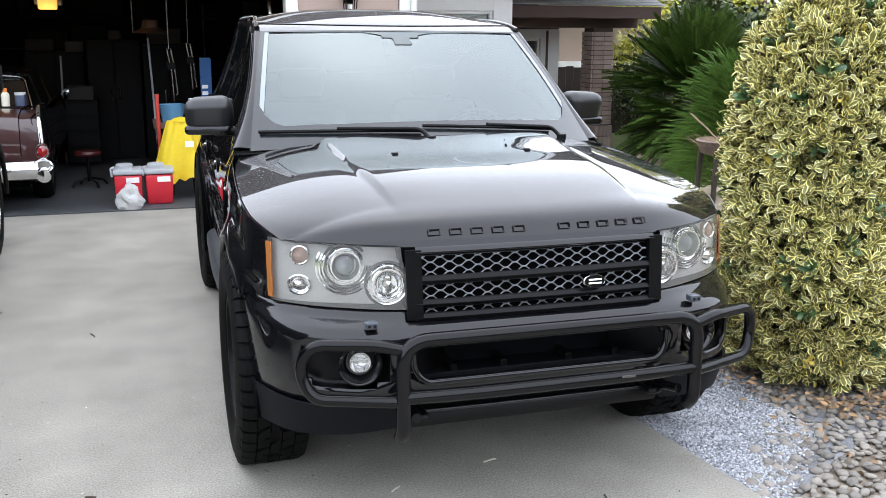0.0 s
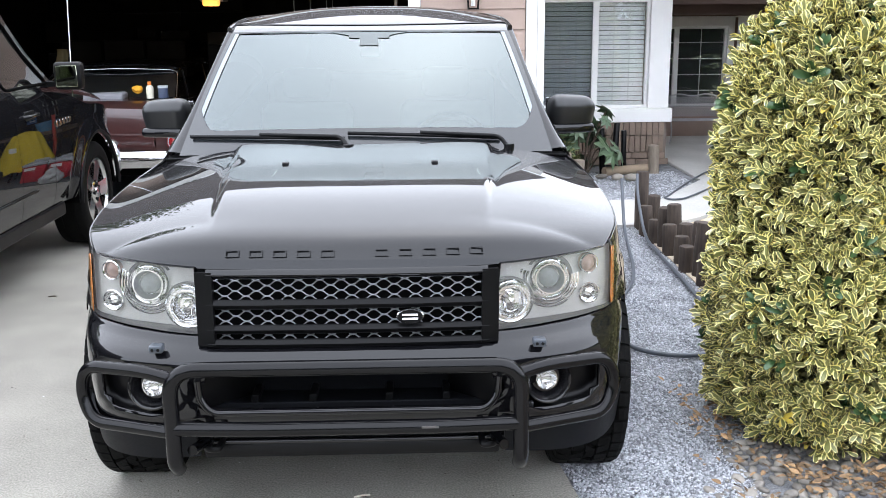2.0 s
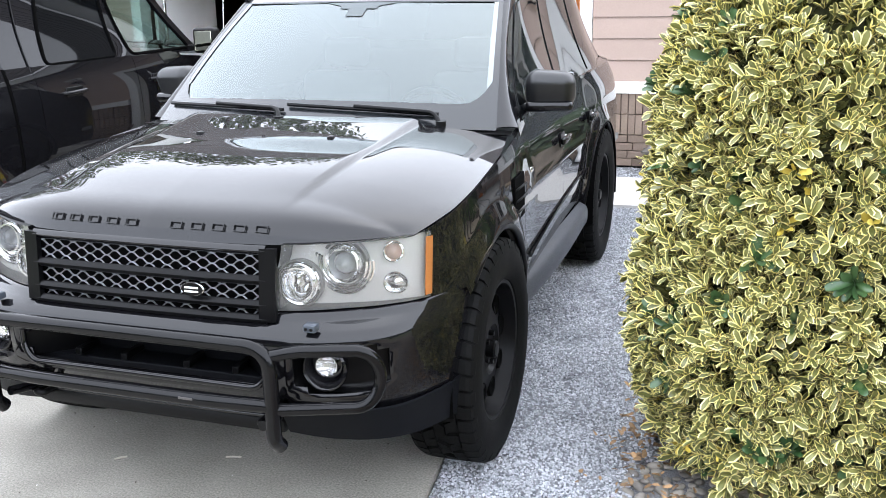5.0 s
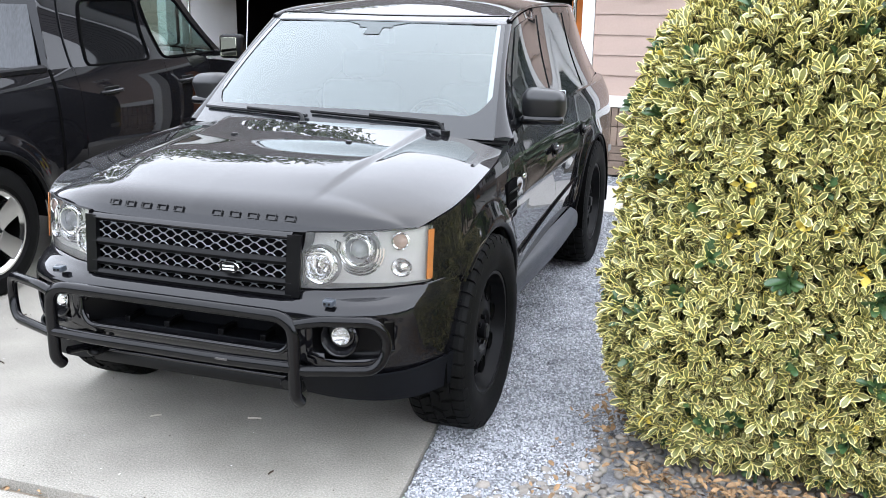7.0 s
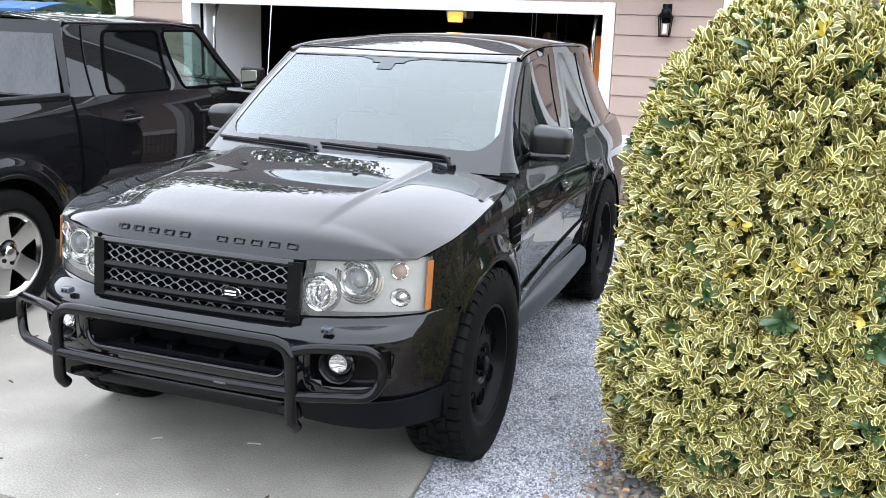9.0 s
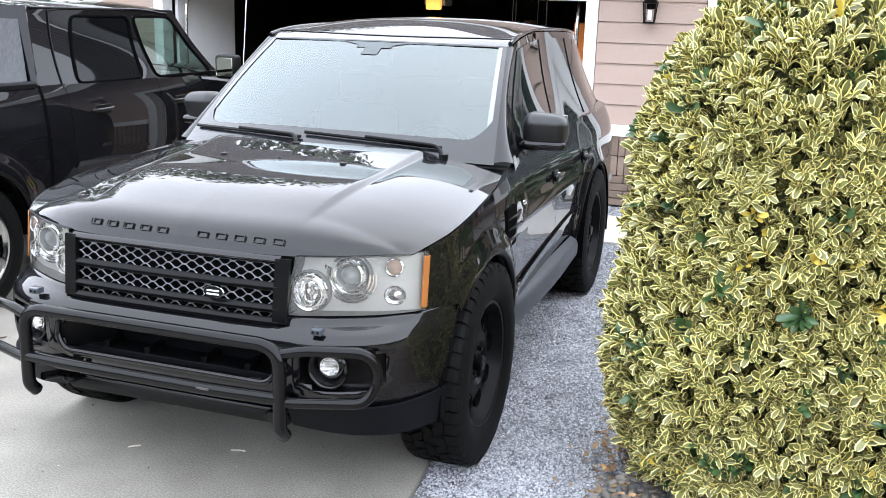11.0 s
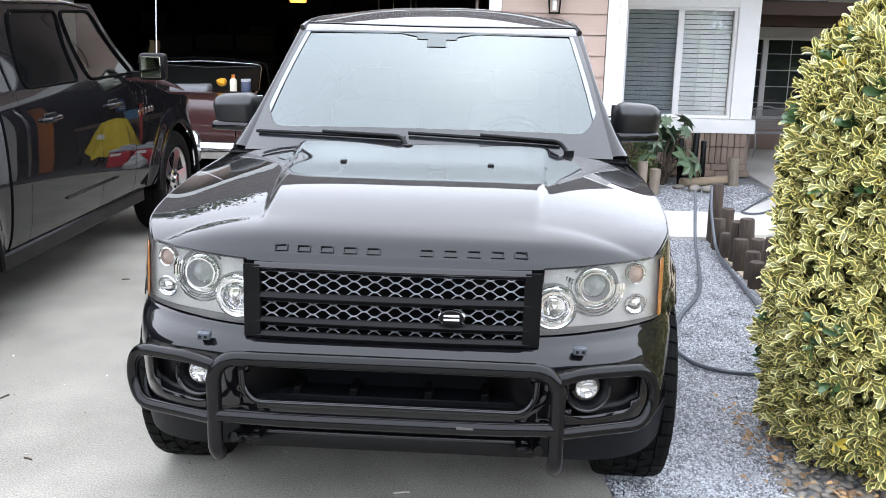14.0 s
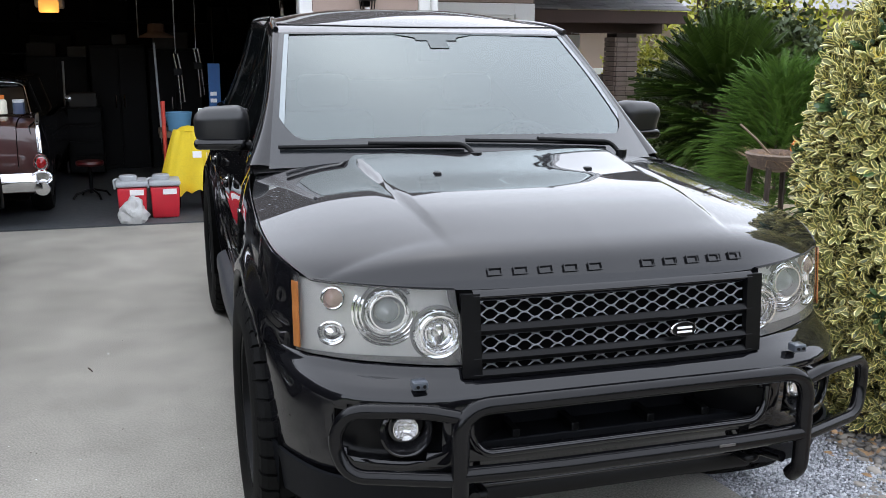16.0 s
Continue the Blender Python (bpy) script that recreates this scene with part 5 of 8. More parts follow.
TRUCK_TINT = mat("truck_privacy_glass", (0.003, 0.0035, 0.004), 0.03, spec=0.14, var=0.05)
FT = [(3.9, 1.25), (4.3, 1.2), (4.7, 1.1), (5.0, 1.07), (5.45, 0.98)]
for s in (-1, 1):
    truck_panel("fender", 3.90, 5.45, s, FT, 48)
    truck_panel("front_door", 3.314, 3.895, s, [(3, 1.29), (4, 1.27)])
    truck_panel("rear_door", 2.316, 3.31, s, [(2, 1.3), (3, 1.29)])
    truck_panel("bed_side", -0.3, 2.07, s, [(-0.3, 1.32), (2.2, 1.30)], 48)
    truck_panel("cab_corner", 2.10, 2.312, s, [(2, 1.3), (3, 1.3)], 6)
    for y, r_, zt in ((2.085, 0.016, 1.3), (2.314, 0.0045, 1.3), (3.312, 0.0045, 1.285), (3.8975, 0.0045, 1.255)):
        tube("panel_gap", [(s * (TH + curve(z, TSEC) - r_ * 0.55), y, z) for z in [TSILL + 0.01 + (zt - TSILL - 0.01) * k / 10 for k in range(11)]], r_, DARK_VOID, truck, "dark shut line between panels", res=3)
    boxpart("rocker", (s * 0.94 - 0.03, 2.0, 0.36), (s * 0.94 + 0.03, 4.1, 0.455), BLACK_PLASTIC, truck, bevel=0.012)
    for c in (TF, TR):
        tube("arch_lip", [(s * (TH + 0.018), c - 0.468 * math.cos(a), 0.4 + 0.482 * math.sin(a)) for a in [math.pi * k / 20 for k in range(21)]], 0.018, BLACK_PLASTIC, truck, res=4)
        def well(u, v, c=c, s=s):
            a = math.pi * u
            return (s * (0.6 + 0.39 * v), c - 0.46 * math.cos(a), 0.4 + 0.47 * math.sin(a))
        surf("wheel_well", well, 16, 2, DARK_VOID, truck)

    # cab side above the belt line; y runs between the edges given at belt and roof
    def cabside(y0, y1, u, v, z0=0.0, z1=1.0, out=0.0, s=s):
        w = z0 + (z1 - z0) * v
        y = (y0[0] + (y0[1] - y0[0]) * w) * (1 - u) + (y1[0] + (y1[1] - y1[0]) * w) * u
        return (s * (0.945 + out - 0.16 * w - 0.025 * math.sin(math.pi * w)), y, 1.27 + 0.5 * w)
    REAR, RW0, RW1, FW0, FW1, FRONT = (2.09, 2.2), (2.45, 2.60), (3.16, 3.2), (3.33, 3.24), (4.08, 3.66), (4.17, 3.76)
    for nm, e0, e1, z0, z1 in (("c_pillar", REAR, RW0, 0, 1), ("b_pillar", RW1, FW0, 0, 1), ("a_pillar", FW1, FRONT, 0, 1), ("window_top_frame", RW0, RW1, 0.9, 1.0), ("window_top_frame", FW0, FW1, 0.9, 1.0), ("belt_line", RW0, RW1, 0.0, 0.05), ("belt_line", FW0, FW1, 0.0, 0.05)):
        surf(nm, lambda u, v, e0=e0, e1=e1, z0=z0, z1=z1: cabside(e0, e1, u, v, z0, z1), 10, 12, TRUCK_PAINT, truck, thick=0.005)
    tube("door_shut_line", [cabside((2.30, 2.38), REAR, 0, k / 12 * 0.96, out=0.008) for k in range(13)] + [cabside((2.32, 2.5), REAR, 0, 0.985, out=0.006), cabside((2.5, 2.9), REAR, 0, 0.99, out=0.006)], 0.005, BLACK_PLASTIC, truck, res=3)
    tube("drip_rail", [cabside((y, y), REAR, 0, 1.0 - 0.06 * smooth01((y - 3.3) / 0.45), out=0.006) for y in [2.22 + 0.077 * k for k in range(20)]], 0.009, TRUCK_PAINT, truck, res=4)
    def pane(u, v):
        k = max(0.0, 1 - u / 0.2) ** 2 * v ** 6
        return cabside(RW0, RW1, u, v * (1 - 0.12 * k), 0.05, 0.9)
    surf("rear_side_window", pane, 10, 10, TRUCK_TINT, truck, "dark tinted rear door window", thick=0.004)
    surf("front_side_window", lambda u, v: cabside(FW0, FW1, u, v, 0.05, 0.9), 6, 6, CAB_GLASS, truck, "green-tinted front door window", thick=0.0)
    for a, b in ((RW0, RW1), (FW0, FW1)):
        tube("window_seal", [cabside(a, b, u, v, 0.05, 0.9, 0.002) for u, v in ((0, 0), (0.5, 0), (1, 0), (1, 0.5), (1, 1), (0.5, 1), (0, 1), (0, 0.5))], 0.011, DARK_VOID, truck, "black rubber window seal", closed=True, round_r=0.06, res=4)
    for hy in (2.62, 3.55):
        h = tube("door_handle", [(s * 0.985, hy - 0.09, 1.115), (s * 1.02, hy - 0.07, 1.118), (s * 1.02, hy + 0.09, 1.122), (s * 0.985, hy + 0.11, 1.122)], 0.013, TRUCK_PAINT, truck, "black pull handle", round_r=0.03)
        boxpart("handle_recess", (s * 0.985 - 0.006, hy - 0.07, 1.085), (s * 0.985 + 0.006, hy + 0.09, 1.15), BLACK_PLASTIC, h)
    # badge bars
    for k in range(5):
        boxpart("badge_bar", (s * 1.0 - 0.004, 3.98 + k * 0.065, 1.0 + 0.002 * k), (s * 1.0 + 0.004, 4.02 + k * 0.065, 1.04 + 0.002 * k), CHROME, truck, "bright lettering bar on the fender", bevel=0.001)
    # mirror
    bm = box(bmesh.new(), (-0.095, -0.06, -0.095), (0.095, 0.05, 0.095), 0.03, 3)
    bmesh.ops.transform(bm, matrix=pose(s * 1.1, 4.06, 1.345), verts=bm.verts[:])
    mr = part("door_mirror", bm, BLACK_PLASTIC, truck, "black door mirror with glass facing back")
    boxpart("mirror_glass", (s * 1.1 - 0.072, 3.994, 1.272), (s * 1.1 + 0.072, 3.999, 1.418), MIRROR_GLASS, mr)
    boxpart("mirror_arm", (s * 0.96 - 0.06, 4.03, 1.27), (s * 0.96 + 0.06, 4.08, 1.31), BLACK_PLASTIC, mr)
    boxpart("door_rubbing_strip", (s * 1.0 - 0.006, 2.75, 0.62), (s * 1.0 + 0.004, 3.55, 0.635), BLACK_PLASTIC, truck)
surf("cab_roof", lambda u, v: ((2 * u - 1) * (0.79 - 0.01 * v), 2.19 + 1.56 * v + 0.1 * (1 - (2 * u - 1) ** 2) * v, 1.77 + 0.055 * (1 - abs(2 * u - 1) ** 3) - 0.02 * (2 * v - 1) ** 4), 16, 12, TRUCK_PAINT, truck, thick=0.01, smooth=60)
surf("windscreen", lambda u, v: ((2 * u - 1) * (0.93 - 0.16 * v), 4.17 - 0.42 * v + 0.12 * (1 - (2 * u - 1) ** 2), 1.27 + 0.49 * v), 12, 6, CAB_GLASS, truck, thick=0.0)
surf("bonnet", lambda u, v: ((2 * u - 1) * (0.95 - 0.08 * v), 4.0 + 1.42 * v + 0.1 * (1 - (2 * u - 1) ** 2) * v, (1.27 - 0.2 * v ** 2) + 0.07 * (1 - (2 * u - 1) ** 4)), 16, 12, TRUCK_PAINT, truck, thick=0.01, smooth=60)
boxpart("rear_cab_wall", (-0.95, 2.09, 0.45), (0.95, 2.115, 1.28), TRUCK_PAINT, truck)
surf("rear_glass", lambda u, v: ((2 * u - 1) * (0.86 - 0.12 * v), 2.085 + 0.09 * v, 1.3 + 0.4 * v), 6, 4, WET_GLASS, truck, "dusty dark rear window with water spots", thick=0.004)
surf("rear_upper_frame", lambda u, v: ((2 * u - 1) * (0.93 - 0.14 * v), 2.10 + 0.09 * v, 1.27 + 0.51 * v), 6, 4, TRUCK_PAINT, truck, thick=0.006)
boxpart("bed_floor", (-0.94, -0.25, 0.62), (0.94, 2.08, 0.68), DARK_VOID, truck)
for s in (-1, 1):
    boxpart("bed_rail", (s * 0.93 - 0.045, -0.29, 1.285), (s * 0.93 + 0.03, 2.06, 1.33), BLACK_PLASTIC, truck, bevel=0.012)
boxpart("bed_front", (-0.9, 2.03, 0.68), (0.9, 2.06, 1.3), TRUCK_PAINT, truck)
boxpart("tailgate", (-0.96, -0.34, 0.55), (0.96, -0.28, 1.31), TRUCK_PAINT, truck)
boxpart("front_bumper", (-0.97, 5.4, 0.42), (0.97, 5.55, 0.72), CHROME, truck, bevel=0.04)
boxpart("grille", (-0.6, 5.42, 0.74), (0.6, 5.5, 1.05), BLACK_PLASTIC, truck, bevel=0.02)
boxpart("chassis", (-0.6, -0.2, 0.38), (0.6, 5.3, 0.62), DARK_VOID, truck)
boxpart("engine_bay", (-0.6, 4.1, 0.62), (0.6, 5.4, 1.05), DARK_VOID, truck)
boxpart("cab_floor", (-0.9, 2.12, 0.62), (0.9, 4.0, 0.66), CABIN, truck)
for s in (-1, 1):
    st = boxpart("seat", (s * 0.42 - 0.26, 2.95, 0.66), (s * 0.42 + 0.26, 3.5, 0.95), CABIN, truck, bevel=0.05, seg=2)
    bm = box(bmesh.new(), (s * 0.42 - 0.25, 2.85, 0.9), (s * 0.42 + 0.25, 3.0, 1.4), 0.05, 2)
    box(bm, (s * 0.42 - 0.12, 2.87, 1.42), (s * 0.42 + 0.12, 2.97, 1.58), 0.04, 2)
    part("seat_back", bm, CABIN, st)
boxpart("dashboard", (-0.88, 3.6, 0.8), (0.88, 4.0, 1.26), CABIN, truck, bevel=0.05, seg=2)
tube("antenna", [(0.94, 4.55, 1.13), (0.94, 4.68, 2.2)], 0.004, CHROME, truck, "thin whip antenna", res=3)
cylpart("antenna_base", (0.94, 4.545, 1.06), (0.94, 4.555, 1.16), 0.022, BLACK_PLASTIC, truck, r2=0.008, seg=10)


def truck_wheel(parent, at, s, spin):
    R, W = 0.40, 0.26
    h = W / 2
    m4 = Matrix.Translation(at) @ Matrix.Rotation(radians(90 * s), 4, 'Y') @ Matrix.Rotation(radians(spin), 4, 'Z')
    e = new("wheel")
    e.parent = parent
    prof = [(R * 0.66, -h * 0.8), (R * 0.72, -h * 0.98), (R * 0.85, -h), (R * 0.96, -h * 0.9), (R * 0.995, -h * 0.75), (R * 0.995, -h * 0.4), (R * 0.98, -h * 0.39), (R * 0.98, -h * 0.35), (R, -h * 0.34), (R, h * 0.34), (R * 0.98, h * 0.35), (R * 0.98, h * 0.39),
            (R * 0.995, h * 0.4), (R * 0.995, h * 0.75), (R * 0.96, h * 0.9), (R * 0.85, h), (R * 0.72, h * 0.98), (R * 0.66, h * 0.8)]
    part("tyre", lathe(bmesh.new(), prof, m4, 56, False), RUBBER, e, "black road tyre")
    r = R * 0.665
    rim = part("rim", lathe(bmesh.new(), [(r * 0.9, -0.08), (r * 0.96, h - 0.05), (r, h - 0.03), (r, h - 0.012), (r * 0.95, h - 0.012), (r * 0.87, h - 0.03), (r * 0.84, 0.0)], m4, 48, False), ALLOY, e, "bright five-spoke alloy rim")
    for k in range(5):
        bm = bmesh.new()
        vs = []
        for rr, w, z in ((0.15, 0.40, h - 0.034), (0.5, 0.38, h - 0.028), (0.93, 0.46, h - 0.016)):
            for q in (-1, 1):
                vs.append(bm.verts.new((r * rr, q * r * w * 0.55, z)))
        vl = [bm.verts.new((v.co.x, v.co.y, v.co.z - 0.045)) for v in vs]
        for a, b, c, d in ((0, 1, 3, 2), (2, 3, 5, 4)):
            bm.faces.new([vs[i] for i in (a, b, c, d)])
            bm.faces.new([vl[i] for i in (d, c, b, a)])
        for a, b in ((0, 2), (2, 4), (3, 1), (5, 3), (4, 5), (1, 0)):
            bm.faces.new((vs[a], vs[b], vl[b], vl[a]))
        bmesh.ops.transform(bm, matrix=m4 @ Matrix.Rotation(2 * math.pi * k / 5, 4, 'Z'), verts=bm.verts[:])
        part("spoke", bm, ALLOY, rim)
        a = 2 * math.pi * (k + 0.5) / 5
        part("wheel_nut", cyl(bmesh.new(), m4 @ Vector((r * 0.21 * math.cos(a), r * 0.21 * math.sin(a), h - 0.04)), m4 @ Vector((r * 0.21 * math.cos(a), r * 0.21 * math.sin(a), h - 0.012)), 0.013, seg=6), GREY_PLASTIC, rim)
    part("hub_cap", lathe(bmesh.new(), [(r * 0.36, 0.0), (r * 0.34, h - 0.03), (r * 0.2, h - 0.022), (r * 0.15, h - 0.008), (0, h - 0.006)], m4, 24), ALLOY, rim)
    part("brake_drum", lathe(bmesh.new(), [(r * 0.86, 0.0), (r * 0.85, 0.006), (0, 0.006)], m4, 32), DARK_VOID, rim)


for s in (-1, 1):
    for c, sp in ((TF, 20), (TR, 50)):
        truck_wheel(truck, (s * 0.87, c, 0.4), s, sp)

# ---- variegated hedge ----
hedge = thing("hedge", "tall rounded hedge of green leaves with cream edges", "hedge")
HA, HB = Vector((1.98, 1.06, 0)), Vector((3.75, 1.0, 0))     # the hedge runs from HA to HB
HSKIN = [(0.0, 0.41), (0.2, 0.50), (0.5, 0.525), (0.85, 0.495), (1.2, 0.48), (1.42, 0.455), (1.6, 0.40), (1.75, 0.305), (1.86, 0.18), (1.95, 0.02)]
HTOP = 1.95


def hedge_point(az, h):
    """A point on the hedge's rounded skin: az runs round it from 0 to 2 pi, h from 0 at the foot to 1 at the crown."""
    z = HTOP * h
    R = curve(z, HSKIN)
    L = (HB - HA).length
    straight, arc = L, math.pi * 0.5
    per = 2 * straight + 2 * arc
    s = (az % (2 * math.pi)) / (2 * math.pi) * per
    up = 0.10 * smooth01((z - 1.3) / 0.6)
    ux = (HB - HA).normalized()
    uy = Vector((-ux.y, ux.x, 0))
    if s < straight:                       # front face
        p = HA + ux * s - uy * R
    elif s < straight + arc:
        a = (s - straight) / arc * math.pi
        p = HB + ux * math.sin(a) * R - uy * math.cos(a) * R
    elif s < 2 * straight + arc:
        p = HB - ux * (s - straight - arc) + uy * R
    else:
        a = (s - 2 * straight - arc) / arc * math.pi
        p = HA - ux * math.sin(a) * R + uy * math.cos(a) * R
        p += ux * 0.055 * smooth01(math.cos(a) / 0.5)      # the far corner is clipped closer
    p = p.copy()
    p.z = z + up * smooth01((p.x - 1.7) / 0.8)
    return p


def leaf_shape():
    """One leaf along +x, 1 long: green blade inside a cream edge, slightly folded."""
    xs = (0.0, 0.4, 0.8, 1.0)
    wo = (0.03, 0.15, 0.18, 0.095)
    wi = (0.0, 0.1, 0.125, 0.04)
    vs = []
    for x, a, b in zip(xs, wo, wi):
        zz = -0.14 * x * x
        vs += [(x, a, zz + 0.55 * a), (x, b, zz + 0.45 * b), (x, -b, zz + 0.45 * b), (x, -a, zz + 0.55 * a)]
    fs, ix = [], []
    for i in range(len(xs) - 1):
        for j in range(3):
            a = i * 4 + j
            fs.append((a, a + 1, a + 5, a + 4))
            ix.append(0 if j == 1 else 1)
    return np.array(vs), np.array(fs), np.array(ix)


def scatter_leaves(name, frames, shape, mats, parent, label=""):
    lv, lf, li = shape
    n = len(frames)
    M = np.array([np.array(m)[:3] for m in frames])
    V = np.einsum('nij,kj->nki', M[:, :, :3], lv) + M[:, None, :, 3]
    F = (lf[None] + (np.arange(n) * len(lv))[:, None, None]).reshape(-1, lf.shape[1])
    ob = raw(name, V.reshape(-1, 3), F, mats, parent, label, 180, np.tile(li, n).astype(np.int32))
    return tagged(ob, kind="stuff")


rng = random.Random(5)
frames_a, frames_y, frames_g = [], [], []
MID = (HA + HB) / 2
for _ in range(15500):
    az = rng.uniform(0, 2 * math.pi)
    h = 0.02 + 0.975 * rng.random()
    p = hedge_point(az, h)
    if (p.y > 1.25 and p.x > 2.2 and rng.random() < 0.85) or (p.x > 3.3 and rng.random() < 0.5):
        continue
    c = Vector((min(max(p.x, HA.x), HB.x), 1.03, min(p.z, 1.35)))
    nrm = (p - c).normalized()
    lump = noise.noise(p * 2.0) * 0.06 + noise.noise(p * 5.5) * 0.035
    depth = lump - 0.14 * rng.random() ** 2
    p = p + nrm * depth
    axis = (nrm + Vector((rng.uniform(-.6, .6), rng.uniform(-.6, .6), 0.3 + rng.uniform(-.5, .6)))).normalized()
    base = axis.to_track_quat('Z', 'Y').to_matrix().to_4x4()
    yellow = rng.random() < 0.012
    plain = rng.random() < 0.03
    k = rng.randint(6, 9)
    off = rng.uniform(0, 6.28)
    size = rng.uniform(0.7, 1.25)
    for j in range(k):
        tilt = rng.uniform(5, 40) if j % 2 else rng.uniform(22, 66)
        ln = size * rng.uniform(0.043, 0.061) * (1.25 if plain else 1.0)
        fr = Matrix.Translation(p + axis * rng.uniform(-0.035, 0.02)) @ base @ Matrix.Rotation(off + 6.283 * j / k + rng.uniform(-.35, .35), 4, 'Z') @ Matrix.Rotation(radians(-90 + tilt), 4, 'Y') @ Matrix.Rotation(rng.uniform(-.6, .6), 4, 'X') @ Matrix.Diagonal((ln, ln * rng.uniform(0.8, 1.25), ln, 1))
        (frames_y if yellow and j % 3 else frames_g if plain else frames_a).append(fr)
scatter_leaves("foliage", frames_a, leaf_shape(), [LEAF_GREEN, LEAF_CREAM], hedge)
scatter_leaves("green_foliage", frames_g, leaf_shape(), [LEAF_PLAIN, LEAF_PLAIN], hedge, "plain green shoots")
scatter_leaves("yellow_foliage", frames_y, leaf_shape(), [LEAF_YELLOW, LEAF_YELLOW], hedge, "a few yellow leaves")
# leaves deeper inside, small and plain
inner = (np.array([(0, 0, 0), (0.5, 0.17, 0.06), (0.55, 0, -0.03), (0.5, -0.17, 0.06), (1, 0, -0.12)]), np.array([(0, 2, 1), (0, 3, 2), (1, 2, 4), (2, 3, 4)]), np.array([0, 0, 0, 0]))
deep = []
for _ in range(60000):
    p = hedge_point(rng.uniform(0, 2 * math.pi), 0.02 + 0.96 * rng.random())
    c = Vector((min(max(p.x, HA.x), HB.x), 1.03, min(p.z, 1.35)))
    nrm = (p - c).normalized()
    p = p + nrm * (noise.noise(p * 2.0) * 0.06 - 0.05 - 0.1 * rng.random())
    axis = (nrm + Vector((rng.uniform(-1, 1), rng.uniform(-1, 1), rng.uniform(-.6, 1)))).normalized()
    ln = rng.uniform(0.035, 0.06)
    deep.append(Matrix.Translation(p) @ axis.to_track_quat('X', 'Z').to_matrix().to_4x4() @ Matrix.Rotation(rng.uniform(0, 6.28), 4, 'X') @ Matrix.Scale(ln, 4))
scatter_leaves("inner_foliage", deep, inner, [LEAF_GREEN, LEAF_CREAM], hedge)
# closed shell within the hedge, coloured dark for the shade between leaves
HEDGE_CORE = mat("hedge_shade", (0.03, 0.034, 0.012), 0.95, scale=12, fine=60, bump=0.03, bump_scale=18, color2=(0.09, 0.09, 0.035))
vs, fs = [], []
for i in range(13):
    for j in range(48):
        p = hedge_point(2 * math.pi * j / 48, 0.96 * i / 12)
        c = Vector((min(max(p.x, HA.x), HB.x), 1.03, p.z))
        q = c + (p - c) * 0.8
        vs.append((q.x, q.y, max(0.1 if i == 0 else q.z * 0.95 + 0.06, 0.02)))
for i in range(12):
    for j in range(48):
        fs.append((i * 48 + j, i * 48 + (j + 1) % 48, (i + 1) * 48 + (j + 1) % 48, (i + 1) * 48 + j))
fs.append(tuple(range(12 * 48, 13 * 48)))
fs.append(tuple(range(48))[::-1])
raw("shade_core", vs, fs, HEDGE_CORE, hedge, "dark shell standing in for the shaded inside", 180)
for k in range(9):
    b = HA.lerp(HB, k / 8) + Vector((0, rng.uniform(-.15, .15), -0.05))
    tube("stem", [b, b + Vector((rng.uniform(-.15, .15), rng.uniform(-.15, .15), 0.5)), b + Vector((rng.uniform(-.3, .3), rng.uniform(-.2, .2), 1.2))], 0.025, TWIG, hedge, round_r=0.2, res=3)

# ---- loose stones, leaves, log edging, hose ----
def ico(sub=1):
    bm = bmesh.new()
    bmesh.ops.create_icosphere(bm, subdivisions=sub, radius=1)
    v = np.array([x.co[:] for x in bm.verts])
    f = np.array([[q.index for q in x.verts] for x in bm.faces])
    bm.free()
    return v, f


def pebbles(name, spots, size, m, label, category, flat=0.6, seed=1):
    g = np.random.RandomState(seed)
    bv = np.array([(1, 0, 0), (0, 1, 0), (-1, 0, 0), (0, -1, 0), (0, 0, 1), (0, 0, -1)], dtype=float)
    bf = np.array([(0, 1, 4), (1, 2, 4), (2, 3, 4), (3, 0, 4), (1, 0, 5), (2, 1, 5), (3, 2, 5), (0, 3, 5)])
    n = len(spots)
    sc = g.uniform(*size, (n, 1, 1)) * g.uniform(0.7, 1.3, (n, 1, 3)) * np.array([1, 1, flat])
    jit = 1 + g.uniform(-0.28, 0.28, (n, len(bv), 1))
    V = bv[None] * jit * sc
    a = g.uniform(0, 6.283, n)
    tl = g.uniform(-.5, .5, n)
    c, s_ = np.cos(a)[:, None], np.sin(a)[:, None]
    x, y, z = V[..., 0], V[..., 1], V[..., 2]
    ct, st = np.cos(tl)[:, None], np.sin(tl)[:, None]
    x, z = x * ct - z * st, x * st + z * ct
    V = np.stack([x * c - y * s_, x * s_ + y * c, z], -1) + np.array(spots)[:, None, :]
    F = (bf[None] + (np.arange(n) * len(bv))[:, None, None]).reshape(-1, 3)
    return tagged(raw(name, V.reshape(-1, 3), F, m), label, category, kind="stuff")


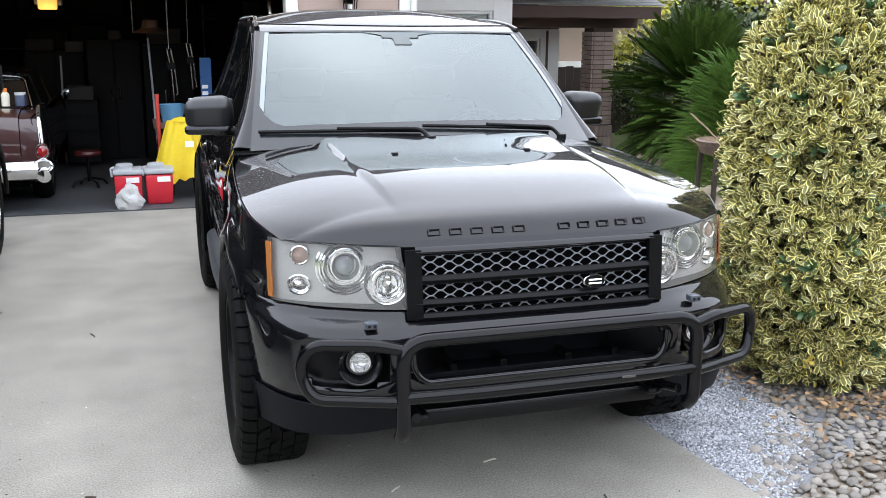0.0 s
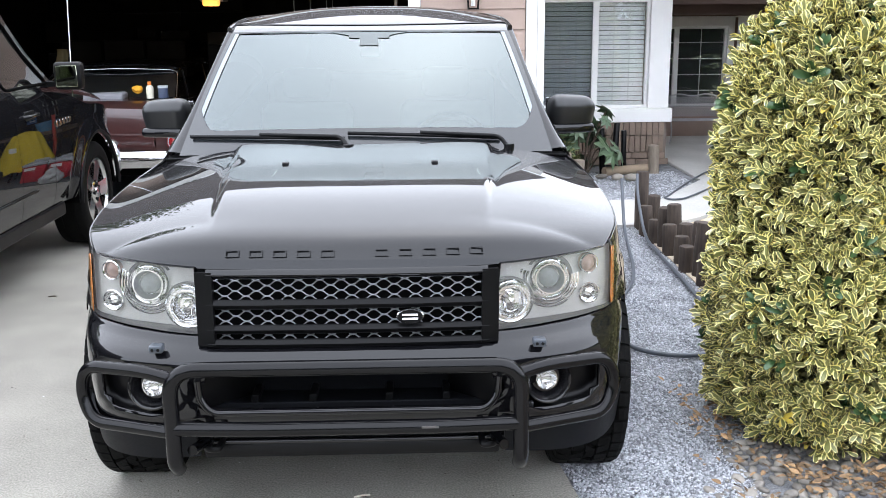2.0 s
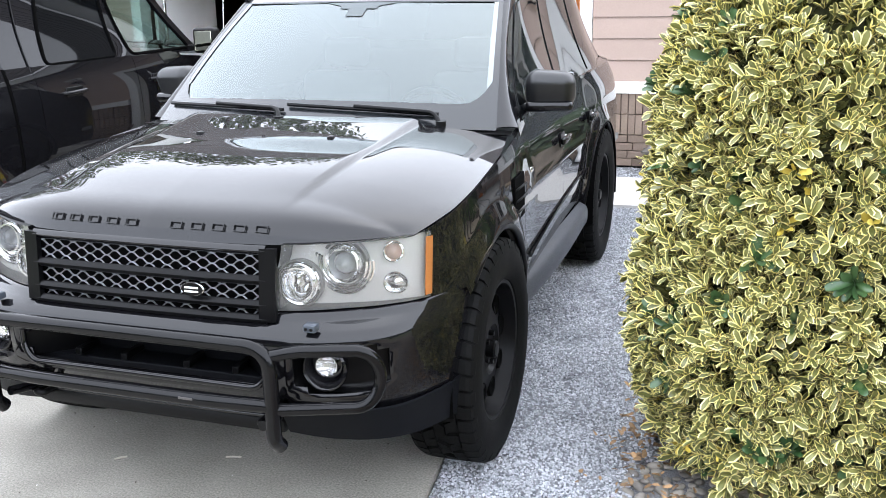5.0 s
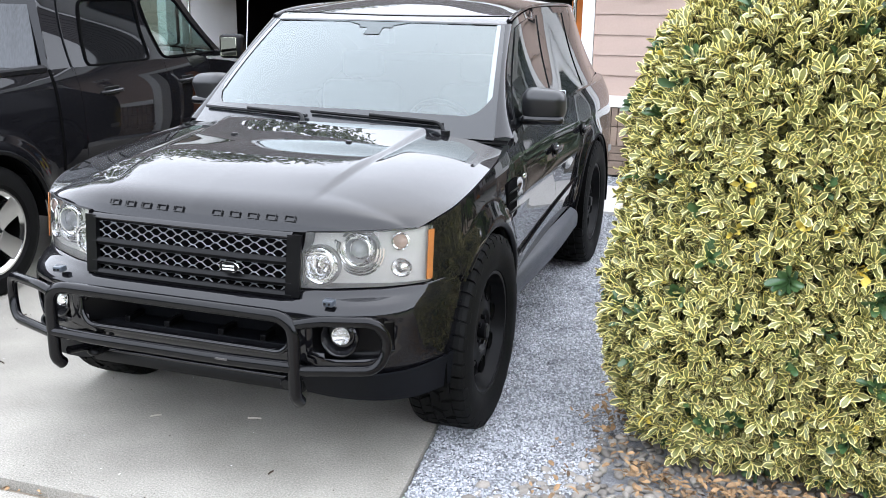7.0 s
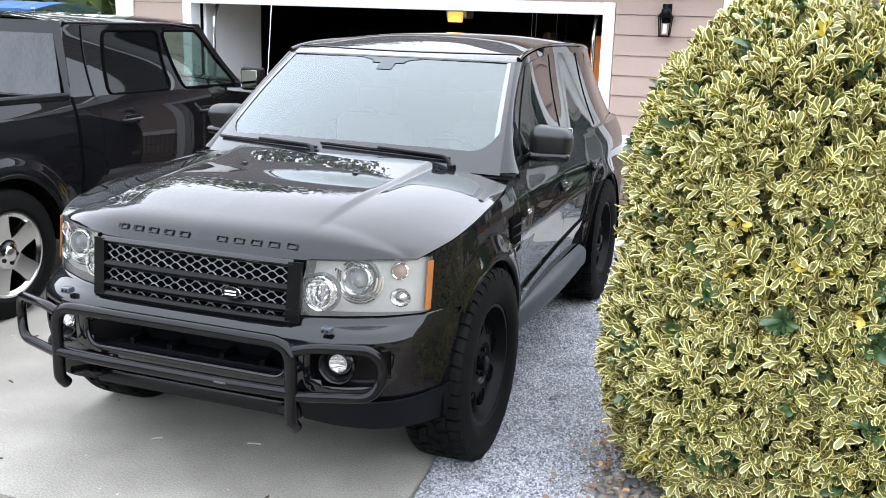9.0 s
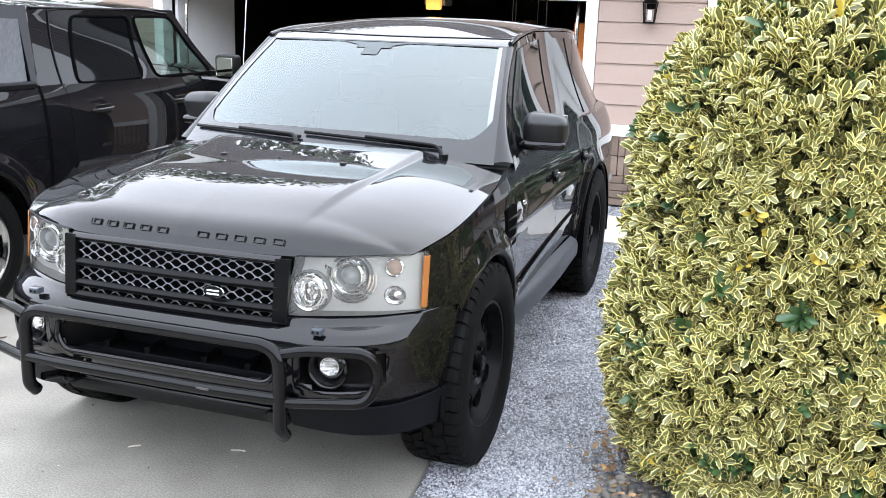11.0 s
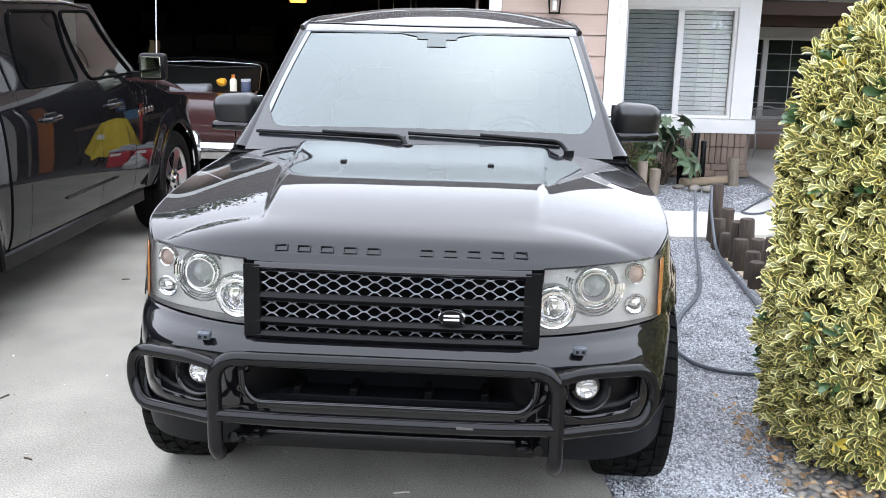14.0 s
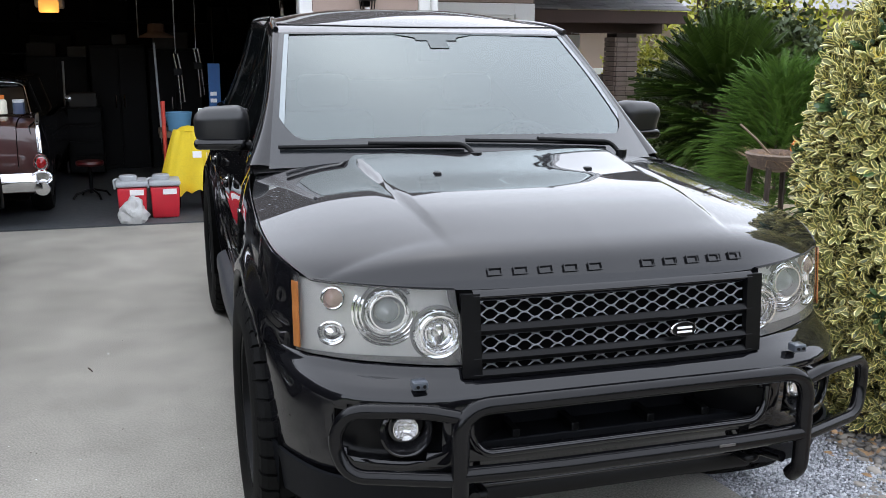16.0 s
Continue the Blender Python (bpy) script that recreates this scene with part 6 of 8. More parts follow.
g = np.random.RandomState(7)
spots = []
while len(spots) < 66000:
    y = -0.25 + (5.03 + 0.25) * (g.random_sample() ** 1.5)
    x = g.uniform(edge_x(y) + 0.01, 2.08)
    edge = -0.05 + 0.62 * (x - 0.815) + 0.08 * math.sin(5 * x)
    if y < edge - 0.12 * g.random_sample() or (x > 1.62 and y < 1.7 and g.random_sample() < 0.7) or (x > 1.45 + 0.06 * g.random_sample() and y < 0.88):
        continue
    spots.append((x, y, -0.022 + 0.009 * g.random_sample()))
pebbles("gravel", spots, (0.0042, 0.0078), GRAVEL, "loose blue-grey crushed gravel", "gravel", 0.75, 2)
pebbles("gravel", [(g.uniform(0.3, 3.2), g.uniform(6.18, 7.9), -0.018) for _ in range(9000)], (0.0065, 0.012), GRAVEL, "loose grey gravel before the brick wall", "gravel", 0.7, 3)

STONE_MESH = []
for k in range(7):
    bv, bf = ico(2)
    gg = np.random.RandomState(40 + k)
    v = bv * np.array([1.0, gg.uniform(0.65, 0.9), gg.uniform(0.4, 0.55)])
    v *= (1 + 0.12 * np.array([noise.noise(Vector(p) * 1.6 + Vector((k * 7, 0, 0))) for p in bv]))[:, None]
    me = bpy.data.meshes.new("river_stone")
    me.from_pydata(v.tolist(), [], bf.tolist())
    me.polygons.foreach_set("use_smooth", [True] * len(bf))
    me.materials.append(RIVER)
    STONE_MESH.append(me)
rs = random.Random(21)
stones = thing("river_stones", "bed of rounded grey and tan river stones", "stones", kind="stuff")
rows = []
tries = 0
while len(rows) < 1500 and tries < 60000:
    tries += 1
    y = rs.uniform(-1.0, 1.0)
    x = rs.uniform(edge_x(y) + 0.03, 2.7)
    edge = -0.05 + 0.62 * (x - 0.815) + 0.08 * math.sin(5 * x)
    if y > edge + 0.04 + (0.18 * rs.random() ** 3) and not (x > 1.45 and y < 0.9 - 0.12 * rs.random()):
        continue
    r = rs.uniform(0.014, 0.034)
    if any((x - a) ** 2 + (y - b) ** 2 < (0.66 * (r + c)) ** 2 for a, b, c in rows):
        continue
    rows.append((x, y, r))
rows.sort(key=lambda q: math.hypot(q[0] - 1.3, q[1] + 0.1))
vs, fs = [], []
for i, (x, y, r) in enumerate(rows):
    me = rs.choice(STONE_MESH)
    m4 = pose(x, y, -0.022 + 0.18 * r, rs.uniform(-18, 18), rs.uniform(-18, 18), rs.uniform(0, 360)) @ Matrix.Scale(r, 4)
    if i < 300:
        o = new("stone", me)
        o.parent = stones
        o.matrix_local = m4
    else:
        k = len(vs)
        vs += [m4 @ v.co for v in me.vertices]
        fs += [[k + j for j in p.vertices] for p in me.polygons]
tagged(raw("stone_mass", vs, fs, RIVER_FAR, stones, "more of the same rounded stones", 180), kind="stuff")
STICK = mat("pale_stick", (0.62, 0.58, 0.5), 0.8)
# fallen leaves under the hedge and twigs on the drive
fr = []
DRY_LEAF = (np.array([(0, 0, 0), (0.28, 0.2, 0.07), (0.72, 0.21, 0.1), (1, 0, -0.03), (0.72, -0.2, 0.05), (0.28, -0.22, 0.11), (0.5, 0, 0)]), np.array([(6, k, (k + 1) % 6) for k in range(6)]), np.zeros(6, dtype=np.int32))
for _ in range(1050):
    if rs.random() < 0.25:
        x, y = rs.uniform(1.9, 3.3), rs.uniform(-0.05, 0.75)
    elif rs.random() < 0.75:
        x, y = rs.uniform(1.38, 2.5), 0
        y = 1.06 - math.sqrt(max(0.0, 0.6 ** 2 - min(0, x - 1.98) ** 2)) - abs(rs.gauss(0, 0.11)) + 0.05
        if x < 1.6:
            y += rs.uniform(0, 0.6)
    else:
        x, y = rs.uniform(1.3, 2.5), rs.uniform(-0.1, 1.0)
    d = rs.uniform(0, 6.28)
    fr.append(Matrix.Translation((x, y, 0.012 + rs.random() * 0.03)) @ Matrix.Rotation(d, 4, 'Z') @ Matrix.Rotation(rs.uniform(-.5, .5), 4, 'Y') @ Matrix.Rotation(rs.uniform(-.6, .6), 4, 'X') @ Matrix.Scale(rs.uniform(0.02, 0.046), 4))
tagged(scatter_leaves("fallen_leaves", fr, DRY_LEAF, [LITTER], None), "dry tan and orange leaves fallen under the hedge", "leaves")
for x, y, a, ln in ((-0.421, 0.335, 40, 0.05), (0.0, 0.46, 15, 0.06), (-1.9, 1.2, 70, 0.05), (-1.55, 2.6, 110, 0.06), (-2.1, 3.2, 20, 0.05), (-1.5, 0.6, 160, 0.04), (-0.9, -0.1, 30, 0.035), (0.3, 0.05, 80, 0.03), (-2.4, 0.4, 10, 0.04)):
    d = Vector((math.cos(radians(a)), math.sin(radians(a)), 0)) * ln / 2
    t = tube("fallen_twig", [Vector((x, y, 0.003)) - d, Vector((x, y, 0.005)), Vector((x, y, 0.003)) + d], 0.0035, STICK if ln > 0.045 and x > -1 else TWIG, None, res=3)
    tagged(t, "thin dry twig lying on the concrete", "twig", group="twigs on the driveway")

# specks and crumbs on the concrete
gs = np.random.RandomState(17)
crumb = lambda n: [(gs.uniform(-4.5, 0.8), -0.3 + 6.0 * gs.random_sample() ** 1.6, 0.001) for _ in range(n)]
pebbles("driveway_crumbs", crumb(420), (0.0015, 0.0045), TWIG, "tiny dark crumbs and specks on the driveway", "crumbs", 0.5, 5)
pebbles("driveway_grit", crumb(130), (0.0015, 0.0055), WHITE_TRIM, "tiny pale grit on the driveway", "grit", 0.4, 6)
jl = [Matrix.Translation((gs.uniform(-2.5, 0.8), gs.uniform(-0.37, -0.335), -0.035 + 0.02 * gs.random_sample())) @ Matrix.Rotation(gs.uniform(0, 6.28), 4, 'Z') @ Matrix.Rotation(gs.uniform(-.6, .6), 4, 'X') @ Matrix.Scale(gs.uniform(0.015, 0.04), 4) for _ in range(60)]
tagged(scatter_leaves("joint_leaves", jl, DRY_LEAF, [LITTER], None), "dry leaf bits caught in the driveway joint", "leaves")

# log edging
edging = random.Random(8)
spots = [(2.13, 5.0, 0.46), (2.19, 4.86, 0.36), (2.11, 4.74, 0.28), (2.22, 4.62, 0.24), (2.12, 4.5, 0.2), (2.16, 4.36, 0.36), (2.2, 4.22, 0.42), (2.13, 4.1, 0.26), (2.22, 3.98, 0.3), (2.15, 3.85, 0.22),
         (2.24, 3.74, 0.38), (2.12, 3.62, 0.2), (2.18, 3.5, 0.44), (2.26, 3.38, 0.3), (2.14, 3.27, 0.24), (2.22, 3.14, 0.28), (2.2, 3.0, 0.34), (2.26, 2.86, 0.25),
         (3.72, 6.3, 0.14), (3.82, 6.24, 0.2), (3.92, 6.2, 0.15), (4.02, 6.12, 0.2), (4.12, 6.06, 0.17), (4.22, 6.0, 0.22), (4.32, 5.94, 0.17)]
for x, y, h in spots:
    h *= 1.0 if y > 4.9 else 0.8
    bm = lathe(bmesh.new(), [(0.053, -0.1), (0.055, h * 0.5), (0.052, h - 0.008), (0.046, h), (0.0, h + 0.002)], seg=12)
    for v in bm.verts:
        v.co.x *= 1 + 0.05 * math.sin(9 * v.co.z + x * 20)
    o = part("log_post", bm, WOOD_LOG, None)
    o.matrix_world = pose(x, y, 0, edging.uniform(-3, 3), edging.uniform(-3, 3), edging.uniform(0, 360))
    tagged(o, "dark weathered round log post of the bed edging", "log", group="log edging")
# hose
near = [(1.95, 4.98, 0.4), (1.93, 4.86, 0.36), (1.9, 4.6, 0.06), (1.83, 4.1, 0.01), (1.75, 3.6, 0.008), (1.65, 3.22, 0.006), (1.44, 2.77, 0.006), (1.34, 2.36, 0.006), (1.32, 2.18, 0.006), (1.39, 1.96, 0.006), (1.54, 1.87, 0.006),
        (1.68, 1.86, 0.006), (1.79, 1.91, 0.006), (1.88, 2.08, 0.006), (1.94, 2.35, 0.006), (1.98, 2.74, 0.006), (2.01, 3.31, 0.008), (2.02, 3.85, 0.01), (2.04, 4.5, 0.02), (2.05, 4.82, 0.3), (2.08, 4.98, 0.44)]
far = [(4.75, 9.0, 0.018), (4.4, 8.63, 0.018), (3.98, 8.22, 0.018), (3.52, 7.67, 0.018), (3.15, 7.07, 0.018), (2.69, 6.23, 0.018), (2.62, 6.12, 0.018), (2.68, 6.04, 0.018), (2.8, 6.07, 0.018), (3.12, 6.48, 0.018), (3.6, 7.16, 0.018),
       (4.01, 7.72, 0.018), (4.5, 8.2, 0.018)]
tagged(tube("garden_hose", near, 0.0125, HOSE_MAT, None, round_r=0.3, seg=5), "dark grey garden hose looping over the gravel", "hose")
tagged(tube("garden_hose", far, 0.0095, HOSE_MAT, None, round_r=0.3, seg=5), "dark grey garden hose doubled back on the walkway", "hose")

# small bed before the window: plant, posts, stones
STAKE_WOOD = mat("greyed_stake", (0.16, 0.13, 0.1), 0.9, scale=8, fine=60, aniso=(1, 1, 0.15), color2=(0.3, 0.25, 0.2), bump=0.006, bump_scale=40)
fat = thing("fatsia_shrub", "leafy green shrub with big lobed leaves under the window", "shrub", at=(2.1, 7.7, -0.02))
rf = random.Random(31)
FATSIA = mat("fatsia_leaf", (0.05, 0.1, 0.05), 0.4, island=True, color2=(0.14, 0.2, 0.11), coat=0.3)
vs, fs = [], []
for k in range(40):
    a = rf.uniform(0, 6.28)
    top = Vector((0.5 * math.cos(a) * rf.random() ** 0.6, 0.26 * math.sin(a) * rf.random() ** 0.6, rf.uniform(0.12, 0.74)))
    if k % 3 == 0:
        tube("stem", [(top.x * 0.2, top.y * 0.2, 0), top * 0.6 + Vector((0, 0, 0.1)), top], 0.008, TWIG, fat, round_r=0.1, res=3)
    m = Matrix.Translation(top) @ Vector((math.cos(a), math.sin(a) - 0.3, rf.uniform(0.2, 1.0))).to_track_quat('Z', 'Y').to_matrix().to_4x4() @ Matrix.Scale(rf.uniform(0.08, 0.19), 4)
    b = len(vs)
    vs.append(m @ Vector((0, 0, 0)))
    for j in range(14):
        w = 6.283 * j / 14
        rr = 1.0 if j % 2 == 0 else 0.55
        vs.append(m @ Vector((rr * math.cos(w), rr * math.sin(w), -0.25 * rr * rr)))
    fs += [(b, b + 1 + j, b + 1 + (j + 1) % 14) for j in range(14)]
tagged(raw("leaf_mass", vs, fs, FATSIA, fat), kind="stuff")
LOW_LEAF = mat("low_bush_leaf", (0.04, 0.06, 0.018), 0.5, island=True, color2=(0.2, 0.21, 0.06))
low = thing("low_bush", "low yellow-green leafy bush against the brick wall", "bush", at=(1.72, 7.62, -0.02))
sprigs = []
for _ in range(1500):
    a, q = rf.uniform(0, 6.283), rf.random() ** 0.5
    top = 0.56 * (1 - 0.6 * q * q) * (0.75 + 0.25 * math.sin(3 * a + 1))
    p = Vector((0.34 * q * math.cos(a), 0.24 * q * math.sin(a), top * rf.random() ** 0.6))
    way = Vector((math.cos(a) + rf.uniform(-.8, .8), math.sin(a) + rf.uniform(-.8, .8), rf.uniform(-.2, 1))).normalized()
    sprigs.append(Matrix.Translation(p) @ way.to_track_quat('X', 'Z').to_matrix().to_4x4() @ Matrix.Rotation(rf.uniform(-.8, .8), 4, 'X') @ Matrix.Scale(rf.uniform(0.035, 0.075), 4))
scatter_leaves("foliage", sprigs, leaf_shape(), [LOW_LEAF, LOW_LEAF], low)
for k in range(6):
    a = k * 1.05
    tube("stem", [(0.03 * math.cos(a), 0.03 * math.sin(a), -0.02), (0.1 * math.cos(a), 0.08 * math.sin(a), 0.2), (0.17 * math.cos(a), 0.12 * math.sin(a), 0.36)], 0.006, TWIG, low, round_r=0.1, res=3)
for x, y, h, r in ((1.86, 7.12, 0.32, 0.05), (1.97, 7.1, 0.25, 0.058), (2.95, 7.8, 0.3, 0.06), (2.36, 7.75, 0.5, 0.035), (2.5, 7.8, 0.55, 0.035), (2.62, 7.86, 0.46, 0.03)):
    o = part("wood_stake", lathe(bmesh.new(), [(r, -0.05), (r, h - 0.006), (r * 0.9, h), (0, h)], seg=10), STAKE_WOOD if r > 0.04 else SATIN_BLACK, None)
    o.matrix_world = pose(x, y, 0, rf.uniform(-4, 4), rf.uniform(-4, 4), 0)
    tagged(o, "short wooden stake standing in the window bed" if r > 0.04 else "dark slim post standing in the window bed", "stake", group="stakes in the window bed")
for x, y, s in ((1.72, 6.95, 0.09), (2.3, 7.5, 0.07), (2.45, 7.4, 0.08), (2.6, 7.35, 0.1), (2.72, 7.45, 0.06), (1.3, 6.62, 0.045), (1.62, 6.78, 0.06)):
    o = new("boulder", rf.choice(STONE_MESH))
    o.matrix_world = pose(x, y, -0.02 + 0.35 * s, 0, 0, rf.uniform(0, 360)) @ Matrix.Scale(s, 4)
    tagged(o, "rounded tan stone lying in the window bed", "stone", group="stones in the window bed")
o = cylpart("fallen_log", (2.35, 7.62, 0.035), (2.9, 7.85, 0.035), 0.05, WOOD_CUT, None, seg=12)
tagged(o, "pale log lying along the window bed", "log")
# small stone lantern on the gravel by the brick wall
sl = thing("stone_lantern", "small weathered grey stone lantern on the gravel", "lantern", at=(0.97, 6.5, -0.015))
LANTERN_STONE = mat("lantern_stone", (0.08, 0.075, 0.065), 0.9, scale=20, fine=120, color2=(0.22, 0.2, 0.18), bump=0.005, bump_scale=60)
boxpart("foot", (-0.075, -0.075, 0), (0.075, 0.075, 0.09), LANTERN_STONE, sl, bevel=0.012)
boxpart("table", (-0.085, -0.085, 0.092), (0.085, 0.085, 0.12), LANTERN_STONE, sl, bevel=0.01)
for sx in (-1, 1):
    for sy in (-1, 1):
        boxpart("lantern_post", (sx * 0.052 - 0.016, sy * 0.052 - 0.016, 0.122), (sx * 0.052 + 0.016, sy * 0.052 + 0.016, 0.185), LANTERN_STONE, sl, bevel=0.003)
bm = bmesh.new()
for zz, w in ((0.187, 0.1), (0.215, 0.115), (0.235, 0.06), (0.275, 0.02)):
    bmesh.ops.create_circle(bm, cap_ends=(zz in (0.187, 0.275)), segments=4, radius=w * 1.35, matrix=Matrix.Translation((0, 0, zz)) @ Matrix.Rotation(radians(45), 4, 'Z'))
bm.verts.ensure_lookup_table()
for k in range(3):
    for j in range(4):
        bm.faces.new([bm.verts[i] for i in (k * 4 + j, k * 4 + (j + 1) % 4, k * 4 + 4 + (j + 1) % 4, k * 4 + 4 + j)])
part("lantern_roof", bm, LANTERN_STONE, sl, smooth=None)

# ---- sago palm, soft fern palm, porch things ----
def palm(name, label, at, n, length, m, seed, leaflets=34, width=0.28, rise=(0.2, 1.3), droop=0.9, crown=0.4):
    r = random.Random(seed)
    e = thing(name, label, "palm", at=at)
    part("trunk", lathe(bmesh.new(), [(0.14, -0.1), (0.16, 0.2), (0.13, crown + 0.02), (0.0, crown + 0.06)], seg=12), TRUNK, e)
    vs, fs = [], []
    for k in range(n):
        a = 6.283 * (k * 0.618 % 1) + r.uniform(-.2, .2)
        el = r.uniform(*rise)
        L = length * r.uniform(0.75, 1.1)
        d = Vector((math.cos(a), math.sin(a), 0))
        def pt(t):
            return Vector((0, 0, crown)) + d * (L * t * math.cos(el)) + Vector((0, 0, L * (t * math.sin(el) - droop * 0.5 * t * t * (1.2 - 0.6 * math.sin(el)))))
        side = d.cross(Vector((0, 0, 1))).normalized()
        for j in range(leaflets):
            t = 0.1 + 0.9 * j / leaflets
            p = pt(t)
            tang = (pt(t + 0.02) - pt(t - 0.02)).normalized()
            up = side.cross(tang).normalized()
            w = width * L * math.sin(math.pi * (0.12 + 0.84 * t)) ** 0.7
            for s in (-1, 1):
                tip = p + (side * s * 0.85 + tang * 0.55 + up * (0.25 + r.uniform(-.12, .12))).normalized() * w
                b = tang * 0.008 * (0.7 + L * 0.4)
                q = (p + tip) / 2 + up * 0.01
                i = len(vs)
                vs += [p - b, p + b, q + b * 0.8, q - b * 0.8, tip]
                fs += [(i, i + 1, i + 2, i + 3), (i + 3, i + 2, i + 4)]
        i = len(vs)
        for t in (0, 0.33, 0.66, 1):
            p = pt(t)
            vs += [p + side * 0.008, p - side * 0.008, p + Vector((0, 0, -0.012))]
        for q in range(3):
            for z in range(3):
                fs.append((i + q * 3 + z, i + q * 3 + (z + 1) % 3, i + q * 3 + 3 + (z + 1) % 3, i + q * 3 + 3 + z))
    tagged(raw("fronds", vs, fs, m, e), kind="stuff")
    return e


palm("sago_palm", "large dark green sago palm with stiff arching fronds", (5.2, 7.35, 0.06), 240, 1.18, PALM_GREEN, 2, 62, 0.13, (0.25, 1.5), 0.4, 0.85)
palm("sago_palm", "low sago palm with older drooping fronds", (5.05, 7.05, 0), 150, 0.95, PALM_GREEN, 12, 50, 0.15, (-0.35, 0.6), 0.5, 0.6)


def feathery_shrub(at, height, reach, n, seed):
    """Upright stems clothed from the ground up in arching sprays of fine leaves."""
    r = random.Random(seed)
    e = thing("feathery_shrub", "soft bright green feathery shrub by the walkway", "shrub", at=at)
    for k in range(5):
        a = 1.257 * k
        tube("stem", [(0.05 * math.cos(a), 0.05 * math.sin(a), -0.05), (0.14 * math.cos(a), 0.14 * math.sin(a), height * 0.45), (0.2 * math.cos(a), 0.2 * math.sin(a), height * 0.8)], 0.013, TRUNK, e, res=3)
    vs, fs = [], []
    for k in range(n):
        a, h = r.uniform(0, 6.283), r.random() ** 0.9
        d = Vector((math.cos(a), math.sin(a), 0))
        root = d * reach * (0.2 + 0.35 * r.random()) * (1 - 0.55 * h) + Vector((0, 0, 0.08 + h * height * 0.72))
        L = reach * r.uniform(0.55, 0.95) * (1 - 0.25 * h)
        el = 0.35 + 0.75 * h + r.gauss(0, 0.15)
        side = d.cross(Vector((0, 0, 1)))
        lean = r.gauss(0, 0.25)
        def pt(t):
            return root + (d + side * lean * t) * (L * t * math.cos(el)) + Vector((0, 0, L * (t * math.sin(el) - 0.32 * t * t)))
        for j in range(16):
            t = 0.1 + 0.9 * j / 16
            p, tang = pt(t), (pt(t + 0.03) - pt(t - 0.03)).normalized()
            w = 0.085 * (1.15 - 0.6 * t)
            for sg in (-1, 1):
                tip = p + (side * sg * 0.6 + tang * 1.1 + Vector((0, 0, r.uniform(-0.25, 0.25)))).normalized() * w
                b = Vector((0, 0, 0.0032)) + tang * 0.003
                i = len(vs)
                vs += [p - b, p + b, tip]
                fs.append((i, i + 1, i + 2))
    tagged(raw("sprays", vs, fs, FERN_GREEN, e), kind="stuff")
    return e


feathery_shrub((4.46, 5.3, 0), 1.6, 0.78, 1500, 3)
feathery_shrub((4.9, 4.75, 0), 1.65, 0.75, 900, 4)
# low brick stub wall behind the pumpkins
tagged(boxpart("porch_stub_wall", (4.5, 9.92, 0.005), (5.09, 10.07, 0.32), BRICK, None), "low brown brick stub wall of the porch", "wall", kind="structure")
for x, y, r, sq in ((4.62, 9.66, 0.085, 0.85), (4.79, 9.72, 0.13, 0.85), (4.95, 9.7, 0.1, 0.8), (4.48, 9.62, 0.055, 0.75)):
    bm = bmesh.new()
    bmesh.ops.create_uvsphere(bm, u_segments=32, v_segments=14, radius=r)
    for v in bm.verts:
        a = math.atan2(v.co.y, v.co.x)
        k = 1 - 0.07 * abs(math.sin(4 * a)) ** 0.5
        v.co.x *= k
        v.co.y *= k
        v.co.z *= sq
        if math.hypot(v.co.x, v.co.y) < 0.3 * r:
            v.co.z *= 0.82
    white = r < 0.06
    o = part("gourd" if white else "pumpkin", bm, WHITE_TRIM if white else PUMPKIN, None)
    o.matrix_world = pose(x, y, r * sq * 0.98)
    tagged(o, "small white gourd on the porch" if white else "ribbed orange pumpkin sitting on the porch", "pumpkin", group="pumpkins on the porch")
    part("stem", cyl(bmesh.new(), (0, 0, r * sq * 0.75), (0.01, 0, r * sq * 1.15), 0.016 * r / 0.1, 0.01 * r / 0.1, 8), WOOD_CUT, o)
bench = thing("garden_bench", "grey cast-iron garden bench with a lattice back", "bench", at=(4.13, 10.2, 0.004))
bench.scale = (0.72, 0.72, 0.72)
for s in range(10):
    part("seat_slat", box(bmesh.new(), (-0.55, -0.2 + s * 0.042, 0.42), (0.55, -0.17 + s * 0.042, 0.435), 0.003), BENCH_IRON, bench)
bm = bmesh.new()
for k in range(-9, 22):
    for sg in (-1, 1):
        x0, x1 = -0.55 + k * 0.055, -0.55 + k * 0.055 + sg * 0.36
        a, b = Vector((x0, 0.24, 0.47)), Vector((x1, 0.3, 0.83))
        def clip(a, b):
            lo, hi = -0.55, 0.55
            t0, t1 = 0.0, 1.0
            dx = b.x - a.x
            if abs(dx) < 1e-6:
                return (a, b) if lo <= a.x <= hi else None
            ta, tb = (lo - a.x) / dx, (hi - a.x) / dx
            t0, t1 = max(0, min(ta, tb)), min(1, max(ta, tb))
            return (a.lerp(b, t0), a.lerp(b, t1)) if t1 > t0 else None
        c = clip(a, b)
        if c:
            cyl(bm, c[0], c[1], 0.007, seg=4, caps=False)
part("back_lattice", bm, BENCH_IRON, bench, "crossed iron lattice", smooth=None)
tube("back_rail", [(-0.56, 0.24, 0.45), (-0.56, 0.3, 0.8), (-0.28, 0.31, 0.9), (0.0, 0.31, 0.83), (0.28, 0.31, 0.9), (0.56, 0.3, 0.8), (0.56, 0.24, 0.45)], 0.014, BENCH_IRON, bench, round_r=0.12)
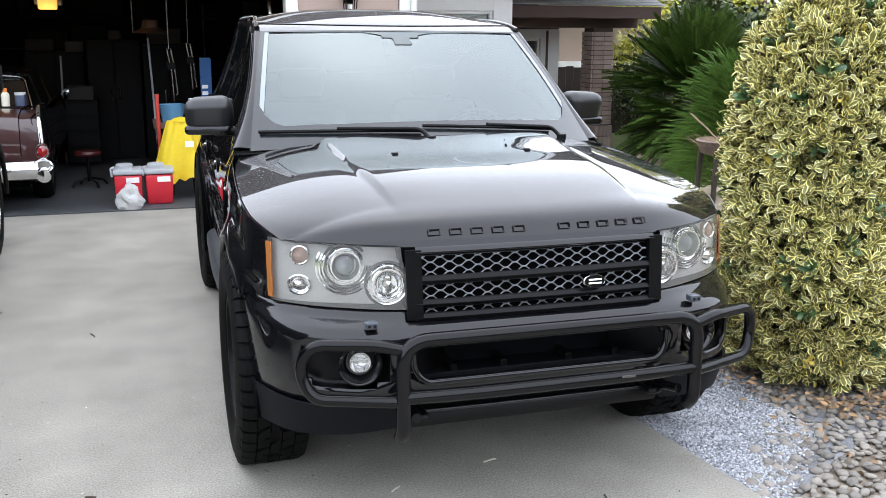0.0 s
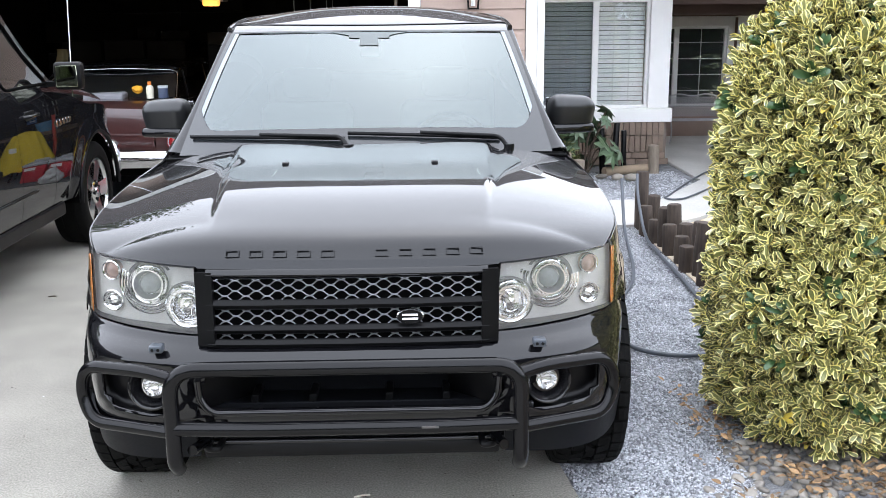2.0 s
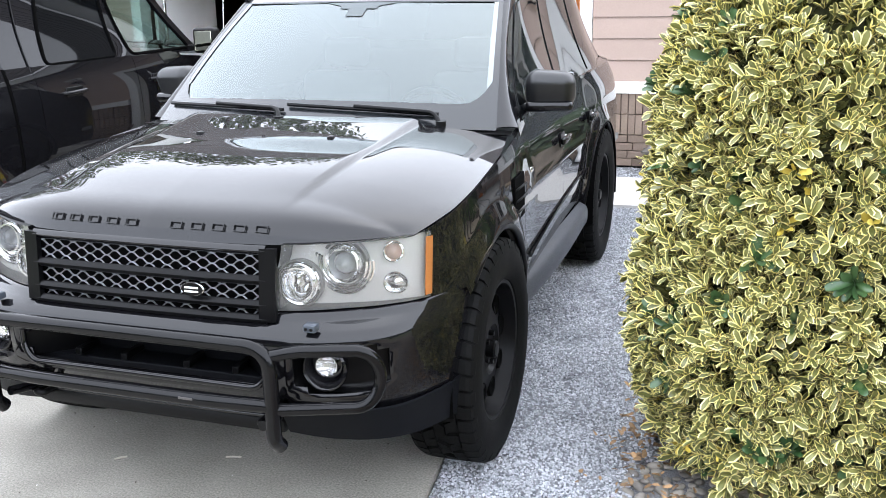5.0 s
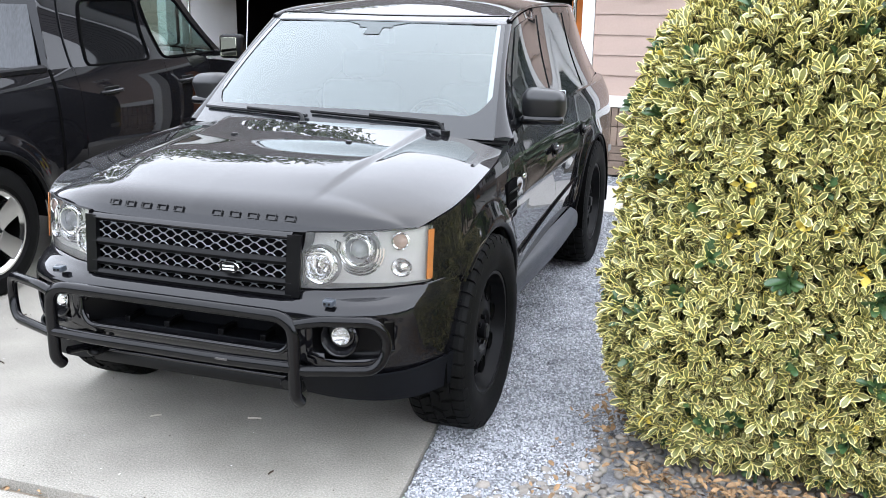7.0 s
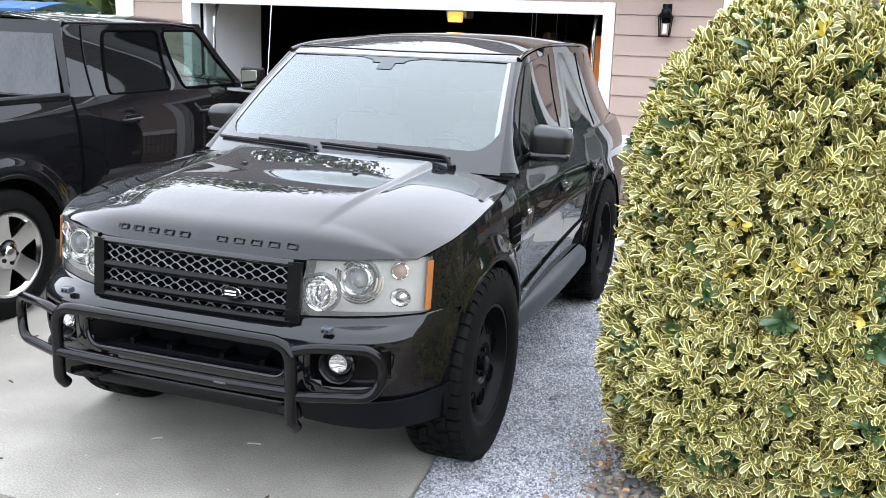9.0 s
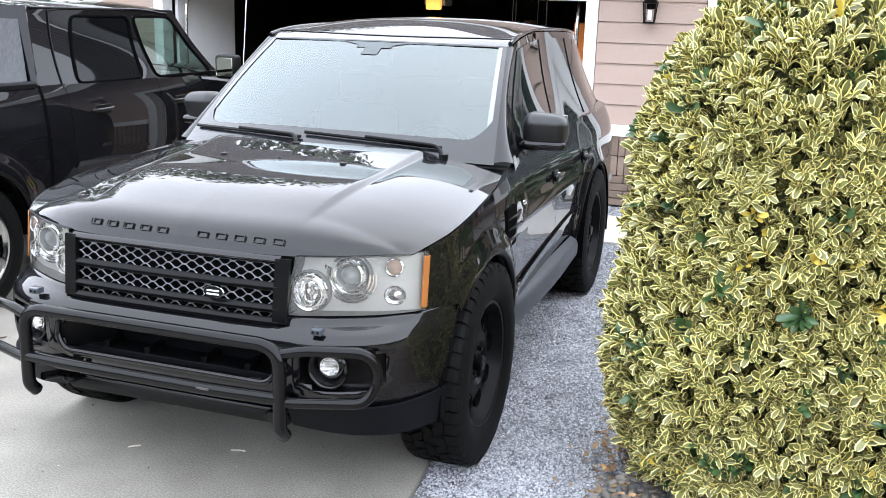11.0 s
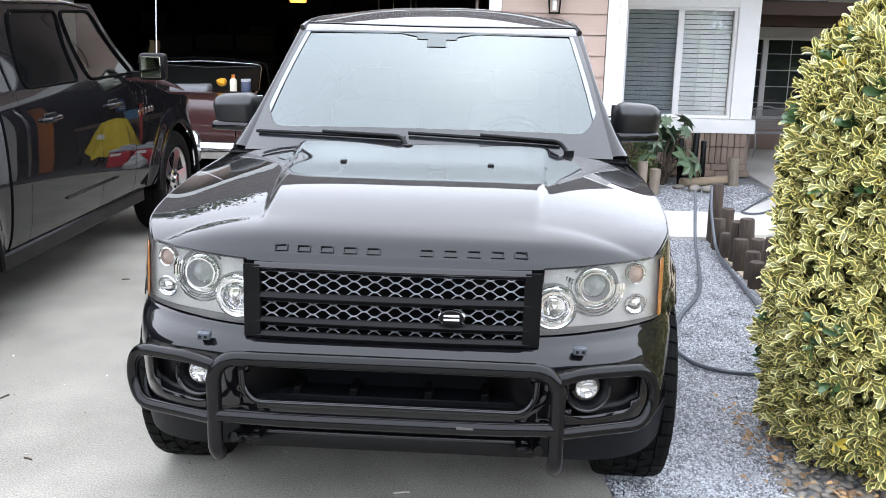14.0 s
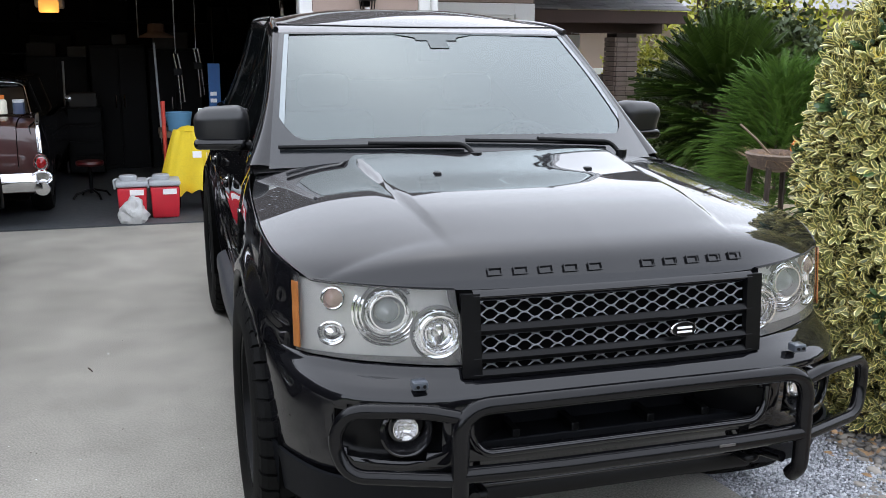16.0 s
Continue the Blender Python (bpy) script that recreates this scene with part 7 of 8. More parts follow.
for s in (-1, 1):
    for y in (-0.2, 0.22):
        tube("leg", [(s * 0.54, y, 0.44), (s * 0.52, y * 1.1, 0.2), (s * 0.56, y * 1.2, 0.0)], 0.014, BENCH_IRON, bench, round_r=0.1)
    tube("armrest", [(s * 0.55, 0.25, 0.66), (s * 0.56, -0.12, 0.68), (s * 0.56, -0.22, 0.6), (s * 0.55, -0.2, 0.43)], 0.014, BENCH_IRON, bench, round_r=0.08)
# weathered planter stand behind the hedge
pl = thing("wooden_planter", "weathered wooden planter with dry grass and an orange bloom", "planter", at=(2.82, 3.15, 0))
for sx in (-1, 1):
    for sy in (-1, 1):
        part("leg", cyl(bmesh.new(), (sx * 0.16, sy * 0.12, -0.02), (sx * 0.13, sy * 0.1, 0.82), 0.02, seg=8), WOOD_LOG, pl)
part("bowl", lathe(bmesh.new(), [(0.05, 0.78), (0.17, 0.81), (0.21, 0.9), (0.19, 0.91), (0.15, 0.84), (0.0, 0.82)], seg=18), mat("dry_wicker", (0.09, 0.065, 0.05), 0.9, color2=(0.24, 0.18, 0.14), bump=0.01, bump_scale=50), pl)
rp = random.Random(3)
vs, fs = [], []
for k in range(700):
    a, rr = rp.uniform(0, 6.28), 0.2 * rp.random() ** 0.5
    p = Vector((rr * math.cos(a), rr * math.sin(a), 0.87))
    q = p + Vector((rp.gauss(0, 0.09), rp.gauss(0, 0.09), rp.uniform(-0.09, 0.08)))
    i = len(vs)
    vs += [p, p + Vector((0.006, 0.004, 0)), q]
    fs.append((i, i + 1, i + 2))
tagged(raw("dry_grass", vs, fs, LITTER, pl, "dry tan grass"), kind="stuff")
tube("stalk", [(-0.06, 0, 0.9), (-0.17, 0, 1.0), (-0.29, 0.02, 1.1)], 0.007, WOOD_CUT, pl, res=3)
part("bloom", lathe(bmesh.new(), [(0.03, 0.92), (0.035, 0.94), (0.015, 0.99), (0.0, 1.0)], Matrix.Translation((0.1, -0.05, 0)), 10), ORANGE, pl)

# ---- inside the garage ----
old = thing("vintage_car", "maroon and black vintage tail-finned car with chrome bumper in the garage", "car", at=(-2.89, 6.45, 0.012))
CW = 0.9
SIDEC = [(0.3, -0.05), (0.45, 0.0), (0.65, 0.0), (0.85, -0.05)]


def old_side(y):
    return CW - 0.10 * smooth01((0.4 - y) / 0.4) - 0.05 * smooth01((y - 3.4) / 1.0)


for s in (-1, 1):
    def flank(u, v, s=s):
        y = 0.08 + 4.6 * u
        zt = curve(y, [(0.08, 0.86), (0.35, 0.93), (0.9, 0.88), (1.6, 0.84), (2.6, 0.84), (4.68, 0.74)])
        zl = 0.28
        for c in (0.95, 3.7):
            d = abs(y - c)
            if d < 0.36:
                zl = max(zl, 0.31 + math.sqrt(0.36 ** 2 - d * d) * (0.6 if c < 2 else 1.0))
        z = zl + (zt - zl) * v
        return (s * (old_side(y) + interp(z, SIDEC)), y, z)
    surf("rear_flank", flank, 48, 10, BLACK_PAINT, old, thick=0.006)
    # fin with its chrome edge and lamp
    tube("fin_chrome", [(s * 0.84, 0.03, 0.64), (s * 0.83, 0.07, 0.86), (s * 0.82, 0.26, 0.945), (s * 0.84, 0.7, 0.93)], 0.022, CHROME, old, "chrome fin edge", round_r=0.08)
    m4 = toward((s * 0.845, 0.02, 0.56), (0, -1, 0.05)) @ Matrix.Diagonal((0.85, 1.05, 1, 1))
    tl = part("tail_lamp", lathe(bmesh.new(), [(0.075, -0.05), (0.08, 0.0), (0.07, 0.03), (0.062, 0.02), (0.0, 0.02)], m4, 24), CHROME, old, "chrome-ringed red tail lamp")
    part("lens", lathe(bmesh.new(), [(0.05, 0.021), (0.042, 0.045), (0.0, 0.055)], m4, 24), RED_LENS, tl)
    m5 = toward((s * 0.845, -0.01, 0.44), (0, -1, 0)) @ Matrix.Diagonal((1.15, 0.75, 1, 1))
    part("exhaust_port", lathe(bmesh.new(), [(0.08, -0.08), (0.085, 0.0), (0.075, 0.03), (0.06, 0.02), (0.05, 0.0), (0.0, 0.0)], m5, 24), CHROME, tl, "oval chrome ring")
    part("bumper_end", lathe(bmesh.new(), [(0.05, -0.09), (0.07, 0.0), (0.06, 0.04), (0.0, 0.055)], toward((s * 0.845, -0.02, 0.355), (0, -1, -0.2)), 20), CHROME, old)
    for c in (0.95, 3.7):
        part("tyre", lathe(bmesh.new(), [(0.2, -0.09), (0.3, -0.09), (0.325, -0.05), (0.325, 0.05), (0.3, 0.09), (0.2, 0.09)], Matrix.Translation((s * 0.76, c, 0.325)) @ Matrix.Rotation(radians(90), 4, 'Y'), 36, False), RUBBER, old)
        part("wheel_cover", lathe(bmesh.new(), [(0.2, 0.04), (0.2, 0.085), (0.1, 0.1), (0.0, 0.11)], Matrix.Translation((s * 0.76, c, 0.325)) @ Matrix.Rotation(radians(90 * s), 4, 'Y'), 28), CHROME, old)
surf("boot_lid", lambda u, v: ((2 * u - 1) * 0.66, 0.03 + 0.10 * v ** 2 + (0.75 * max(0, v - 0.72) / 0.28), 0.5 + 0.42 * min(1, v / 0.8) ** 0.9 + 0.01 * v - 0.02 * (2 * u - 1) ** 2), 16, 20, MAROON, old, "maroon boot lid", thick=0.008)
for s in (-1, 1):
    surf("boot_side", lambda u, v, s=s: (s * (0.665 + 0.17 * u), 0.05 + 0.10 * v ** 2 + (0.75 * max(0, v - 0.72) / 0.28), 0.47 + 0.43 * min(1, v / 0.8) ** 0.9), 4, 16, MAROON, old, thick=0.008)
surf("bumper", lambda u, v: ((2 * u - 1) * 0.8, -0.06 + 0.05 * (2 * u - 1) ** 2 - 0.04 * math.sin(math.pi * v), 0.325 + 0.15 * v), 20, 8, CHROME, old, "polished chrome bumper", thick=0.01)
boxpart("rear_panel", (-0.8, 0.06, 0.3), (0.8, 0.1, 0.52), MAROON, old)
boxpart("underbody", (-0.7, 0.15, 0.22), (0.7, 4.5, 0.5), DARK_VOID, old)
surf("rear_deck", lambda u, v: ((2 * u - 1) * 0.84, 0.8 + 3.8 * v, 0.9 - 0.05 * v), 6, 6, BLACK_PAINT, old, thick=0.01)
surf("rear_window", lambda u, v: ((2 * u - 1) * (0.7 - 0.1 * v), 0.82 + 0.6 * v - 0.1 * (1 - (2 * u - 1) ** 2) * (1 - v), 0.92 + 0.25 * v), 12, 6, TINT_GLASS, old, thick=0.004)
tube("window_chrome", [(-0.72, 0.8, 0.92), (-0.62, 1.38, 1.165), (0, 1.36, 1.19), (0.62, 1.38, 1.165), (0.72, 0.8, 0.92)], 0.007, CHROME, old, round_r=0.12)
surf("roof", lambda u, v: ((2 * u - 1) * 0.66, 1.38 + 1.5 * v, 1.175 + 0.05 * (1 - (2 * u - 1) ** 2) + 0.03 * math.sin(math.pi * v)), 12, 8, BLACK_PAINT, old, thick=0.02)
for s in (-1, 1):
    for y in (1.15, 2.2):
        tube("window_post", [(s * 0.8, y - 0.15, 0.88), (s * 0.67, y + 0.2, 1.17)], 0.01, SATIN_BLACK, old, res=3)
    part("door_mirror", lathe(bmesh.new(), [(0.01, 0), (0.035, 0.01), (0.035, 0.03), (0.0, 0.045)], toward((s * 0.93, 2.7, 0.93), (0, -1, 0)), 14), CHROME, old)


def on_boot(name, x, y, prof, m, label, cat):
    o = part(name, lathe(bmesh.new(), prof, seg=16), m, None)
    o.matrix_world = pose(x, y, 0.945)
    return tagged(o, label, cat, group="things on the boot lid")


b1 = on_boot("spray_bottle", -2.37, 7.0, [(0.036, 0), (0.038, 0.1), (0.03, 0.12), (0.016, 0.13), (0.0, 0.131)], mat("white_bottle", (0.65, 0.62, 0.5), 0.5), "white detail spray bottle with orange cap on the car", "bottle")
part("cap", lathe(bmesh.new(), [(0.018, 0.131), (0.02, 0.165), (0.0, 0.168)], seg=12), ORANGE, b1, "orange cap")
b2 = on_boot("wax_tin", -2.24, 7.0, [(0.05, 0), (0.05, 0.09), (0.046, 0.1), (0.0, 0.101)], mat("navy_tin", (0.03, 0.045, 0.09), 0.4), "dark blue wax tin with pale lid on the car", "tin")
part("lid", lathe(bmesh.new(), [(0.05, 0.101), (0.05, 0.125), (0.0, 0.127)], seg=16), LID_GREY, b2)
bm = bmesh.new()
bmesh.ops.create_icosphere(bm, subdivisions=3, radius=0.055)
for v in bm.verts:
    v.co *= 1 + 0.4 * noise.noise(v.co * 28)
    v.co.z = v.co.z * 0.7 + 0.06
o = part("polishing_pad", bm, mat("amber_fleece", (0.75, 0.35, 0.02), 0.8, bump=0.02, bump_scale=60), None)
o.matrix_world = pose(-2.5, 7.05, 0.97)
tagged(o, "fluffy orange polishing mitt on the car", "mitt")
bm = box(bmesh.new(), (-0.2, -0.1, 0), (0.2, 0.12, 0.075), 0.03, 3)
for v in bm.verts:
    v.co.z += 0.02 * noise.noise(v.co * 12)
o = part("folded_towel", bm, CLOTH_WHITE, None)
o.matrix_world = pose(-2.83, 7.05, 0.925)
tagged(o, "folded grey towel on the car's boot lid", "towel")


def cooler(x):
    e = thing("cooler", "red plastic drinks cooler with grey lid and white spout cap", "cooler", group="coolers at the garage door", at=(x, 6.78, 0.012))
    bm = box(bmesh.new(), (-0.13, -0.14, 0), (0.13, 0.14, 0.29), 0.025, 2)
    for v in bm.verts:
        k = 0.9 + 0.1 * v.co.z / 0.29
        v.co.x *= k
        v.co.y *= k
    part("body", bm, RED_PLASTIC, e)
    part("lid", box(bmesh.new(), (-0.138, -0.148, 0.292), (0.138, 0.148, 0.345), 0.02, 2), LID_GREY, e, "grey lid")
    part("lid_cap", lathe(bmesh.new(), [(0.075, 0.345), (0.078, 0.38), (0.07, 0.39), (0.0, 0.392)], Matrix.Translation((-0.03, -0.03, 0)), 20), LID_GREY, e)
    tube("handle", [(-0.145, -0.12, 0.28), (-0.155, -0.12, 0.36), (-0.12, -0.12, 0.37)], 0.01, LID_GREY, e, round_r=0.02)
    part("label_patch", box(bmesh.new(), (-0.02, -0.1445, 0.22), (0.1, -0.1425, 0.27), 0.001), WHITE_TRIM, e, "white label patch")
    return e


cooler(-1.33)
cooler(-1.045)
bm = bmesh.new()
bmesh.ops.create_icosphere(bm, subdivisions=4, radius=0.13)
for v in bm.verts:
    h = (v.co.z + 0.13) / 0.26
    v.co.x *= 1.35 - 0.95 * h ** 1.2
    v.co.y *= 0.75 - 0.4 * h ** 1.5
    v.co.z *= 1.05
    v.co *= 1 + 0.3 * noise.noise(v.co * 14) + 0.14 * noise.noise(v.co * 34)
    v.co.z = max(v.co.z, -0.12)
o = part("plastic_bag", bm, BAG, None, smooth=25)
o.matrix_world = pose(-1.32, 6.5, 0.118)
tagged(o, "crumpled white plastic bag before the coolers", "bag")
# yellow cloth over a stool
yc = thing("covered_stool", "bright yellow cloth thrown over a stool", "stool", at=(-0.8, 7.05, 0.012))
for a in range(4):
    part("leg", cyl(bmesh.new(), (0.17 * math.cos(a * 1.57 + .7), 0.15 * math.sin(a * 1.57 + .7), 0), (0.11 * math.cos(a * 1.57 + .7), 0.1 * math.sin(a * 1.57 + .7), 0.62), 0.016, seg=8), SATIN_BLACK, yc)
def cloth(u, v):
    a = 2 * math.pi * u
    r = 0.10 + 0.12 * v + 0.045 * v * math.sin(5 * a + 1) + 0.02 * v * math.sin(11 * a) + 0.012 * math.sin(9 * a)
    z = 0.76 - (0.52 + 0.09 * math.sin(a + 3.6)) * v ** 1.1 + 0.04 * math.sin(3 * a) * v + 0.02 * math.sin(13 * a) * v
    return (r * math.cos(a) * 1.2, r * math.sin(a) * 0.85, z)
surf("cloth", cloth, 48, 12, YELLOW_CLOTH, yc, "yellow draped cloth", thick=0.006, smooth=180)
part("cloth_top", lathe(bmesh.new(), [(0.105, 0.755), (0.07, 0.785), (0.0, 0.80)], seg=24), YELLOW_CLOTH, yc)
part("print_patch", box(bmesh.new(), (0.02, -0.222, 0.52), (0.1, -0.216, 0.58), 0.002), WHITE_TRIM, yc, "dark and white printed patch")
o = cylpart("red_pole", (-1.0, 7.25, 0.012), (-1.01, 7.3, 1.02), 0.02, mat("red_paint", (0.5, 0.05, 0.03), 0.4), None, seg=10)
tagged(o, "upright red painted pole leaning in the garage", "pole")
o = part("blue_tub", lathe(bmesh.new(), [(0.1, 0.0), (0.13, 0.18), (0.12, 0.18), (0.09, 0.02), (0.0, 0.02)], seg=20), mat("pale_blue", (0.1, 0.25, 0.4), 0.5), None)
o.matrix_world = pose(-0.86, 7.5, 0.72)
tagged(o, "pale blue plastic tub on the work shelf", "tub")
tagged(boxpart("work_shelf", (-1.05, 7.4, 0.66), (-0.2, 7.9, 0.72), mat("dark_ply", (0.12, 0.08, 0.05), 0.7), None), "dark plywood work shelf on the garage side", "shelf")
for x, y in ((-1.0, 7.45), (-0.25, 7.45), (-1.0, 7.85), (-0.25, 7.85)):
    tagged(boxpart("shelf_leg", (x - 0.02, y - 0.02, 0.012), (x + 0.02, y + 0.02, 0.656), SATIN_BLACK, None), "dark square leg under the work shelf", "leg", group="shelf legs")
st = thing("work_stool", "low stool with a round red seat", "stool", at=(-1.73, 8.0, 0.012))
part("seat", lathe(bmesh.new(), [(0.13, 0.33), (0.14, 0.35), (0.13, 0.375), (0.0, 0.38)], seg=22), mat("red_vinyl", (0.06, 0.005, 0.005), 0.4), st, "red vinyl seat")
part("column", cyl(bmesh.new(), (0, 0, 0.05), (0, 0, 0.33), 0.02, seg=10), SATIN_BLACK, st)
for k in range(4):
    a = 1.57 * k + 0.5
    tube("leg", [(0, 0, 0.09), (0.16 * math.cos(a), 0.16 * math.sin(a), 0.05), (0.2 * math.cos(a), 0.2 * math.sin(a), 0.0)], 0.012, SATIN_BLACK, st, res=4)
# cabinets, shelf and boxes along the back, darkened in colour for garage shade
SHADED_CAB = mat("shaded_steel_cabinet", (0.003, 0.0034, 0.004), 0.5, spec=0.15)
SHADED_CARTON = mat("shaded_carton", (0.035, 0.035, 0.034), 0.8, objrand=0.8)
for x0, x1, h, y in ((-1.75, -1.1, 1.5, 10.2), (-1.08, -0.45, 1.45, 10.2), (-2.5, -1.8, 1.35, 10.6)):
    e = thing("tall_cabinet", "tall steel garage cabinet, darkened for the shade inside", "cabinet", group="garage cabinets", at=((x0 + x1) / 2, y, 0.012))
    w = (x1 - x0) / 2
    part("body", box(bmesh.new(), (-w, 0, 0), (w, 0.5, h), 0.006), SHADED_CAB, e)
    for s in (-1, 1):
        d = part("door", box(bmesh.new(), (s * w / 2 - w / 2 + 0.008, -0.02, 0.05), (s * w / 2 + w / 2 - 0.008, -0.002, h - 0.03), 0.004), SHADED_CAB, e)
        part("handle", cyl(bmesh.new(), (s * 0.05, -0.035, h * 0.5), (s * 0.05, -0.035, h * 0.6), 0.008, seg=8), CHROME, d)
rb = random.Random(12)
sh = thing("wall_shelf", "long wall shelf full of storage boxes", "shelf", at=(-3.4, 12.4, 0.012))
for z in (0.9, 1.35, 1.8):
    part("board", box(bmesh.new(), (-2.0, 0.0, z - 0.02), (4.2, 0.6, z)), SHADED_CAB, sh, smooth=None)
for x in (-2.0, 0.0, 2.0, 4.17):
    part("upright", box(bmesh.new(), (x, 0.55, 0), (x + 0.04, 0.62, 2.2)), SHADED_CAB, sh, smooth=None)
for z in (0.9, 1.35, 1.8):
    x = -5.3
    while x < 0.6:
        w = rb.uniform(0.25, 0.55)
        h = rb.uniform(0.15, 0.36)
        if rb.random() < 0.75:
            o = boxpart("storage_box", (-w / 2, 0.05, 0), (w / 2, 0.5, h), rb.choice([SHADED_CARTON, SHADED_CARTON, SHADED_CAB, SHADED_GARAGE]), None, bevel=0.01)
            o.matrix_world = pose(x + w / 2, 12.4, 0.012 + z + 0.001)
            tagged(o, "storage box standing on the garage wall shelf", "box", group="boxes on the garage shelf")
        x += w + rb.uniform(0.03, 0.15)
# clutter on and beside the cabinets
for x, y, z, w, d, h, lab in ((-1.88, 10.3, 1.362, 0.22, 0.3, 0.13, "grey carton on a cabinet in the garage"), (-1.4, 10.3, 1.512, 0.17, 0.25, 0.12, "grey carton on a cabinet in the garage"), (-2.3, 10.7, 1.362, 0.34, 0.35, 0.16, "wide pale box, darkened for shade, on a cabinet in the garage"),
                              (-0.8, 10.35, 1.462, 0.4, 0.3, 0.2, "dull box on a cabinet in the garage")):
    o = boxpart("storage_box", (-w / 2, -d / 2, 0), (w / 2, d / 2, h), SHADED_CARTON, None, bevel=0.01)
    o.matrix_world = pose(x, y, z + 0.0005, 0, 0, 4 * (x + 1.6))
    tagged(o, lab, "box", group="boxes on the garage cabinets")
tr = thing("tool_chest", "tool chest with a top tray, both darkened for the garage shade", "tool chest", at=(-1.82, 9.72, 0.012))
part("body", box(bmesh.new(), (-0.19, -0.2, 0.05), (0.19, 0.2, 0.8), 0.008), SHADED_CAB, tr)
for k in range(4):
    d = part("drawer", box(bmesh.new(), (-0.18, -0.215, 0.08 + k * 0.18), (0.18, -0.2, 0.24 + k * 0.18), 0.004), SHADED_CAB, tr)
    part("pull", box(bmesh.new(), (-0.14, -0.225, 0.215 + k * 0.18), (0.14, -0.2155, 0.225 + k * 0.18), 0.002), SHADED_CAB, d)
part("tray", box(bmesh.new(), (-0.16, -0.17, 0.801), (0.14, 0.15, 0.96), 0.01), SHADED_CARTON, tr, "plastic tray darkened for the garage shade")
bk = thing("hanging_basket", "brown woven basket hung on two cords from the garage ceiling", "basket", at=(-0.98, 9.5, 1.6))
part("bowl", lathe(bmesh.new(), [(0.06, 0.16), (0.09, 0.15), (0.1, 0.06), (0.19, 0.02), (0.2, 0.0), (0.1, 0.03), (0.0, 0.12)], seg=20), mat("brown_wicker", (0.16, 0.09, 0.06), 0.9, bump=0.01, bump_scale=60), bk)
for sx in (-1, 1):
    tube("cord", [(sx * 0.2, 0, 0.0), (sx * 0.2, 0, 1.1)], 0.006, LID_GREY, bk, res=3)
for x, y, h, lean in ((-0.98, 8.6, 1.55, 0.05), (-2.06, 9.9, 1.32, -0.02)):
    o = tube("leaning_pole", [(x, y, 0.012), (x - lean, y + 0.12, h)], 0.012, LID_GREY, None, res=4)
    tagged(o, "thin grey pole standing upright in the garage", "pole", group="garage poles")
# white cupboard doors on the garage's far left wall, their colour darkened for shade
for k in range(3):
    e = thing("wall_cupboard", "wall cupboard on the garage back wall, its pale door darkened for shade", "cupboard", group="wall cupboards", at=(-4.6 + k * 0.62, 11.9, 0.85))
    part("body", box(bmesh.new(), (-0.29, 0, 0), (0.29, 0.45, 0.55), 0.005), SHADED_GARAGE, e)
    part("door", box(bmesh.new(), (-0.28, -0.02, 0.01), (0.28, -0.002, 0.54), 0.004), SHADED_CARTON, e)
tagged(boxpart("side_panel", (-4.54, 6.95, 0.012), (-4.5, 8.2, 1.98), WHITE_TRIM, None), "white panel standing inside the garage opening", "panel", kind="structure")
# opener with its warm lamp, rails, hanging tools, banner
op = thing("garage_opener", "ceiling garage-door opener with a warm glowing lamp", "opener", at=(-2.06, 8.85, 1.86))
part("housing", box(bmesh.new(), (-0.14, 0.0, 0.04), (0.14, 0.3, 0.2), 0.02, 2), LID_GREY, op)
part("lamp", box(bmesh.new(), (-0.1, -0.06, -0.01), (0.1, -0.002, 0.12), 0.02, 2), LAMP_WARM, op, "warm glowing lamp cover")
for s in (-1, 1):
    tube("hanger", [(s * 0.1, 0.15, 0.2), (s * 0.1, 0.15, 0.85)], 0.008, CHROME, op, res=3)
pd = bpy.data.lights.new("opener_bulb", 'POINT')
pd.energy, pd.color, pd.shadow_soft_size = 1.0, (1.0, 0.62, 0.28), 0.06
pl2 = new("opener_bulb", pd)
pl2.location = (-2.06, 8.7, 1.8)
for k, (x, y, z0, z1) in enumerate(((-0.84, 8.0, 0.95, 1.45), (-0.62, 8.3, 1.0, 1.5))):
    e = thing("hanging_tool", "metal tool hanging from the garage rafters", "tool", group="hanging tools", at=(x, y, 0))
    tube("cord", [(0, 0, z1), (0.01, 0, 2.7)], 0.003, LID_GREY, e, res=3)
    tube("frame", [(-0.02, 0, z1), (0.02, 0, z0 + 0.25), (0.03, 0, z0), (0.07, 0, z0 + 0.02), (0.05, 0, z0 + 0.3), (0.02, 0, z1)], 0.008, CHROME, e, res=4)
    part("grip", box(bmesh.new(), (-0.03, -0.01, z0 + 0.28), (0.06, 0.01, z0 + 0.36), 0.008), SHADED_CAB, e)
jk = thing("hanging_garment", "pale tan garment hanging from the garage ceiling", "garment", at=(-4.25, 10.05, -0.08))
surf("cloth", lambda u, v: ((u - 0.5) * (0.2 - 0.07 * v) + 0.012 * math.sin(9 * v), -0.035 * math.sin(7 * u + 2 * v) * (1 - 0.6 * v), 1.0 + 0.42 * v - 0.03 * math.sin(5 * u) * (1 - v)), 18, 12, mat("tan_cloth", (0.4, 0.33, 0.17), 0.8, bump=0.004, bump_scale=30), jk, "tan folded cloth", thick=0.01, smooth=180)
tube("cord", [(0, 0, 1.41), (0, 0.01, 2.7)], 0.004, SATIN_BLACK, jk, res=3)
bn = thing("blue_banner", "narrow blue banner with pale bars hanging in the garage", "banner", at=(-0.46, 8.1, 0))
part("cloth", box(bmesh.new(), (-0.06, -0.004, 0.9), (0.06, 0.004, 1.35), 0.002), BLUE, bn)
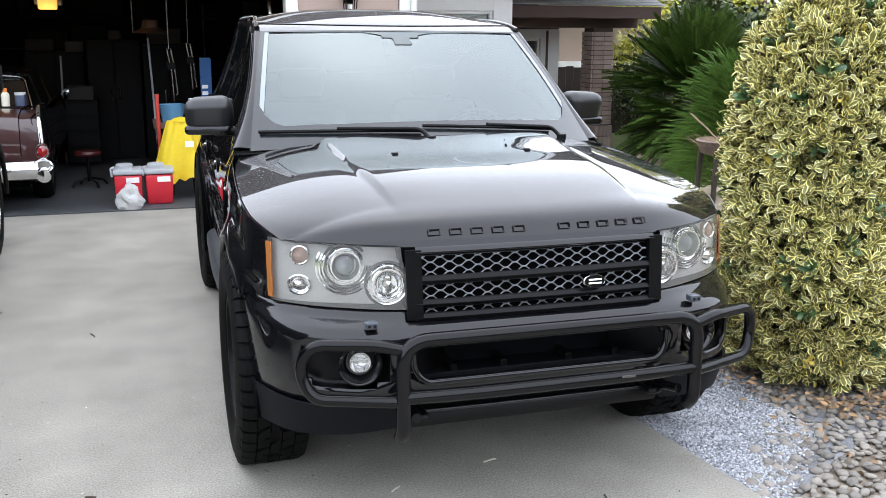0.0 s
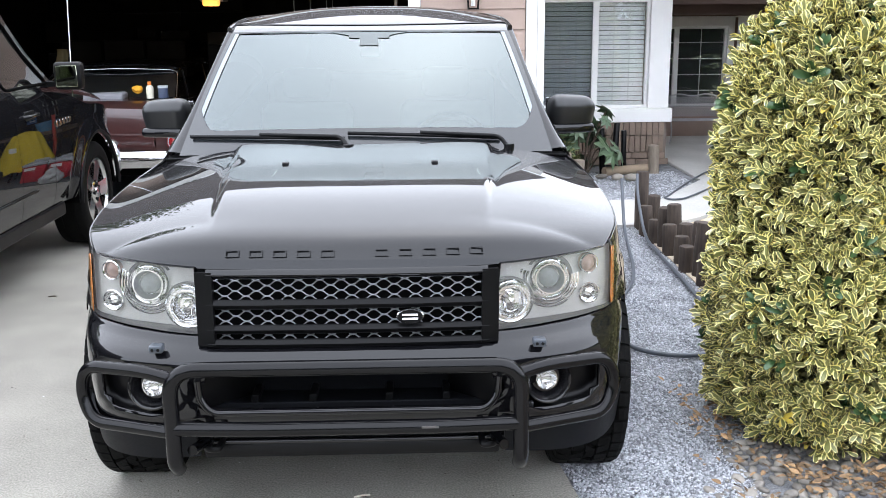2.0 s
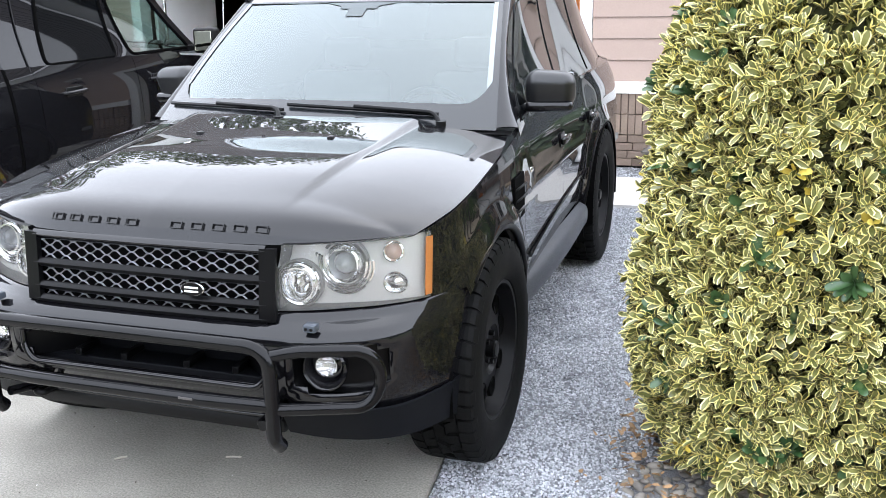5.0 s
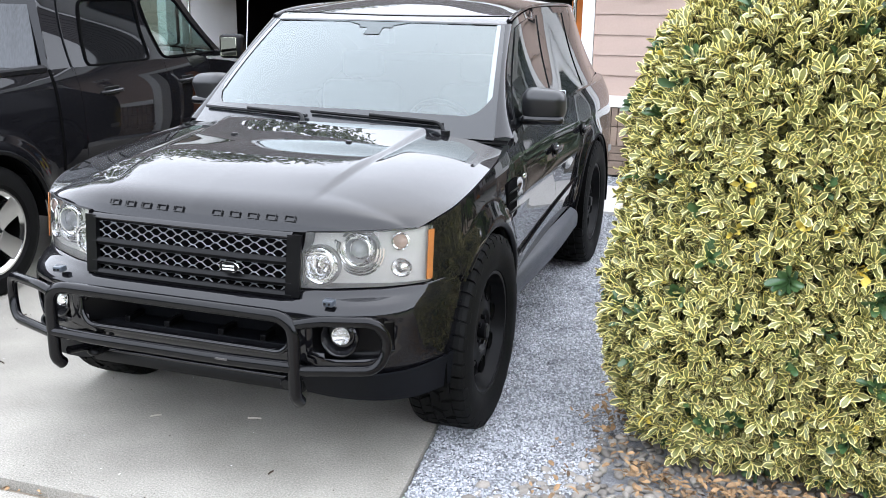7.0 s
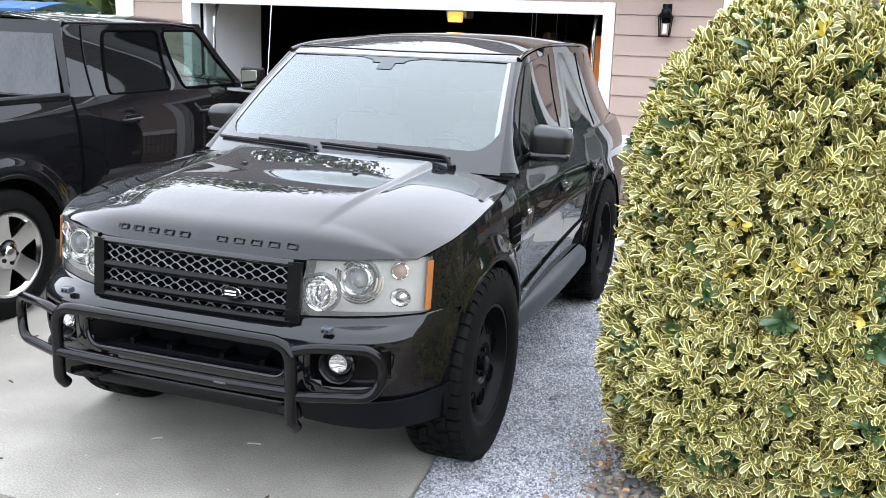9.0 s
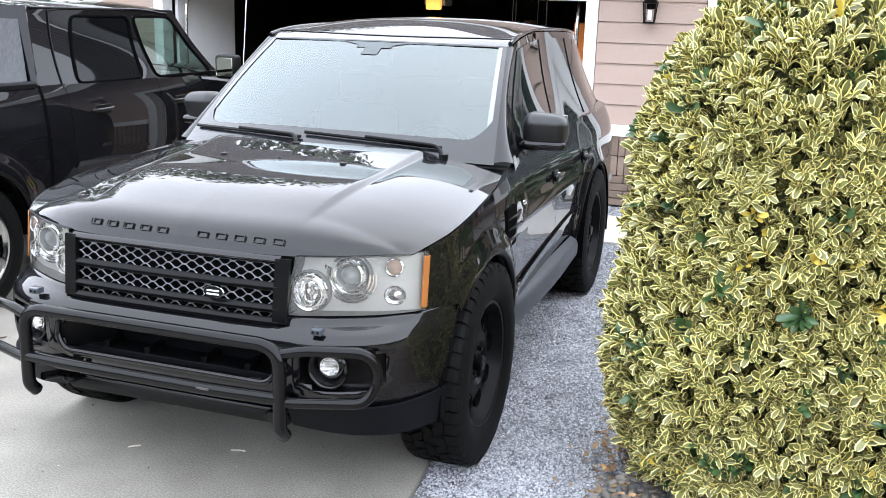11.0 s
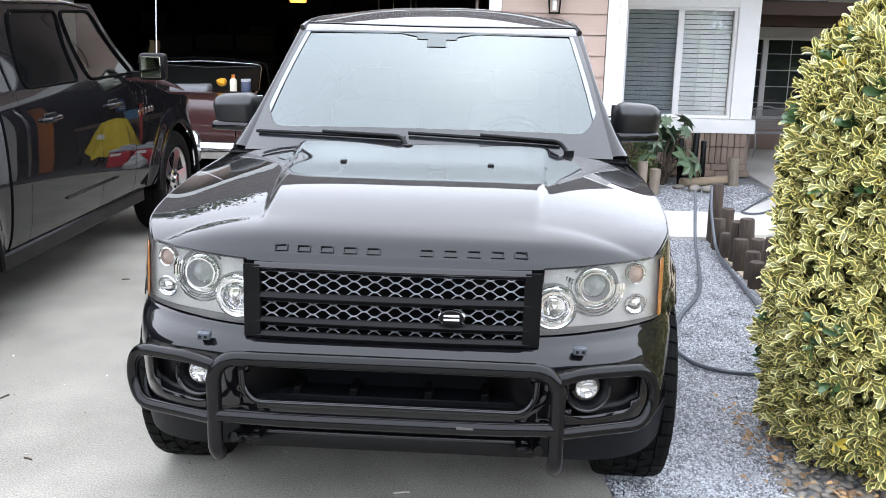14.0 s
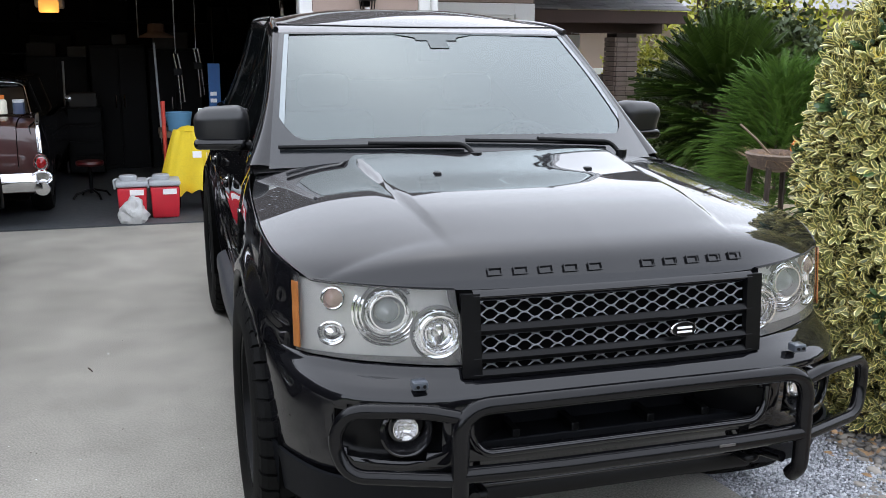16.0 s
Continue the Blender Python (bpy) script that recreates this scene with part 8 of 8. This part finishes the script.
for k in range(2):
    part("bar", box(bmesh.new(), (-0.045, -0.007, 0.95 + k * 0.07), (0.02, -0.0045, 0.99 + k * 0.07)), WHITE_TRIM, bn, smooth=None)
tube("cord", [(0, 0, 1.35), (0, 0, 2.7)], 0.004, SATIN_BLACK, bn, res=3)
for x in (-4.4, 0.1):
    r_ = tube("door_track", [(x, 6.95, 0.05), (x, 6.95, 1.9), (x, 7.3, 2.2), (x, 9.8, 2.25)], 0.02, CHROME, None, round_r=0.25)
    tagged(r_, "galvanised garage door track", "track", group="garage door tracks")
dr = thing("overhead_door", "raised sectional garage door under the ceiling", "door", kind="structure")
for k in range(4):
    part("panel", box(bmesh.new(), (-4.5, 7.3 + 0.56 * k, 2.27), (0.18, 7.84 + 0.56 * k, 2.31), 0.006), WHITE_TRIM, dr)
orange = thing("orange_sheet", "bright orange sheet leaning inside the garage jamb", "sheet", at=(0.1, 7.3, 0.012))
part("sheet", box(bmesh.new(), (-0.1, 0, 0), (0.08, 0.03, 1.75), 0.01), ORANGE, orange)

# ---- distance: trees, neighbours ----
def leaf_simple(w=0.3):
    vs = np.array([(0, 0, 0), (0.35, w / 2, 0.05), (1, 0, -0.1), (0.35, -w / 2, 0.05), (0.5, 0, 0.0)])
    fs = np.array([(0, 4, 1), (1, 4, 2), (2, 4, 3), (3, 4, 0)])
    return vs, fs, np.zeros(4, dtype=np.int32)


def rand_frame(r, p, size, up=0.3):
    d = Vector((r.gauss(0, 1), r.gauss(0, 1), r.gauss(0, 1) + up)).normalized()
    return Matrix.Translation(p) @ d.to_track_quat('X', 'Z').to_matrix().to_4x4() @ Matrix.Rotation(r.uniform(-1.5, 1.5), 4, 'X') @ Matrix.Scale(size, 4)


def tree(label, at, height, spread, leaf, m, seed, n=2600, clumps=26, low=0.35):
    r = random.Random(seed)
    e = thing("tree", label, "tree", group="trees around the plot", at=at)
    top = Vector((r.uniform(-.2, .2), r.uniform(-.2, .2), height * 0.62))
    vs = []
    tube("trunk", [(0, 0, -0.3), (r.uniform(-.1, .1), r.uniform(-.1, .1), height * 0.3), top], 0.05 * height ** 0.6, TRUNK, e, round_r=0.4)
    fr = []
    for k in range(clumps):
        a, hh = r.uniform(0, 6.28), r.uniform(low, 1.0)
        rad = spread * math.sin(math.pi * min(0.97, (hh - low) / (1.12 - low) * 0.9 + 0.14)) * r.uniform(0.45, 1.0)
        c = Vector((rad * math.cos(a), rad * math.sin(a), height * hh))
        if k % 3 == 0:
            tube("limb", [(0, 0, height * 0.3), c * 0.5 + Vector((0, 0, height * 0.2)), c], 0.018 * height ** 0.6, TRUNK, e, round_r=0.3, res=3)
        cr = spread * r.uniform(0.2, 0.36)
        for _ in range(n // clumps):
            v = Vector((r.gauss(0, 1), r.gauss(0, 1), r.gauss(0, 0.75)))
            v = v.normalized() * cr * r.random() ** 0.4
            fr.append(rand_frame(r, c + v, leaf * r.uniform(0.7, 1.3)))
    scatter_leaves("crown", fr, leaf_simple(0.5), [m], e)
    return e


tree("broad dark green tree behind the houses", (-10.5, 20, 0), 11.5, 4.6, 0.34, TREE_GREEN, 3, 6500, 44)
tree("broad dark green tree behind the houses", (-14.5, 14, 0), 9.5, 4.2, 0.34, TREE_GREEN, 4, 5500, 40)
tree("dense dark green shrub behind the palms", (6.6, 8.7, 0), 1.9, 1.3, 0.11, TREE_GREEN, 10, 6000, 36, 0.02)
tree("yellow-green citrus tree beyond the porch", (8.3, 12.9, 0), 3.3, 1.7, 0.1, CITRUS_GREEN, 5, 9000, 40, 0.12)
tree("green shrubby tree beside the porch column", (7.2, 10.2, 0), 2.0, 1.4, 0.1, TREE_GREEN, 6, 9000, 40, 0.05)
tree("yellow-green citrus tree beyond the porch", (10.4, 13.5, 0), 4.6, 2.2, 0.15, CITRUS_GREEN, 7, 5200, 30, 0.2)
tree("green tree at the plot's edge", (12.0, 9.0, 0), 5.0, 2.6, 0.2, TREE_GREEN, 8, 5200, 34, 0.12)
tree("green tree at the plot's edge", (11.0, 4.0, 0), 4.5, 2.3, 0.2, TREE_GREEN, 9, 4600, 34, 0.12)
# unseen trees added behind the camera to darken reflections in the car's front
for k, (x, y, hgt) in enumerate(((-17, -24, 7.5), (-9, -26, 8.5), (-1.5, -24, 7), (6, -27, 8.5), (13, -23, 8))):
    tree("broad dark green tree, added out of view for the car reflections", (x, y, 0), hgt, 4.8, 0.5, TREE_GREEN, 20 + k, 3600, 40, 0.12)
# ring of far woods closing the horizon
r = random.Random(11)
fr = []
for k in range(16000):
    a = r.uniform(0, 6.2832)
    d = r.uniform(36, 50)
    south = smooth01((math.cos(a - radians(290)) - 0.55) / 0.3)
    hgt = (5.0 + 2.6 * noise.noise(Vector((3 * math.cos(a), 3 * math.sin(a), 0.5))) + 1.5 * noise.noise(Vector((11 * math.cos(a), 11 * math.sin(a), 2.5)))) * (1 + 0.3 * south) * r.random() ** 0.8
    fr.append(rand_frame(r, Vector((d * math.cos(a), d * math.sin(a), hgt)), r.uniform(0.8, 1.7)))
tagged(scatter_leaves("far_woods", fr, leaf_simple(0.7), [TREE_GREEN], None), "dark green belt of distant trees round the plot", "woods")
# fence and neighbour's house beyond the porch
fe = thing("fence", "dark brown board fence beyond the porch", "fence")
for k in range(22):
    boxpart("board", (5.25 + k * 0.145, 12.6, -0.12), (5.385 + k * 0.145, 12.625, 1.03 + 0.015 * (k % 3)), DOOR_BROWN, fe, bevel=0.003)
boxpart("rail", (5.2, 12.63, 0.6), (8.5, 12.67, 0.68), DOOR_BROWN, fe)
nb = thing("neighbour_house", "tan clapboard neighbour house with white trim", "house")
boxpart("wall", (5.0, 17, -0.12), (16, 22, 2.3), SIDING, nb)
boxpart("trim", (4.9, 16.9, 0.86), (16, 16.99, 0.99), WHITE_TRIM, nb)
shingle_slope(nb, 4.6, 16.4, 16.3, 2.3, 19.5, 3.9, 0.3)
# blue canopy beyond the truck
cn = thing("blue_canopy", "blue fabric canopy on white poles beyond the pickup", "canopy")
surf("fabric", lambda u, v: (-8.9 + 1.45 * u, 7.4 + 1.4 * v, 1.83 + 0.1 * math.sin(math.pi * v) + 0.012 * math.sin(25 * u)), 20, 8, BLUE, cn, thick=0.01)
surf("valance", lambda u, v: (-8.9 + 1.45 * u, 7.4 - 0.02 * math.sin(12 * u), 1.84 - 0.09 * v - 0.02 * math.sin(14 * u) * v), 24, 3, BLUE, cn, thick=0.008)
for x in (-8.85, -7.5):
    for y in (7.45, 8.75):
        part("pole", cyl(bmesh.new(), (x, y, -0.12), (x, y, 1.86), 0.022, seg=8), WHITE_TRIM, cn)
